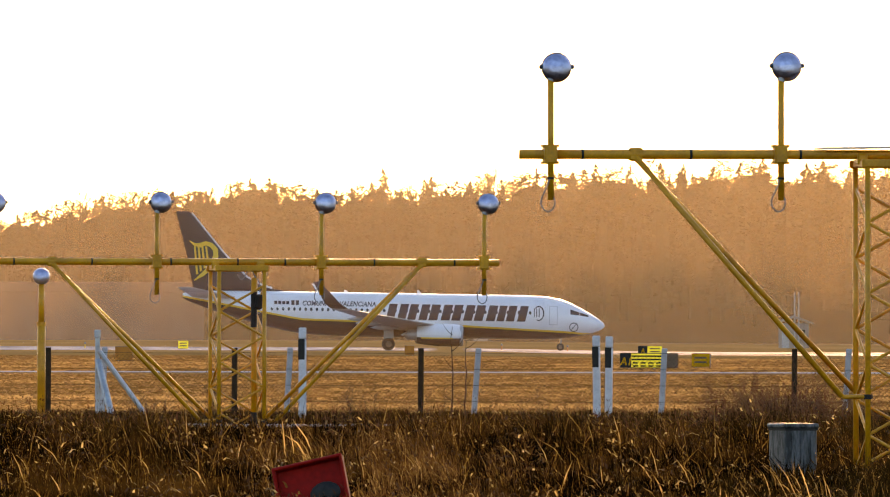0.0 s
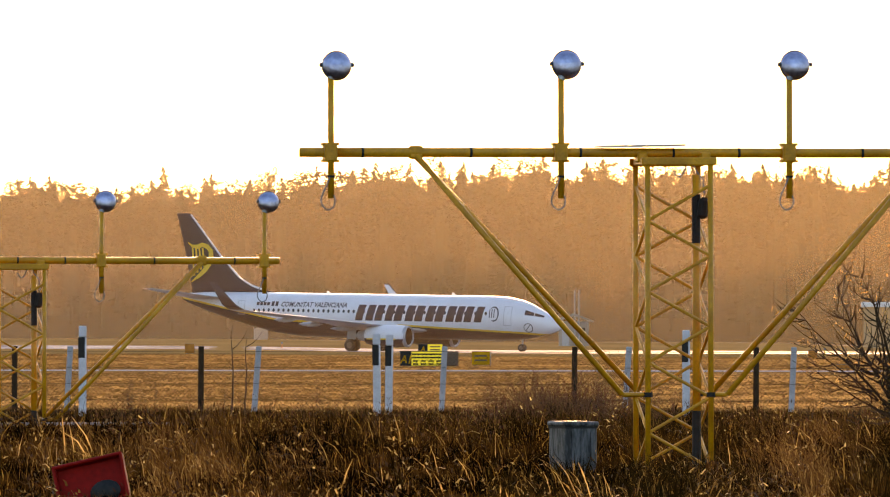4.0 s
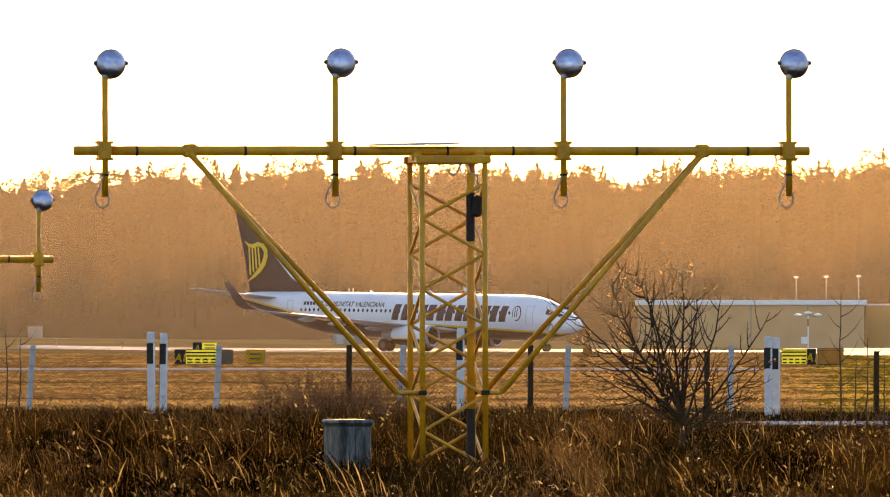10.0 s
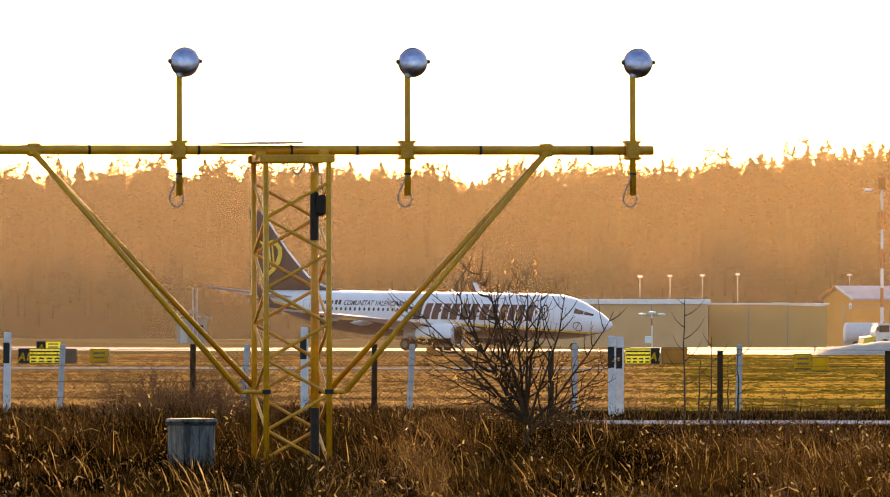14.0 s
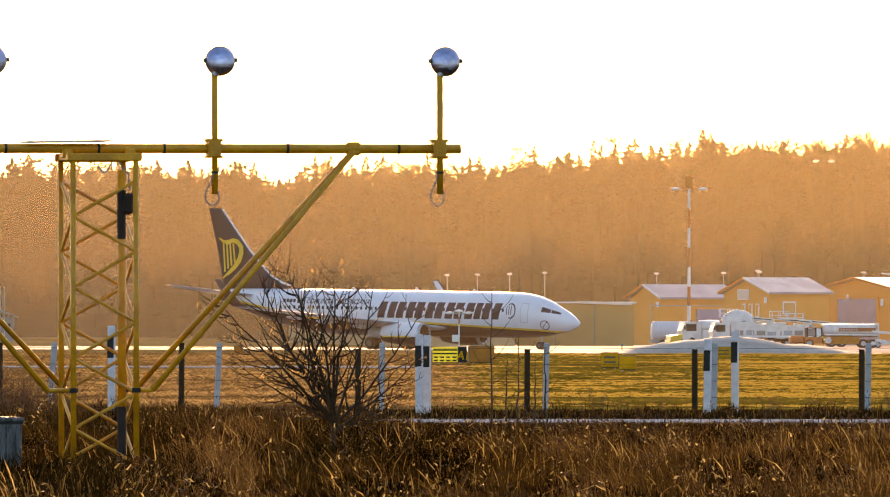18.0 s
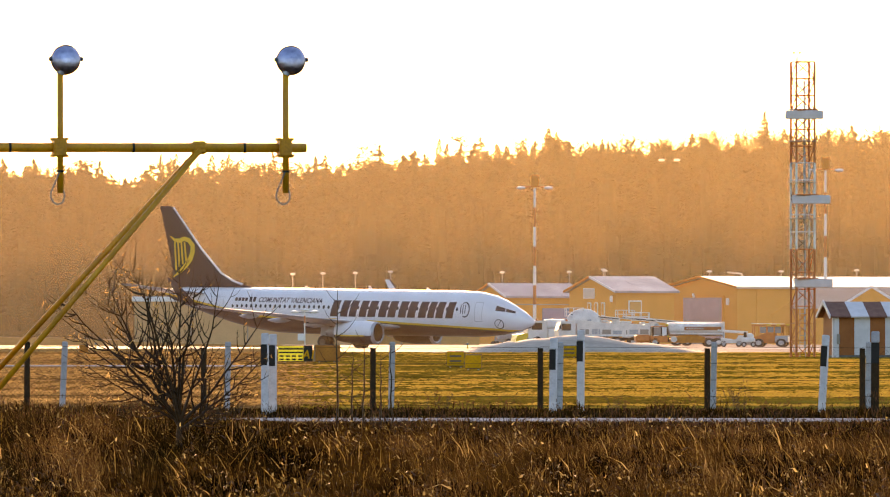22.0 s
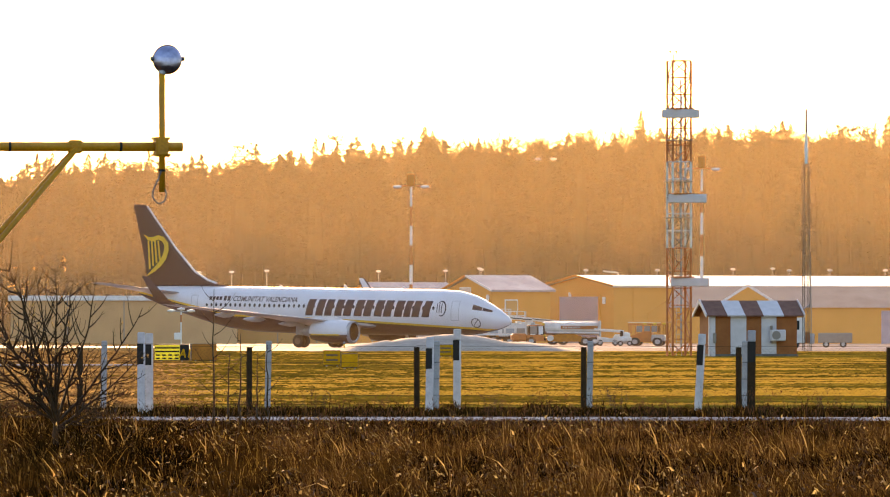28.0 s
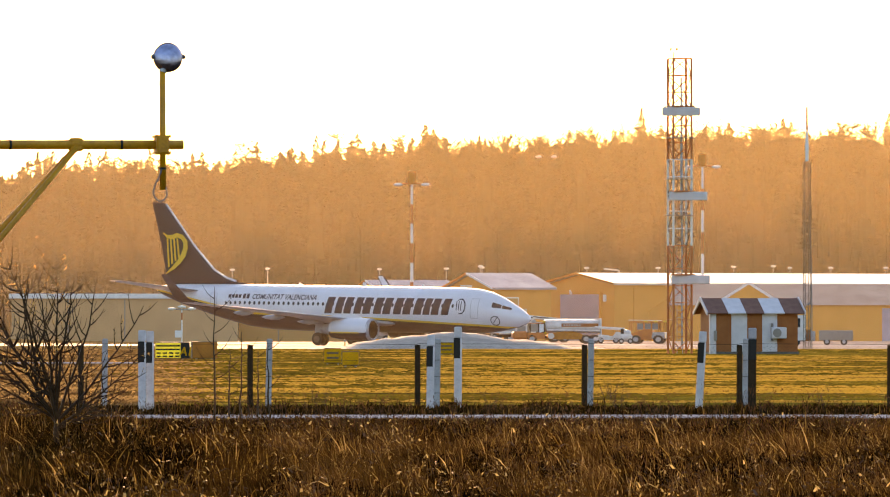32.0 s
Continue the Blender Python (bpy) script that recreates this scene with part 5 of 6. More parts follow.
part("rear_frame", box(B(), (0.16, 2.3, 2.6), (3.98, 0, 1.6)), M_TRUCKWHITE, tk)
part("hose_locker", prism(B(), [(-1.7, 0.45), (2.0, 0.45), (2.0, 1.1), (0.9, 1.45), (-0.6, 1.3), (-1.7, 0.9)], -1.12, 1.12), M_BROWN, tk, "brown locker")
part("hose_reel", tube(B(), (-1.3, -1.25, 0.85), (-1.3, -1.1, 0.85), 0.35, seg=12), M_TRUCKWHITE, tk)
for x in (-3.3, 2.4, 3.4):
    for y in (-1.0, 1.0):
        wheel(tk, x, y, 0.5)
tk.scale = (0.96, 0.96, 0.87)

ramp = vehicle(1452, 1130, "white low trailer with a sloping ramp in the sun", "trailer", 0, "ramp_trailer")
part("deck", prism(B(), [(-1.6, 0.35), (1.1, 0.35), (1.1, 1.15), (0.6, 1.15), (0.3, 0.75), (-1.6, 0.6)], -0.9, 0.9), M_TRUCKWHITE, ramp)
part("drawbar", tube(B(), (-1.5, 0, 1.6), (1.5, 0, 1.42), 0.13, seg=8), M_TRUCKWHITE, ramp)
part("prop", box(B(), (0.12, 0.12, 1.2), (-0.9, 0, 1.0)), M_GALV, ramp)
part("load", box(B(), (1.2, 1.0, 0.25), (-0.6, 0, 0.72), (0, 0.1, 0), bevel=0.06), M_TRUCKWHITE, ramp)
for x in (-0.9, 0.6):
    for y in (-0.8, 0.8):
        wheel(ramp, x, y, 0.3, 0.2)

ld = vehicle(1519, 1120, "orange wheel loader with a glazed open cab", "wheel loader", -8, "wheel_loader")
part("body", prism(B(), [(-1.9, 0.55), (0.5, 0.45), (0.6, 1.5), (-0.2, 1.75), (-1.7, 1.2)], -0.95, 0.95), M_ORANGE, ld)
part("engine_cover", box(B(), (1.1, 1.7, 0.95), (0.0, 0, 1.35), bevel=0.15), M_ORANGE, ld, "orange engine cover")
for x in (-1.75, -1.1, -0.3, 0.45, 1.2, 1.75):
    for y in (-0.75, 0.75):
        part("cab_post", box(B(), (0.1, 0.1, 1.15), (x, y, 2.05)), M_ORANGE if x < 0 else M_BROWN, ld)
part("cab_roof", box(B(), (3.7, 1.7, 0.13), (0.0, 0, 2.66), bevel=0.03), M_ORANGE, ld)
part("roof_rack", box(B(), (3.2, 1.2, 0.07), (-0.3, 0, 2.86), (0, 0.02, 0)), M_TRUCKWHITE, ld)
for x in (-0.7, 0.1, 0.85):
    part("cab_window", box(B(), (0.6, 1.46, 0.75), (x, 0, 2.1)), M_CLEAR, ld)
# yellow blocks added along the roof to draw glints on the cab frame
for x in (-0.1, 0.9, 1.9):
    part("work_lamp", box(B(), (0.4, 0.3, 0.22), (x, -0.95, 2.72), bevel=0.05), M_BRIGHT_YELLOW, ld, "yellow block for a glint")
part("side_tank", box(B(), (1.5, 1.9, 0.8), (1.1, 0, 1.0), bevel=0.1), M_GALV, ld, "grey steel tank")
part("bucket", prism(B(), [(-2.6, 0.3), (-1.9, 0.2), (-1.7, 1.1), (-2.1, 1.1)], -1.2, 1.2), M_DULLROOF, ld)
part("exhaust", tube(B(), (-0.55, -0.3, 1.6), (-0.55, -0.3, 2.5), 0.06, seg=6), M_BLACK, ld)
for x in (-1.1, 1.2):
    for y in (-0.95, 0.95):
        wheel(ld, x, y, 0.52, 0.4)
ld.scale = (0.97, 0.97, 0.80)
sm = vehicle(1480, 1115, "small white service cart", "cart", 0, "service_cart")
part("body", box(B(), (1.3, 1.1, 0.6), (0, 0, 0.65), bevel=0.16), M_TRUCKWHITE, sm)
part("hood", ball(B(), (0.1, 0, 1.05), 0.42, 12, 8, (1, 1, 0.8)), M_TRUCKWHITE, sm, smooth=True)
part("seat_back", box(B(), (0.3, 0.9, 0.6), (-0.35, 0, 1.2), bevel=0.1), M_BLACK, sm)
for x in (-0.45, 0.45):
    for y in (-0.5, 0.5):
        wheel(sm, x, y, 0.26, 0.2)


def deicer(u, d, turn, boom, top, dome):
    """A de-icing truck: cab, slab-sided tank with lockers, folded boom sloping to the rear, railed basket."""
    rng = random.Random(int(u))
    t = vehicle(u, d, "white de-icing truck with a folded boom and basket", "de-icing truck", turn, "deicing_truck")
    cab(t, -3.9, 1.7, 0.6, 1.75, M_TRUCKWHITE)
    part("chassis", box(B(), (7.8, 0.9, 0.3), (0, 0, 0.75)), M_BLACK, t)
    bd = part("tank_body", prism(B(), [(-2.1, 1.0), (3.9, 1.0), (3.9, top - 0.7), (2.2, top - 0.35), (-1.6, top), (-2.1, top - 0.3)], -1.15, 1.15), M_TRUCKWHITE, t, "slab-sided white tank")
    if dome:
        part("tank_dome", ball(B(), (-0.4, 0, top - 0.3), 1.9, 24, 12, (1.0, 0.6, 0.78)), M_TRUCKWHITE, t, "rounded white tank top", True)
        part("dome_rib", box(B(), (0.08, 0.3, 0.2), (-0.4, 0, top + 1.16)), M_GALV, t)
    for k in range(5):
        x = -1.6 + 1.15 * k
        h = rng.uniform(0.35, 0.7)
        part("locker_door", box(B(), (0.9, 0.04, h), (x, -1.17, 1.25 + h / 2), bevel=0.008), M_DULLROOF if k % 2 else M_GALV, bd)
    part("step_rail", tube(B(), (-1.9, -1.3, 1.12), (3.6, -1.3, 1.08), 0.07, seg=6), M_WHITE, t)
    for k in range(6):
        x = rng.uniform(-1.7, 3.4)
        part("deck_fitting", box(B(), (rng.uniform(0.3, 0.9), rng.uniform(0.3, 1.2), rng.uniform(0.15, 0.4)), (x, rng.uniform(-0.6, 0.6), top - 0.05 - max(0, x - 1) * 0.12), bevel=0.05), rng.choice((M_TRUCKWHITE, M_GALV, M_TRUCKWHITE)), t)
    part("turret", tube(B(), (3.0, 0, top - 0.5), (3.0, 0, top + 0.1), 0.4, seg=10), M_TRUCKWHITE, t)
    for y in (-0.3, 0.3):
        part("boom", box(B(), (boom, 0.22, 0.26), (3.4 - boom / 2, y, top + 0.25 + 0.1 * (y > 0)), (0, 0.10, 0), bevel=0.03), M_TRUCKWHITE, t)
    part("hose", sweep(B(), [Vector((3.2 - boom * k / 8, -0.5, top + 0.1 + 0.09 * k * boom / 8 + 0.03 * (k % 2))) for k in range(9)], 0.05, 0.05), M_BLACK, t)
    bm = B()
    bx, bz = 3.6 - boom, top + 0.35
    for x in (-0.9, 0.0, 0.9):
        for y in (-0.6, 0.6):
            tube(bm, (bx + x, y, bz), (bx + x, y, bz + 0.9), 0.045, seg=5)
    for z in (0.03, 0.45, 0.88):
        for y in (-0.6, 0.6):
            tube(bm, (bx - 0.9, y, bz + z), (bx + 0.9, y, bz + z), 0.04, seg=5)
        for x in (-0.9, 0.9):
            tube(bm, (bx + x, -0.6, bz + z), (bx + x, 0.6, bz + z), 0.04, seg=5)
    part("basket", bm, M_TRUCKWHITE, t, "white railed basket")
    for x in (-2.9, 1.9, 3.0):
        for y in (-1.0, 1.0):
            wheel(t, x, y, 0.5)
    return t


deicer(1196, 1190, 8, 5.0, 2.75, True)
deicer(1262, 1205, 12, 3.6, 2.55, False)
deicer(1322, 1235, 6, 5.6, 2.35, False)
yk = vehicle(1132, 1130, "white truck with a yellow plough hood", "truck", 14, "plough_truck")
cab(yk, -2.6, 1.9, 0.7, 1.9, M_TRUCKWHITE)
part("hood", prism(B(), [(-3.9, 0.5), (-2.6, 0.5), (-2.6, 1.35), (-3.7, 1.2)], -1.1, 1.1), M_BRIGHT_YELLOW, yk, "yellow hood")
part("body", box(B(), (1.9, 2.3, 1.1), (0.3, 0, 1.3), bevel=0.15), M_TRUCKWHITE, yk)
bm = B()
loft(bm, [[(x, 1.15 * math.cos(t), 1.85 + max(0, 0.9 * math.sin(t))) for t in [math.pi * j / 14 for j in range(15)]] for x in (-0.6, 1.3)])
part("cover", bm, M_TRUCKWHITE, yk, "rounded white cover", True)
for x in (-1.7, 0.8):
    for y in (-1.0, 1.0):
        wheel(yk, x, y, 0.52)
sv = vehicle(1168, 1118, "white service truck with a square cab beside the de-icing trucks", "truck", 10, "service_truck")
cab(sv, -1.5, 1.7, 0.65, 1.85, M_TRUCKWHITE)
part("chassis", box(B(), (4.2, 0.9, 0.25), (0.7, 0, 0.72)), M_BLACK, sv)
part("flatbed", box(B(), (2.3, 2.2, 0.2), (1.5, 0, 1.0), bevel=0.03), M_GALV, sv)
for k in range(4):
    part("stake", box(B(), (0.08, 0.08, 0.7), (0.5 + 0.65 * k, -1.05, 1.4)), M_TRUCKWHITE, sv)
part("headboard", box(B(), (0.08, 2.2, 1.2), (0.4, 0, 1.65)), M_TRUCKWHITE, sv)
part("toolbox", box(B(), (0.9, 0.3, 0.4), (1.3, -1.0, 0.72), bevel=0.03), M_FALU, sv)
for x in (-0.9, 1.9):
    for y in (-0.95, 0.95):
        wheel(sv, x, y, 0.46)
rt = vehicle(1075, 1170, "pale round-topped trailer wrapped in tarpaulin", "trailer", 10, "tarpaulin_trailer")
bm = B()
loft(bm, [[(x, 1.2 * math.cos(t) * k, 1.65 + 1.05 * math.sin(t) * k) for t in [2 * math.pi * j / 18 for j in range(18)]] for x, k in ((-2.2, 0.85), (-2.05, 1.0), (1.9, 1.0), (2.1, 0.9))])
part("drum", bm, M_HUTWHITE, rt, smooth=True)
part("chassis", box(B(), (4.8, 1.6, 0.3), (0, 0, 0.6)), M_DULLROOF, rt)
for x in (-1.2, 1.2):
    for y in (-0.9, 0.9):
        wheel(rt, x, y, 0.4)
lp2 = thing("barrier_post", "thin white frame post beside the trucks", "post", at=spot(1035, 1180), rz=facing(1035))
part("post", tube(B(), (0, 0, 0), (0, 0, 4.4), 0.04, seg=6), M_GALV, lp2)
part("arm", tube(B(), (0, 0, 4.35), (7.5, 0, 4.3), 0.035, seg=6), M_GALV, lp2)
bt = vehicle(1844, 1000, "grey steel baggage trolley on the apron", "trolley", 0, "baggage_trolley")
part("bed", box(B(), (3.0, 1.3, 0.9), (0.3, 0, 0.85), bevel=0.06), M_DULLROOF, bt)
part("drawbar", box(B(), (1.4, 0.8, 0.9), (-2.2, 0, 0.8), bevel=0.08), M_GALV, bt)
for x in (-0.5, 1.0):
    for y in (-0.55, 0.55):
        wheel(bt, x, y, 0.3, 0.16)
wt = vehicle(1776, 900, "white tall cab truck partly behind the hut", "truck", 20, "white_truck")
cab(wt, -1.2, 1.8, 0.5, 2.0, M_TRUCKWHITE, 2.2)
part("body", box(B(), (0.4, 2.2, 0.9), (0.8, 0, 0.9)), M_FALU, wt)
for y in (-0.9, 0.9):
    wheel(wt, -0.3, y, 0.45)

# heap of cleared snow
rng = np.random.default_rng(3)
vs, fs = [], []
nx, ny = 60, 14
for j in range(ny + 1):
    for i in range(nx + 1):
        s, t = i / nx, j / ny
        x, y = -9.6 + 16.6 * s, -2.4 + 5.4 * t
        prof = (0.97 * math.exp(-((s - 0.50) / 0.19) ** 2) + 0.34 * math.exp(-((s - 0.787) / 0.13) ** 2) + 0.42 * math.exp(-((s - 0.24) / 0.15) ** 2)) * min(1, 6 * s, 6 * (1 - s))
        z = prof * math.sin(math.pi * t) ** 0.8 + 0.13 * noise.noise((x * 0.8, y * 0.8, 3)) * math.sin(math.pi * t) + 0.06 * noise.noise((x * 2.2, y * 2.2, 8)) * math.sin(math.pi * t) + 0.025 * noise.noise((x * 4, y * 4, 1)) * math.sin(math.pi * t)
        p = spot(1222, 640)
        vs.append((p.x + x, p.y + y, p.z + max(-0.02, z)))
for j in range(ny):
    for i in range(nx):
        k = j * (nx + 1) + i
        fs.append((k, k + 1, k + nx + 2, k + nx + 1))
heap = part("snow_heap", arrays("snow_heap", np.array(vs), np.array(fs), M_SNOW))
heap.data.polygons.foreach_set("use_smooth", [True] * len(heap.data.polygons))
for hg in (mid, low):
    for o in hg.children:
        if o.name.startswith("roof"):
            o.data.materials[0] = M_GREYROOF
tagged(heap, "low heap of dirty cleared snow beside the apron", "snow mound")
heap.name = "snow_mound"

# ---- taxiway signs and small field equipment ----


def sign(u0, u1, d, z1, panels, label, turn=0.0, z0=0.04):
    """A low box sign; panels: (start, end, material, marks) along the face in 0..1."""
    um = (u0 + u1) / 2
    w = (u1 - u0) * UNIT * d
    s = thing("taxiway_sign", label, "taxiway sign", "taxiway signs", spot(um, d), facing(um, turn))
    part("case", box(B(), (w, 0.22, z1 - z0), (0, 0.0, (z0 + z1) / 2), bevel=0.015), M_SIGNBACK, s)
    for x in (-w * 0.3, w * 0.3):
        part("leg", tube(B(), (x, 0, 0), (x, 0, z0 + 0.02), 0.03, seg=6), M_GALV, s)
    H = z1 - z0
    for a, b, m, marks in panels:
        x0, x1 = -w / 2 + w * a + 0.01, -w / 2 + w * b - 0.01
        f = part("face", box(B(), (x1 - x0, 0.012, H - 0.05), ((x0 + x1) / 2, -0.117, (z0 + z1) / 2)), m, s)
        if marks == "hold":
            for k in (0.78, 0.56):
                part("solid_line", box(B(), (x1 - x0 - 0.02, 0.008, 0.05), ((x0 + x1) / 2, -0.128, z0 + H * k)), M_BLACK, f)
            for k in (0.34, 0.14):
                for q in range(4):
                    part("dash", box(B(), ((x1 - x0) / 6, 0.008, 0.05), (x0 + (x1 - x0) * (q + 0.5) / 4, -0.128, z0 + H * k)), M_BLACK, f)
        elif marks == "bars":
            for k in (0.68, 0.36):
                part("bar", box(B(), ((x1 - x0) * 0.7, 0.008, H * 0.13), ((x0 + x1) / 2, -0.128, z0 + H * k)), M_SIGNBACK, f)
        elif marks:
            me = text_mesh(marks, H * 0.72)
            co = np.empty(len(me.vertices) * 3)
            me.vertices.foreach_get("co", co)
            co = co.reshape(-1, 3)
            cx = (co[:, 0].min() + co[:, 0].max()) / 2
            for v in me.vertices:
                v.co = ((x0 + x1) / 2 + (v.co.x - cx) * 0.9, -0.1275, z0 + H * 0.2 + v.co.y)
            me.materials.append(M_OLIVE)
            part("letters", me, None, f, "yellow letters")
    return s


sign(-418, -342, 378, 0.55, ((0, 0.26, M_BLACK, "A1"), (0.26, 1, M_SIGNYEL, "hold")), "black and yellow taxiway sign reading A1 with holding lines")
sign(-340, -316, 380, 0.54, ((0, 1, M_SIGNBACK, ""),), "brown end of a box sign", 20)
sign(-386, -343, 520, 0.72, ((0, 0.38, M_BLACK, "A"), (0.38, 1, M_SIGNYEL, "bars")), "black and yellow taxiway sign reading A", 0, 0.3)
sign(-291, -258, 392, 0.52, ((0, 1, M_OLIVE, "bars"),), "olive yellow box sign", -12)
sign(651, 712, 374, 0.58, ((0, 0.74, M_SIGNYEL, "hold"), (0.74, 1, M_BLACK, "A1")), "yellow holding line sign with black end")
sign(714, 760, 376, 0.60, ((0, 1, M_BROWN, ""),), "plain brown back of a box sign", 15)
sign(948, 979, 320, 0.47, ((0, 1, M_OLIVE, "bars"),), "olive yellow box sign in the turf")
sign(980, 1010, 299, 0.42, ((0, 1, M_OLIVE, ""),), "olive yellow box sign in the turf")
sign(1150, 1178, 450, 0.50, ((0, 1, M_OLIVE, "bars"),), "olive yellow box sign beyond the fence")
sign(-1307, -1276, 495, 0.66, ((0, 1, M_BROWN, ""),), "plain brown back of a box sign")
sign(-1196, -1178, 1090, 0.82, ((0, 1, M_SIGNYEL, "bars"),), "small yellow sign by the taxiway")
sign(301, 317, 536, 0.45, ((0, 1, M_BROWN, ""),), "small brown box beside the service road")
sign(350, 377, 357, 0.17, ((0, 1, M_BROWN, ""),), "low dark brown box in the grass", 0, 0.02)
sign(-797, -780, 700, 0.62, ((0, 1, M_BROWN, ""),), "small brown box by the taxiway")

ws = thing("wind_sensor", "wind sensor with cups on a short banded pole", "wind sensor", at=spot(698, 420), rz=facing(698))
part("pole", tube(B(), (0, 0, 0), (0, 0, 1.9), 0.028, 0.022, 8), M_WHITE, ws)
part("pole_band", tube(B(), (0, 0, 1.35), (0, 0, 1.62), 0.03, seg=8), M_REDPAINT, ws)
part("cabinet", box(B(), (0.28, 0.22, 0.26), (-0.12, -0.1, 0.83), bevel=0.02), M_WHITE, ws, "white cabinet")
bm = B()
tube(bm, (-0.38, 0, 1.76), (0.38, 0, 1.72), 0.022, seg=6)
part("arm", bm, M_GALV, ws)
for x in (-0.36, 0.0, 0.36):
    part("cup", ball(B(), (x, -0.02, 1.76 + (0.07 if x == 0 else 0)), 0.11, 10, 6, (1.5, 1, 0.5)), M_WHITE, ws)
part("foot", box(B(), (0.2, 0.2, 0.35), (0.08, 0, 0.17), (0, 0.3, 0)), M_WHITE, ws)


def edge_light(u, d, colour=M_BRIGHT_YELLOW, h=0.35):
    e = thing("edge_light", "small taxiway edge light", "edge light", "edge lights", spot(u, d), 0)
    part("stem", tube(B(), (0, 0, 0), (0, 0, h), 0.06, 0.045, 8), colour, e)
    part("lens", ball(B(), (0, 0, h + 0.05), 0.1, 10, 6), M_CLEAR, e)


for u, d in ((721, 520), (-1360, 1120), (-626, 1120), (-510, 1110), (985, 900), (640, 560), (330, 900)):
    edge_light(u, d, M_ORANGE if u in (-626, -510) else M_BRIGHT_YELLOW, 0.45 if d > 800 else 0.3)

# braced corner post of the wire mesh fence
bp = thing("braced_post", "grey steel corner post with two slanting struts", "fence post", at=spot(-1338, 140), rz=facing(-1338))
part("post", box(B(), (0.06, 0.06, 1.02), (0, 0, 0.51), bevel=0.008), M_GALV, bp)
part("cap", box(B(), (0.08, 0.08, 0.1), (0, 0, 1.03), bevel=0.01), M_GALV, bp)
part("strut", tube(B(), (0.02, -0.03, 0.82), (0.62, -0.1, 0.0), 0.032, seg=8), M_GALV, bp)
part("strut", tube(B(), (0.01, -0.05, 0.7), (0.18, -0.7, 0.0), 0.045, seg=8), M_GALV, bp)

# ---- loose things in the near grass ----
bn = thing("metal_box", "galvanised metal box with a lid standing in the grass", "metal box", at=spot(-113, 74), rz=facing(-113, 28))
part("body", box(B(), (0.235, 0.235, 0.40), (0, 0, 0.20), bevel=0.012), M_BOXSTEEL, bn)
part("lid", box(B(), (0.258, 0.258, 0.035), (0, 0, 0.408), bevel=0.012), M_BOXSTEEL, bn, "flat lid with a dark joint")
part("joint", box(B(), (0.24, 0.24, 0.014), (0, 0, 0.385)), M_BLACK, bn)
for k in range(3):
    part("rib", box(B(), (0.012, 0.008, 0.34), (-0.07 + 0.07 * k, -0.122, 0.19)), M_BOXSTEEL, bn)

rd = thing("red_tray", "red plastic tray lying tilted in the grass", "tray", at=spot(-952, 66, -0.01), rz=facing(-955, -10))
rd.rotation_euler = (radians(74), radians(-13), facing(-955, -8))
part("base", box(B(), (0.40, 0.26, 0.015), (0, 0.13, 0), bevel=0.005), M_RED, rd)
for x, y, sx, sy in ((-0.2, 0.13, 0.02, 0.28), (0.2, 0.13, 0.02, 0.28), (0, 0.0, 0.42, 0.02), (0, 0.26, 0.42, 0.02)):
    part("rim", box(B(), (sx, sy, 0.07), (x, y, 0.035), bevel=0.006), M_RED, rd)
part("scrap", ball(B(), (0.08, 0.045, 0.09), 0.07, 14, 8, (1.3, 1.0, 0.5)), M_BLACK, rd, "dull black scrap", True)

# ---- vegetation ----


def blades(name, rng, pos, height, width, lean, material, label, curl=0.35):
    """Grass blades as bent triangles strips: pos (n, 3), height (n,), width (n,), lean (n, 2) sideways drift at the tip, as a share of the height."""
    n = len(pos)
    a = rng.uniform(0, np.pi, n)
    # broad side mostly across the view, never edge-on for all
    side = np.stack([np.cos(a), 0.5 * np.sin(a), np.zeros(n)], 1) * width[:, None] * 0.5
    drift = np.concatenate([lean, np.zeros((n, 1))], 1) * height[:, None]
    up = np.zeros((n, 3))
    up[:, 2] = height
    m = pos + up * 0.55 + drift * curl
    tip = pos + up * (1 - 0.25 * np.abs(lean).sum(1)[:, None]) + drift
    V = np.stack([pos - side, pos + side, m - side * 0.8, m + side * 0.8, tip], 1).reshape(-1, 3)
    k = (np.arange(n) * 5)[:, None]
    F = np.concatenate([k + [0, 1, 3], k + [0, 3, 2], k + [2, 3, 4]], 1).reshape(-1, 3)
    ob = part(name, arrays(name, V, F, material))
    return tagged(ob, label, "grass", kind="stuff")


def polar(u, d, z=0.0):
    g = np.array([terrain(a, b) for a, b in zip(u, d)]) if d.max() > 500 else 0.0
    return np.stack([d * np.sin(u * UNIT), d * np.cos(u * UNIT), np.full_like(d, z) + g], 1)


def sward(u, d):
    """Height of the near grass: shorter towards the road, rank and tall at the left."""
    left = 1 / (1 + np.exp((u - 520) / 70))
    h = 0.36 - 0.0058 * np.clip(d - 76, 0, 60) + left * (0.05 + 0.11 * np.clip((121 - d) / 30, 0, 1))
    h = h * (1 - 0.75 * np.exp(-((u + 985) / 215.0) ** 4) * np.clip((d - 96) / 12, 0, 1))
    thicket = np.exp(-((u + 140) / 130.0) ** 2) * np.exp(-((d - 97) / 8.0) ** 2)
    h = (h + 0.12 * thicket) * np.where(u < 480, np.clip(0.22 + (d - 66) / 20 * 0.78, 0.22, 1), np.clip(0.42 + (d - 62) / 20 * 0.58, 0.42, 1)) * np.where(u > 620, np.clip((125 - d) / 13, 0.3, 1), 1.0)
    return np.clip(h, 0.07, 0.62)


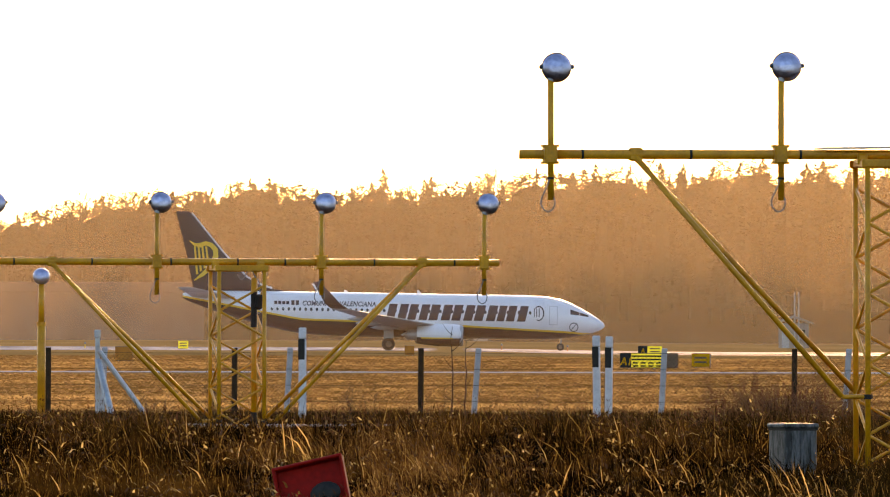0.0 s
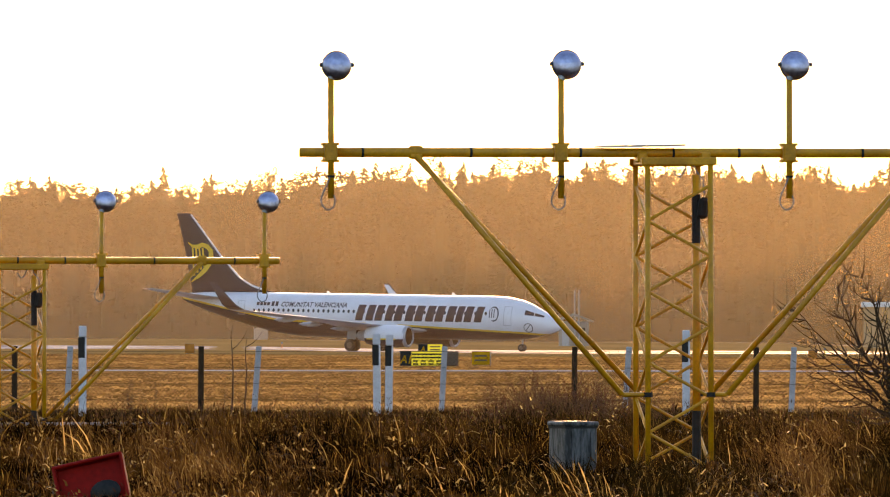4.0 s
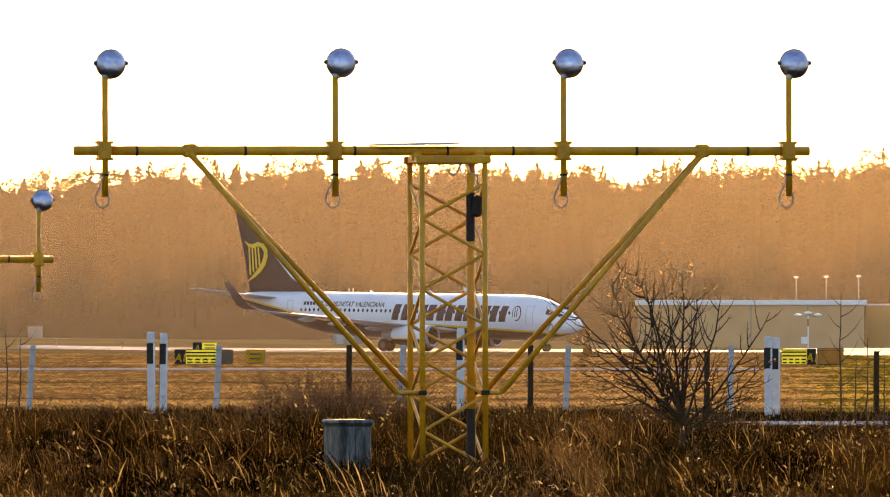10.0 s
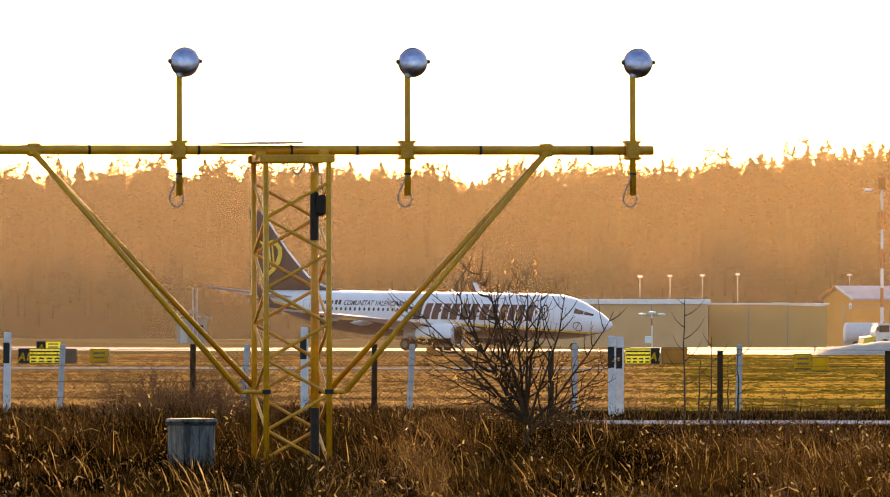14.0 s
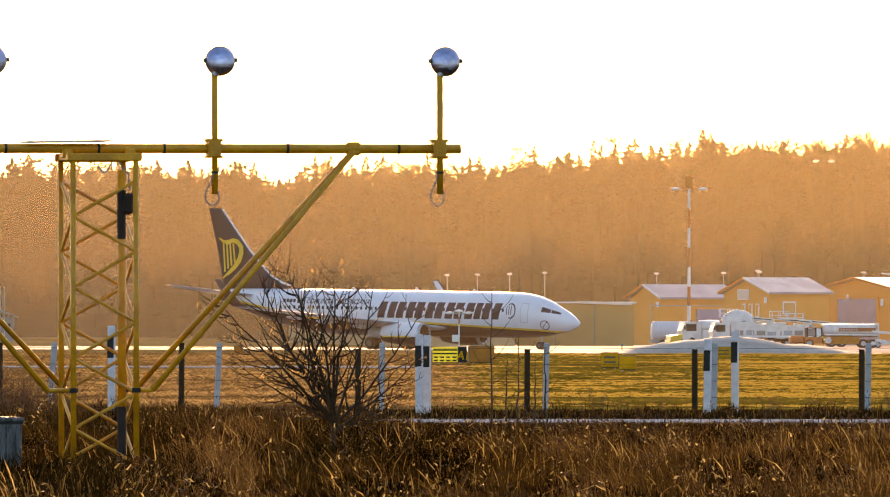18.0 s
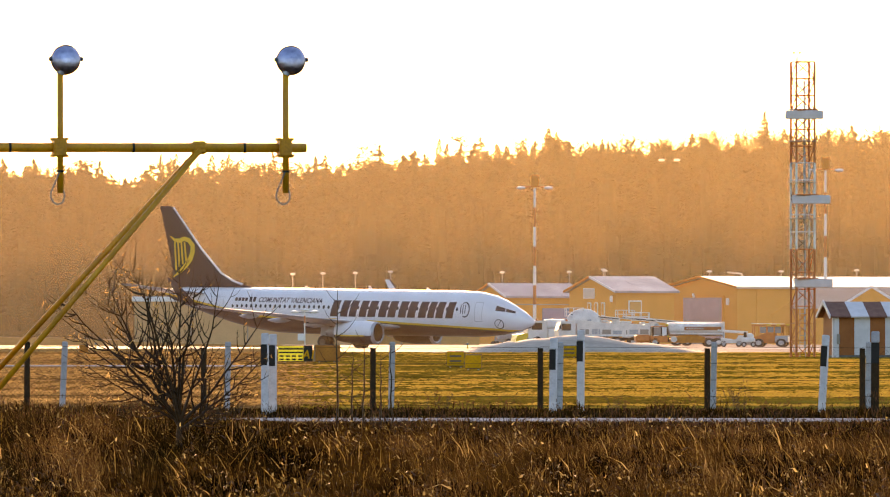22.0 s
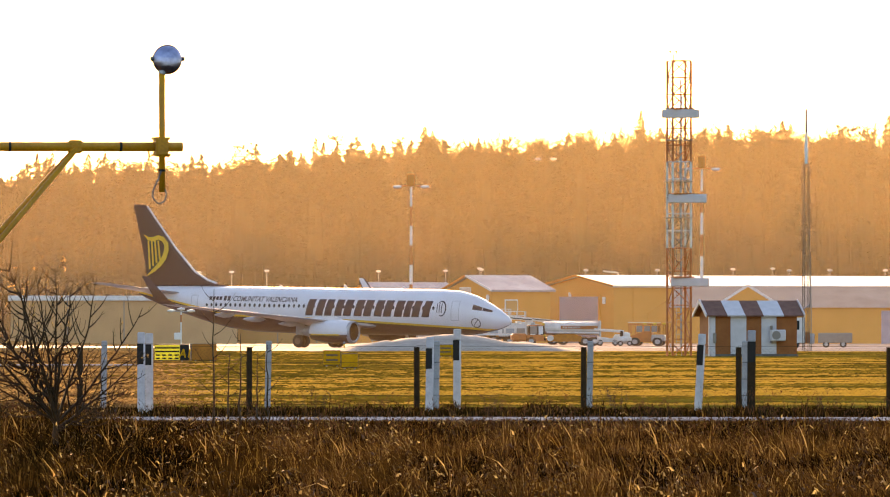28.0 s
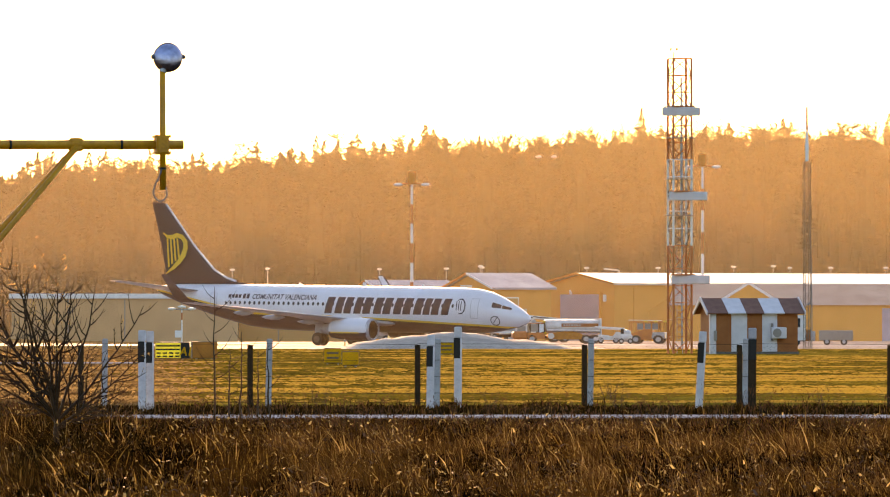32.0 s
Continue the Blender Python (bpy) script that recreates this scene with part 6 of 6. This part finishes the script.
def meadow():
    rng = np.random.default_rng(11)
    # tufts, then the blades round each
    nt = 24000
    ut, dt = rng.uniform(-1620, 2060, nt), 50 + 71.5 * rng.random(nt) ** 1.0
    per = 11
    u, d = np.repeat(ut, per), np.repeat(dt, per)
    n = len(u)
    p = polar(u, d)
    p[:, :2] += rng.normal(0, 0.06, (n, 2))
    patch = np.array([noise.noise((x * 0.7, y * 0.12, 2.0)) + 0.5 * noise.noise((x * 2.6, y * 0.5, 7.0)) for x, y in zip(p[::per, 0], p[::per, 1])])
    patch = np.repeat(patch, per)
    h = sward(u, d) * (0.85 + 0.55 * patch) * rng.uniform(0.45, 1.15, n)
    tuft_lean = np.repeat(rng.normal((-0.10, 0.0), 0.2, (nt, 2)), per, 0)
    lean = tuft_lean + rng.normal(0, 1, (n, 2)) * np.where(rng.random(n) < 0.45, 0.55, 0.2)[:, None]
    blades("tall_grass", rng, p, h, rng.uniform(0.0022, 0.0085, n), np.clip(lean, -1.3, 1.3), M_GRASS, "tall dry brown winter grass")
    # rank dark weeds that stand among the grass west of the bush
    n = 42000
    u, d = 620 - 2240 * rng.random(n), 86 + 35 * rng.random(n)
    thick = np.array([noise.noise((a * 0.008, b * 0.08, 12.0)) for a, b in zip(u, d)])
    keep = (thick + rng.normal(0, 0.2, n) > -0.05) & (np.abs(u + 1010) > 150)
    u, d = u[keep], d[keep]
    n = len(u)
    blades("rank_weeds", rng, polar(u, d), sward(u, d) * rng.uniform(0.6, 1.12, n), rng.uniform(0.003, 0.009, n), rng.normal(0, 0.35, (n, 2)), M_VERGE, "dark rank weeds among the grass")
    # pale stalks and small leaf shapes in loose drifts, glints put into their bright colour
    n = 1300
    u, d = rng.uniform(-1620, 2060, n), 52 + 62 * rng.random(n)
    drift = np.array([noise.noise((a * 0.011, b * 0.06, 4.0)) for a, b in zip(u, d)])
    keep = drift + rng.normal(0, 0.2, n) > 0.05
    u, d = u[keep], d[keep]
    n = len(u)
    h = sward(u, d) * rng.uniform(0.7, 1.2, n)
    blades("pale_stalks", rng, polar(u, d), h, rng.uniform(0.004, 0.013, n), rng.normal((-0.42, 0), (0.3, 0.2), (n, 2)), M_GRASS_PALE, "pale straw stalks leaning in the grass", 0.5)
    n = 52000
    k = 1
    u, d = rng.uniform(-1620, 2060, n), 52 + 66 * rng.random(n)
    drift = np.array([noise.noise((a * 0.013, b * 0.07, 6.0)) for a, b in zip(u, d)])
    keep = drift + rng.normal(0, 0.25, n) > 0.05
    u, d = u[keep], d[keep]
    n = len(u)
    z = sward(u, d) * rng.uniform(0.2, 0.95, n)
    p = polar(u, d)
    p[:, 2] = z
    p = np.repeat(p, k, 0) + rng.normal(0, 0.014, (n * k, 3))
    blades("curled_leaves", rng, p, 0.010 + 0.040 * rng.random(n * k) ** 2.0, rng.uniform(0.005, 0.018, n * k), rng.normal((-0.3, 0), 1.1, (n * k, 2)), M_LEAF, "small curled leaf shapes in the grass, a few coloured as glints")
    # golden leaning stalks before the metal box, and a clump of curled leaves at the foot of the mast
    n = 14
    u, d = rng.normal(-90, 26, n), rng.uniform(63, 71, n)
    blades("golden_stalks", rng, polar(u, d), rng.uniform(0.12, 0.36, n), rng.uniform(0.004, 0.010, n), rng.normal((-0.5, 0), 0.2, (n, 2)), M_GRASS_PALE, "golden stalks leaning before the metal box", 0.5)
    n = 120
    u, d = rng.normal(118, 26, n), rng.uniform(66, 72, n)
    p = polar(u, d)
    p[:, 2] = rng.uniform(0.04, 0.22, n)
    blades("leaf_clump", rng, p, rng.uniform(0.015, 0.07, n), rng.uniform(0.006, 0.018, n), rng.normal((0.3, 0), 1.0, (n, 2)), M_LEAF, "curled golden leaves at the foot of the mast")
    # growth round the foot of the mast and of the bush, its shade put in the dark colour
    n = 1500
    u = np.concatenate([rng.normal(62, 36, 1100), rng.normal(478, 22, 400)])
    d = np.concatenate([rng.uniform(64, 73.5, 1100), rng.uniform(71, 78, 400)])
    blades("foot_weeds", rng, polar(u, d), rng.uniform(0.06, 0.30, n), rng.uniform(0.004, 0.012, n), rng.normal(0, 0.45, (n, 2)), M_VERGE, "weeds at the foot of the mast, darkened as in shade")
    # tangled growth west of the mast and round the bush, coloured as dark as its shade
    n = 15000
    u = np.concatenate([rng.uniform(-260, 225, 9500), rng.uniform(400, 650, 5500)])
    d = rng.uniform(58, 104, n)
    blades("dark_tangle", rng, polar(u, d), sward(u, d) * rng.uniform(0.5, 0.98, n), rng.uniform(0.005, 0.014, n), rng.normal((-0.1, 0), 0.45, (n, 2)), M_VERGE, "tangled weeds between the grass, darkened as in shade")
    # drifts of fuzzy pale-brown grass
    n = 50000
    u = np.concatenate([rng.normal(312, 55, 9000), rng.normal(-800, 130, 13000), rng.uniform(860, 2060, 28000)])
    d = rng.uniform(62, 104, n)
    fuzz = np.array([noise.noise((a * 0.02, b * 0.11, 15.0)) for a, b in zip(u, d)])
    keep = fuzz + rng.normal(0, 0.2, n) > -0.05
    u, d = u[keep], d[keep]
    n = len(u)
    blades("fuzzy_grass", rng, polar(u, d), sward(u, d) * rng.uniform(0.55, 1.05, n), rng.uniform(0.002, 0.006, n), rng.normal((-0.3, 0), 0.4, (n, 2)), M_FUZZ, "drifts of fuzzy pale brown grass")
    # thin dark weed stalks with small seed heads, in groups by the road
    ng = 420
    ug, dg = rng.uniform(-1600, 2100, ng), rng.uniform(84, 121, ng)
    per = 7
    u, d = np.repeat(ug, per), np.repeat(dg, per)
    n = len(u)
    p = polar(u, d)
    p[:, :2] += rng.normal(0, 0.16, (n, 2))
    h = np.repeat(rng.uniform(0.22, 0.52, ng), per) * rng.uniform(0.5, 1.1, n)
    lean = rng.normal((-0.05, 0), 0.2, (n, 2))
    blades("weed_stalks", rng, p, h, rng.uniform(0.003, 0.006, n), lean, M_TWIG, "thin dark weed stalks by the road")
    heads = p + np.concatenate([lean * h[:, None] * 0.9, (h * 0.8)[:, None]], 1)
    heads = np.repeat(heads, 5, 0) + rng.normal(0, 0.022, (n * 5, 3))
    blades("seed_heads", rng, heads, rng.uniform(0.012, 0.05, n * 5), rng.uniform(0.003, 0.009, n * 5), rng.normal(0, 0.6, (n * 5, 2)), M_BRAMBLE, "brown seed heads on weed stalks")
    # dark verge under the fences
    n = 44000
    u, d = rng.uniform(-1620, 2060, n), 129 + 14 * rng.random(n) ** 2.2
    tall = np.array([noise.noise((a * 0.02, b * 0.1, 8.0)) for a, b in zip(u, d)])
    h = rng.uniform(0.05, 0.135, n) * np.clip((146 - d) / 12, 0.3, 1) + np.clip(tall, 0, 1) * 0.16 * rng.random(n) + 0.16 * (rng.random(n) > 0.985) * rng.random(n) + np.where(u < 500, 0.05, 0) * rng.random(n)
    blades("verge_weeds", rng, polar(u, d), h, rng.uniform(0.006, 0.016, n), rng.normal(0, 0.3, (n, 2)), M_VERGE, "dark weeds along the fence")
    # mown field beyond, in swaths across the line of sight
    n = 195000
    d = 150 + 540 * rng.random(n) ** 1.7
    u = rng.uniform(-1620, 2060, n)
    p = polar(u, d)
    # long uneven streaks across the field, none like the next
    row = 9000.0 / p[:, 1]
    sw = np.array([0.55 * noise.noise((x * 0.10, r * 0.9, 5.0)) + 0.5 * noise.noise((x * 0.035, r * 0.33, 9.0)) + 0.35 * noise.noise((x * 0.5, r * 1.9, 2.0)) for x, r in zip(p[:, 0], row)])
    green = u > 690 + 60 * rng.normal(0, 1, n)
    h = np.clip(0.022 + 0.03 * sw, 0.005, 0.06) * rng.uniform(0.6, 1.3, n) * np.where(green, 1.0, 1.5)
    h = np.where((u < 640) & (d > 312) & (d < 343), 0.004, h)
    straw = sw + rng.normal(0, 0.10, n) > 0.05 + np.where(green, 0.16 / (1 + np.exp((u - 1130) / 40)), 0)
    for sel, m, nm, lb in ((green & ~straw, M_TURF, "mown_turf", "dark green mown turf"), (green & straw, M_SWATH, "straw_swaths", "pale straw swaths on the turf"),
                           (~green & straw, M_STRAW, "straw_turf", "straw coloured rough turf"), (~green & ~straw, M_DULLTURF, "dull_turf", "dull brown rough turf")):
        q = int(sel.sum())
        blades(nm, rng, p[sel], h[sel], rng.uniform(0.08, 0.5, q) ** 1.3 * (1.0 if nm in ("mown_turf", "straw_swaths") else 0.5) * d[sel] / 190, rng.normal(0, 0.3, (q, 2)), m, lb)


M_FUZZ = mat("fuzzy_brown_grass", (0.04, 0.020, 0.006), (0.16, 0.082, 0.024), 0.8, 0, 1.8, 0, 7, spec=0.0, island=(0.66, 0.40, 0.12), power=12.0, through_light=0.35, space="Position")
M_DULLTURF = mat("dull_brown_turf", (0.18, 0.105, 0.034), (0.10, 0.06, 0.02), 0.7, 0, 0.09, 0, 1.2, span=(0.68, 0.92), island=(0.34, 0.21, 0.08), power=3.0, through_light=0.4, space="Position", spec=0.1)
# dark weeds, with the shade between their stems added into the near-black tones
M_VERGE = mat("shade_dark_weeds", (0.006, 0.0038, 0.001), (0.028, 0.016, 0.0035), 0.8, 0, 0.8, 0, 6, spec=0.0, island=(0.36, 0.20, 0.05), power=15.0, through_light=0.25, space="Position")
M_STRAW = mat("straw_turf", (0.44, 0.28, 0.10), (0.22, 0.14, 0.05), 0.7, 0, 0.09, 0, 1.2, span=(0.68, 0.92), island=(0.10, 0.06, 0.03), power=3.5, through_light=0.5, space="Position", spec=0.1, stretch=(0.06, 1, 1))
meadow()


def shrub(name, label, category, at, seed, height, stems, spread, material, depth=2, thick=0.012, trunk=0.0):
    """A bare shrub: stems that fork and thin out; the trunk and each limb is a part."""
    rng = random.Random(seed)
    s = thing(name, label, category, at=at)
    s["group"] = "bare shrubs"

    def grow(bm, p, direction, length, r, level):
        q, own = p, [p]
        n = 7 if level == 0 else 4
        for i in range(n):
            lift = 0.11 if level == 0 else 0.16
            direction = (direction + Vector((rng.gauss(0, 0.15), rng.gauss(0, 0.12), lift + rng.gauss(0, 0.05)))).normalized()
            nq = q + direction * length / n
            q = nq
            own.append(q)
            if level < depth and i > 0:
                for _ in range(2 if level == 0 else 1):
                    if rng.random() < (0.85 if level == 0 else 0.6):
                        side = Vector((rng.gauss(0, 1), rng.gauss(0, 0.7), rng.uniform(-0.1, 0.9))).normalized()
                        nd = (direction * 0.7 + side * 0.8).normalized()
                        left = 1 - 0.5 * i / n
                        grow(bm, q, nd, length * left * rng.uniform(0.3, 0.6), max(0.0018, r * 0.5), level + 1)
        sweep(bm, own, r, r * 0.4, 5 if level < 1 else 3)
    root = Vector((0, 0, -0.03))
    if trunk:
        bm = B()
        top = Vector((-0.03, 0, trunk))
        tube(bm, root, Vector((0.02, 0, trunk * 0.5)), thick * 1.9, thick * 1.7, 7, caps=False)
        tube(bm, Vector((0.02, 0, trunk * 0.5)), top, thick * 1.7, thick * 1.3, 7, caps=False)
        part("trunk", bm, material, s)
        root = top
    for k in range(stems):
        f = (k + 0.5) / stems * 2 - 1
        a = f * spread + rng.gauss(0, 0.08)
        d = Vector((math.sin(a), rng.gauss(0, 0.35), math.cos(a))).normalized()
        bm = B()
        base = root + Vector((f * 0.03, rng.gauss(0, 0.02), -rng.random() * 0.30 if trunk else 0))
        grow(bm, base, d, (height - (trunk or 0)) * rng.uniform(0.5, 0.98), thick * rng.uniform(0.7, 1.1), 0)
        part("limb", bm, material, s)
    return s


def bush(at, seed):
    """A bush of several long leaning stems from one foot, each with upturned side shoots and fine twigs."""
    rng = random.Random(seed)
    t = thing("bare_bush", "bare twiggy bush with long shoots and few golden glints", "bush", "bare shrubs", at)
    # small golden flakes, added to draw the glints on the shoots
    leaves = B()

    def line(p, a0, a1, y, length, n):
        pts, q = [p.copy()], p.copy()
        for i in range(n):
            a = a0 + (a1 - a0) * (i / (n - 1)) ** 0.7 + rng.gauss(0, 0.07)
            q = q + Vector((math.sin(a), y + rng.gauss(0, 0.08), math.cos(a))).normalized() * length / n
            pts.append(q.copy())
        return pts

    def shoots(bm, pts, a_mid, length, r, level):
        n = len(pts) - 1
        for i in range(max(1, n // 5), n):
            for _ in range(2 if level == 0 else 1):
                if rng.random() < (0.62 if level == 0 else 0.36):
                    d = pts[i + 1] - pts[i]
                    here = math.atan2(d.x, d.z)
                    sgn = rng.choice((-1, 1))
                    out = here + sgn * rng.uniform(0.5, 1.15)
                    ln = length * rng.uniform(0.16, 0.46) * (1.15 - 0.6 * i / n)
                    tw = line(pts[i], out, here * 0.75 + sgn * rng.uniform(0.1, 0.5), rng.gauss(0, 0.45), ln, 6 if level == 0 else 4)
                    rr = max(0.0027, r * (0.62 - 0.3 * i / n))
                    sweep(bm, tw, rr, 0.0016, 4 if level == 0 else 3)
                    if level < 1:
                        shoots(bm, tw, out, ln, rr, level + 1)
                    if rng.random() < (0.34 if tw[-1].x < 0.1 else 0.14):
                        for q in tw[2:]:
                            s = Vector((rng.gauss(0, 0.008), rng.gauss(0, 0.008), rng.gauss(0, 0.011)))
                            leaves.faces.new([leaves.verts.new(q + w) for w in (s, Vector((0.004, 0, 0)) - s * 0.3, Vector((0, 0.004, 0.012)) - s)])
    bm = sweep(B(), [Vector(p) for p in ((0.0, 0, -0.03), (0.012, 0, 0.12), (-0.006, 0, 0.25), (0.004, 0, 0.40))], 0.027, 0.018, 8)
    part("trunk", bm, M_TWIG, t)
    for z, a0, a1, length in ((0.38, -50, -40, 1.25), (0.36, -38, -22, 1.22), (0.40, -24, -8, 1.12), (0.39, -4, 2, 1.12), (0.37, 22, 14, 1.08), (0.34, 46, 30, 1.05),
                              (0.36, -62, -58, 0.9), (0.28, 62, 58, 0.6), (0.36, -14, -20, 1.22), (0.36, -46, -56, 1.05),
                              (0.33, -30, -34, 1.15), (0.41, 8, 12, 1.0), (0.30, 54, 44, 0.85), (0.42, -8, -12, 1.0)):
        bm = B()
        r = 0.014 * length * rng.uniform(0.7, 1.0)
        pts = line(Vector((rng.gauss(0, 0.006), rng.gauss(0, 0.006), z)), radians(a0), radians(a1), rng.gauss(0, 0.2), length, 14)
        sweep(bm, pts, r, 0.0024, 6)
        shoots(bm, pts, radians((a0 + a1) / 2), length, r, 0)
        part("limb", bm, M_TWIG, t)
    part("dead_leaves", leaves, M_GRASS_PALE, t, "small golden flakes that draw glints on the twigs")
    return t


bush(spot(478, 79), 4).scale = (0.95, 0.95, 0.97)


def sapling(u, d, h, twigs, seed, label):
    """A single thin stem with upturned side twigs."""
    rng = random.Random(seed)
    s = thing("sapling", label, "sapling", "saplings", spot(u, d))
    pts = [Vector((rng.gauss(0, 0.006), rng.gauss(0, 0.006), h * (k + 1) / 9)) for k in range(9)]
    part("stem", sweep(B(), [Vector((0, 0, -0.02))] + pts, 0.013, 0.003), M_TWIG, s)
    for k in range(twigs):
        z = 0.3 + 0.62 * k / max(1, twigs - 1)
        at = pts[min(8, int(z * 9))] * 1.0
        at.z = h * z
        sgn = 1 if k % 2 else -1
        p, tw = at, [at]
        d0 = Vector((sgn * rng.uniform(0.7, 1.0), rng.gauss(0, 0.4), rng.uniform(0.1, 0.4))).normalized()
        L = h * rng.uniform(0.12, 0.26)
        for i in range(4):
            d0 = (d0 + Vector((0, 0, 0.28))).normalized()
            q = p + d0 * L / 4
            tw.append(q)
            p = q
        part("twig", sweep(B(), tw, 0.0045, 0.0014, 4), M_TWIG, s)


sapling(755, 105, 1.36, 9, 8, "thin bare sapling with upturned side twigs")
sapling(782, 106, 0.80, 5, 18, "small bare sapling in the grass")
sapling(803, 104, 0.95, 5, 19, "small bare sapling in the grass")
sapling(832, 106, 0.78, 4, 21, "small bare sapling in the grass")
sapling(850, 104, 0.85, 4, 22, "small bare sapling in the grass")
sapling(-713, 118, 1.1, 5, 31, "thin bare stem by the fence")
sapling(-690, 117, 0.95, 4, 32, "thin bare stem by the fence")
for k, (u, d, h) in enumerate(((-195, 96, 0.6), (-150, 98, 0.66), (-105, 95, 0.68), (-60, 97, 0.64), (-25, 99, 0.55), (20, 96, 0.5), (-240, 98, 0.5), (-172, 101, 0.6), (-125, 102, 0.64), (-82, 100, 0.62))):
    shrub("bramble", "low red-brown tangle of bare twigs", "bramble", spot(u, d), 50 + k, h * 1.1, 22, 1.1, M_BRAMBLE, 2, 0.004)
for k, (u, d, h) in enumerate(((-1250, 112, 0.55), (-1150, 116, 0.5), (-880, 114, 0.55), (-760, 110, 0.5), (-560, 112, 0.45), (300, 112, 0.4), (380, 116, 0.42), (560, 115, 0.4), (1440, 132, 0.42), (1468, 133, 0.36), (1830, 132, 0.36), (1250, 132, 0.3), (935, 131, 0.34))):
    shrub("dry_weed", "dry branching weed stalks", "weed", spot(u, d), 80 + k, h, 5, 0.7, M_TWIG, 2, 0.003)


def motions():
    """The airliner turns off the runway and rolls to a stop; its wheels turn with the way it makes."""
    track = ((0, -826, 3), (1, -728, -1.5), (2, -636, -10), (3, -555.5, -18), (5.5, -358, -32.8), (6, -318, -34.6), (9, -89, -37), (13, 227, -35),
             (14.5, 338, -34.6), (16.5, 481, -34.5), (19, 635, -34.4), (21, 729, -34.5), (23, 800.4, -34.6), (25.5, 878, -34.6), (27.5, 929, -34.7), (28.5, 951, -34.7), (29.5, 966, -34.8), (30.5, 972, -34.8), (32, 973, -34.8))
    rows, way = [], [(0.0, 0.0)]
    last = None
    for t, u, th in track:
        d = 1031 - (u + 318) * 0.0287 if u > -318 else 1031 + (-318 - u) * 0.006
        p = spot(u, d, 0.012)
        rows.append((t, Matrix.Translation(p) @ pose(0, 0, 0, 0, 0, th)))
        if last:
            way.append((t, way[-1][1] + (p - last).length))
        last = p
    walk(jet, rows)
    ts, ss = [w[0] for w in way], [w[1] for w in way]
    for wl, x, y, r in jet_wheels:
        spin = []
        for k in range(0, 321):
            t = k / 10
            s = float(np.interp(t, ts, ss))
            spin.append((t, pose(x, y, r, 0, math.degrees(s / r), 0)))
        walk(wl, spin)


motions()
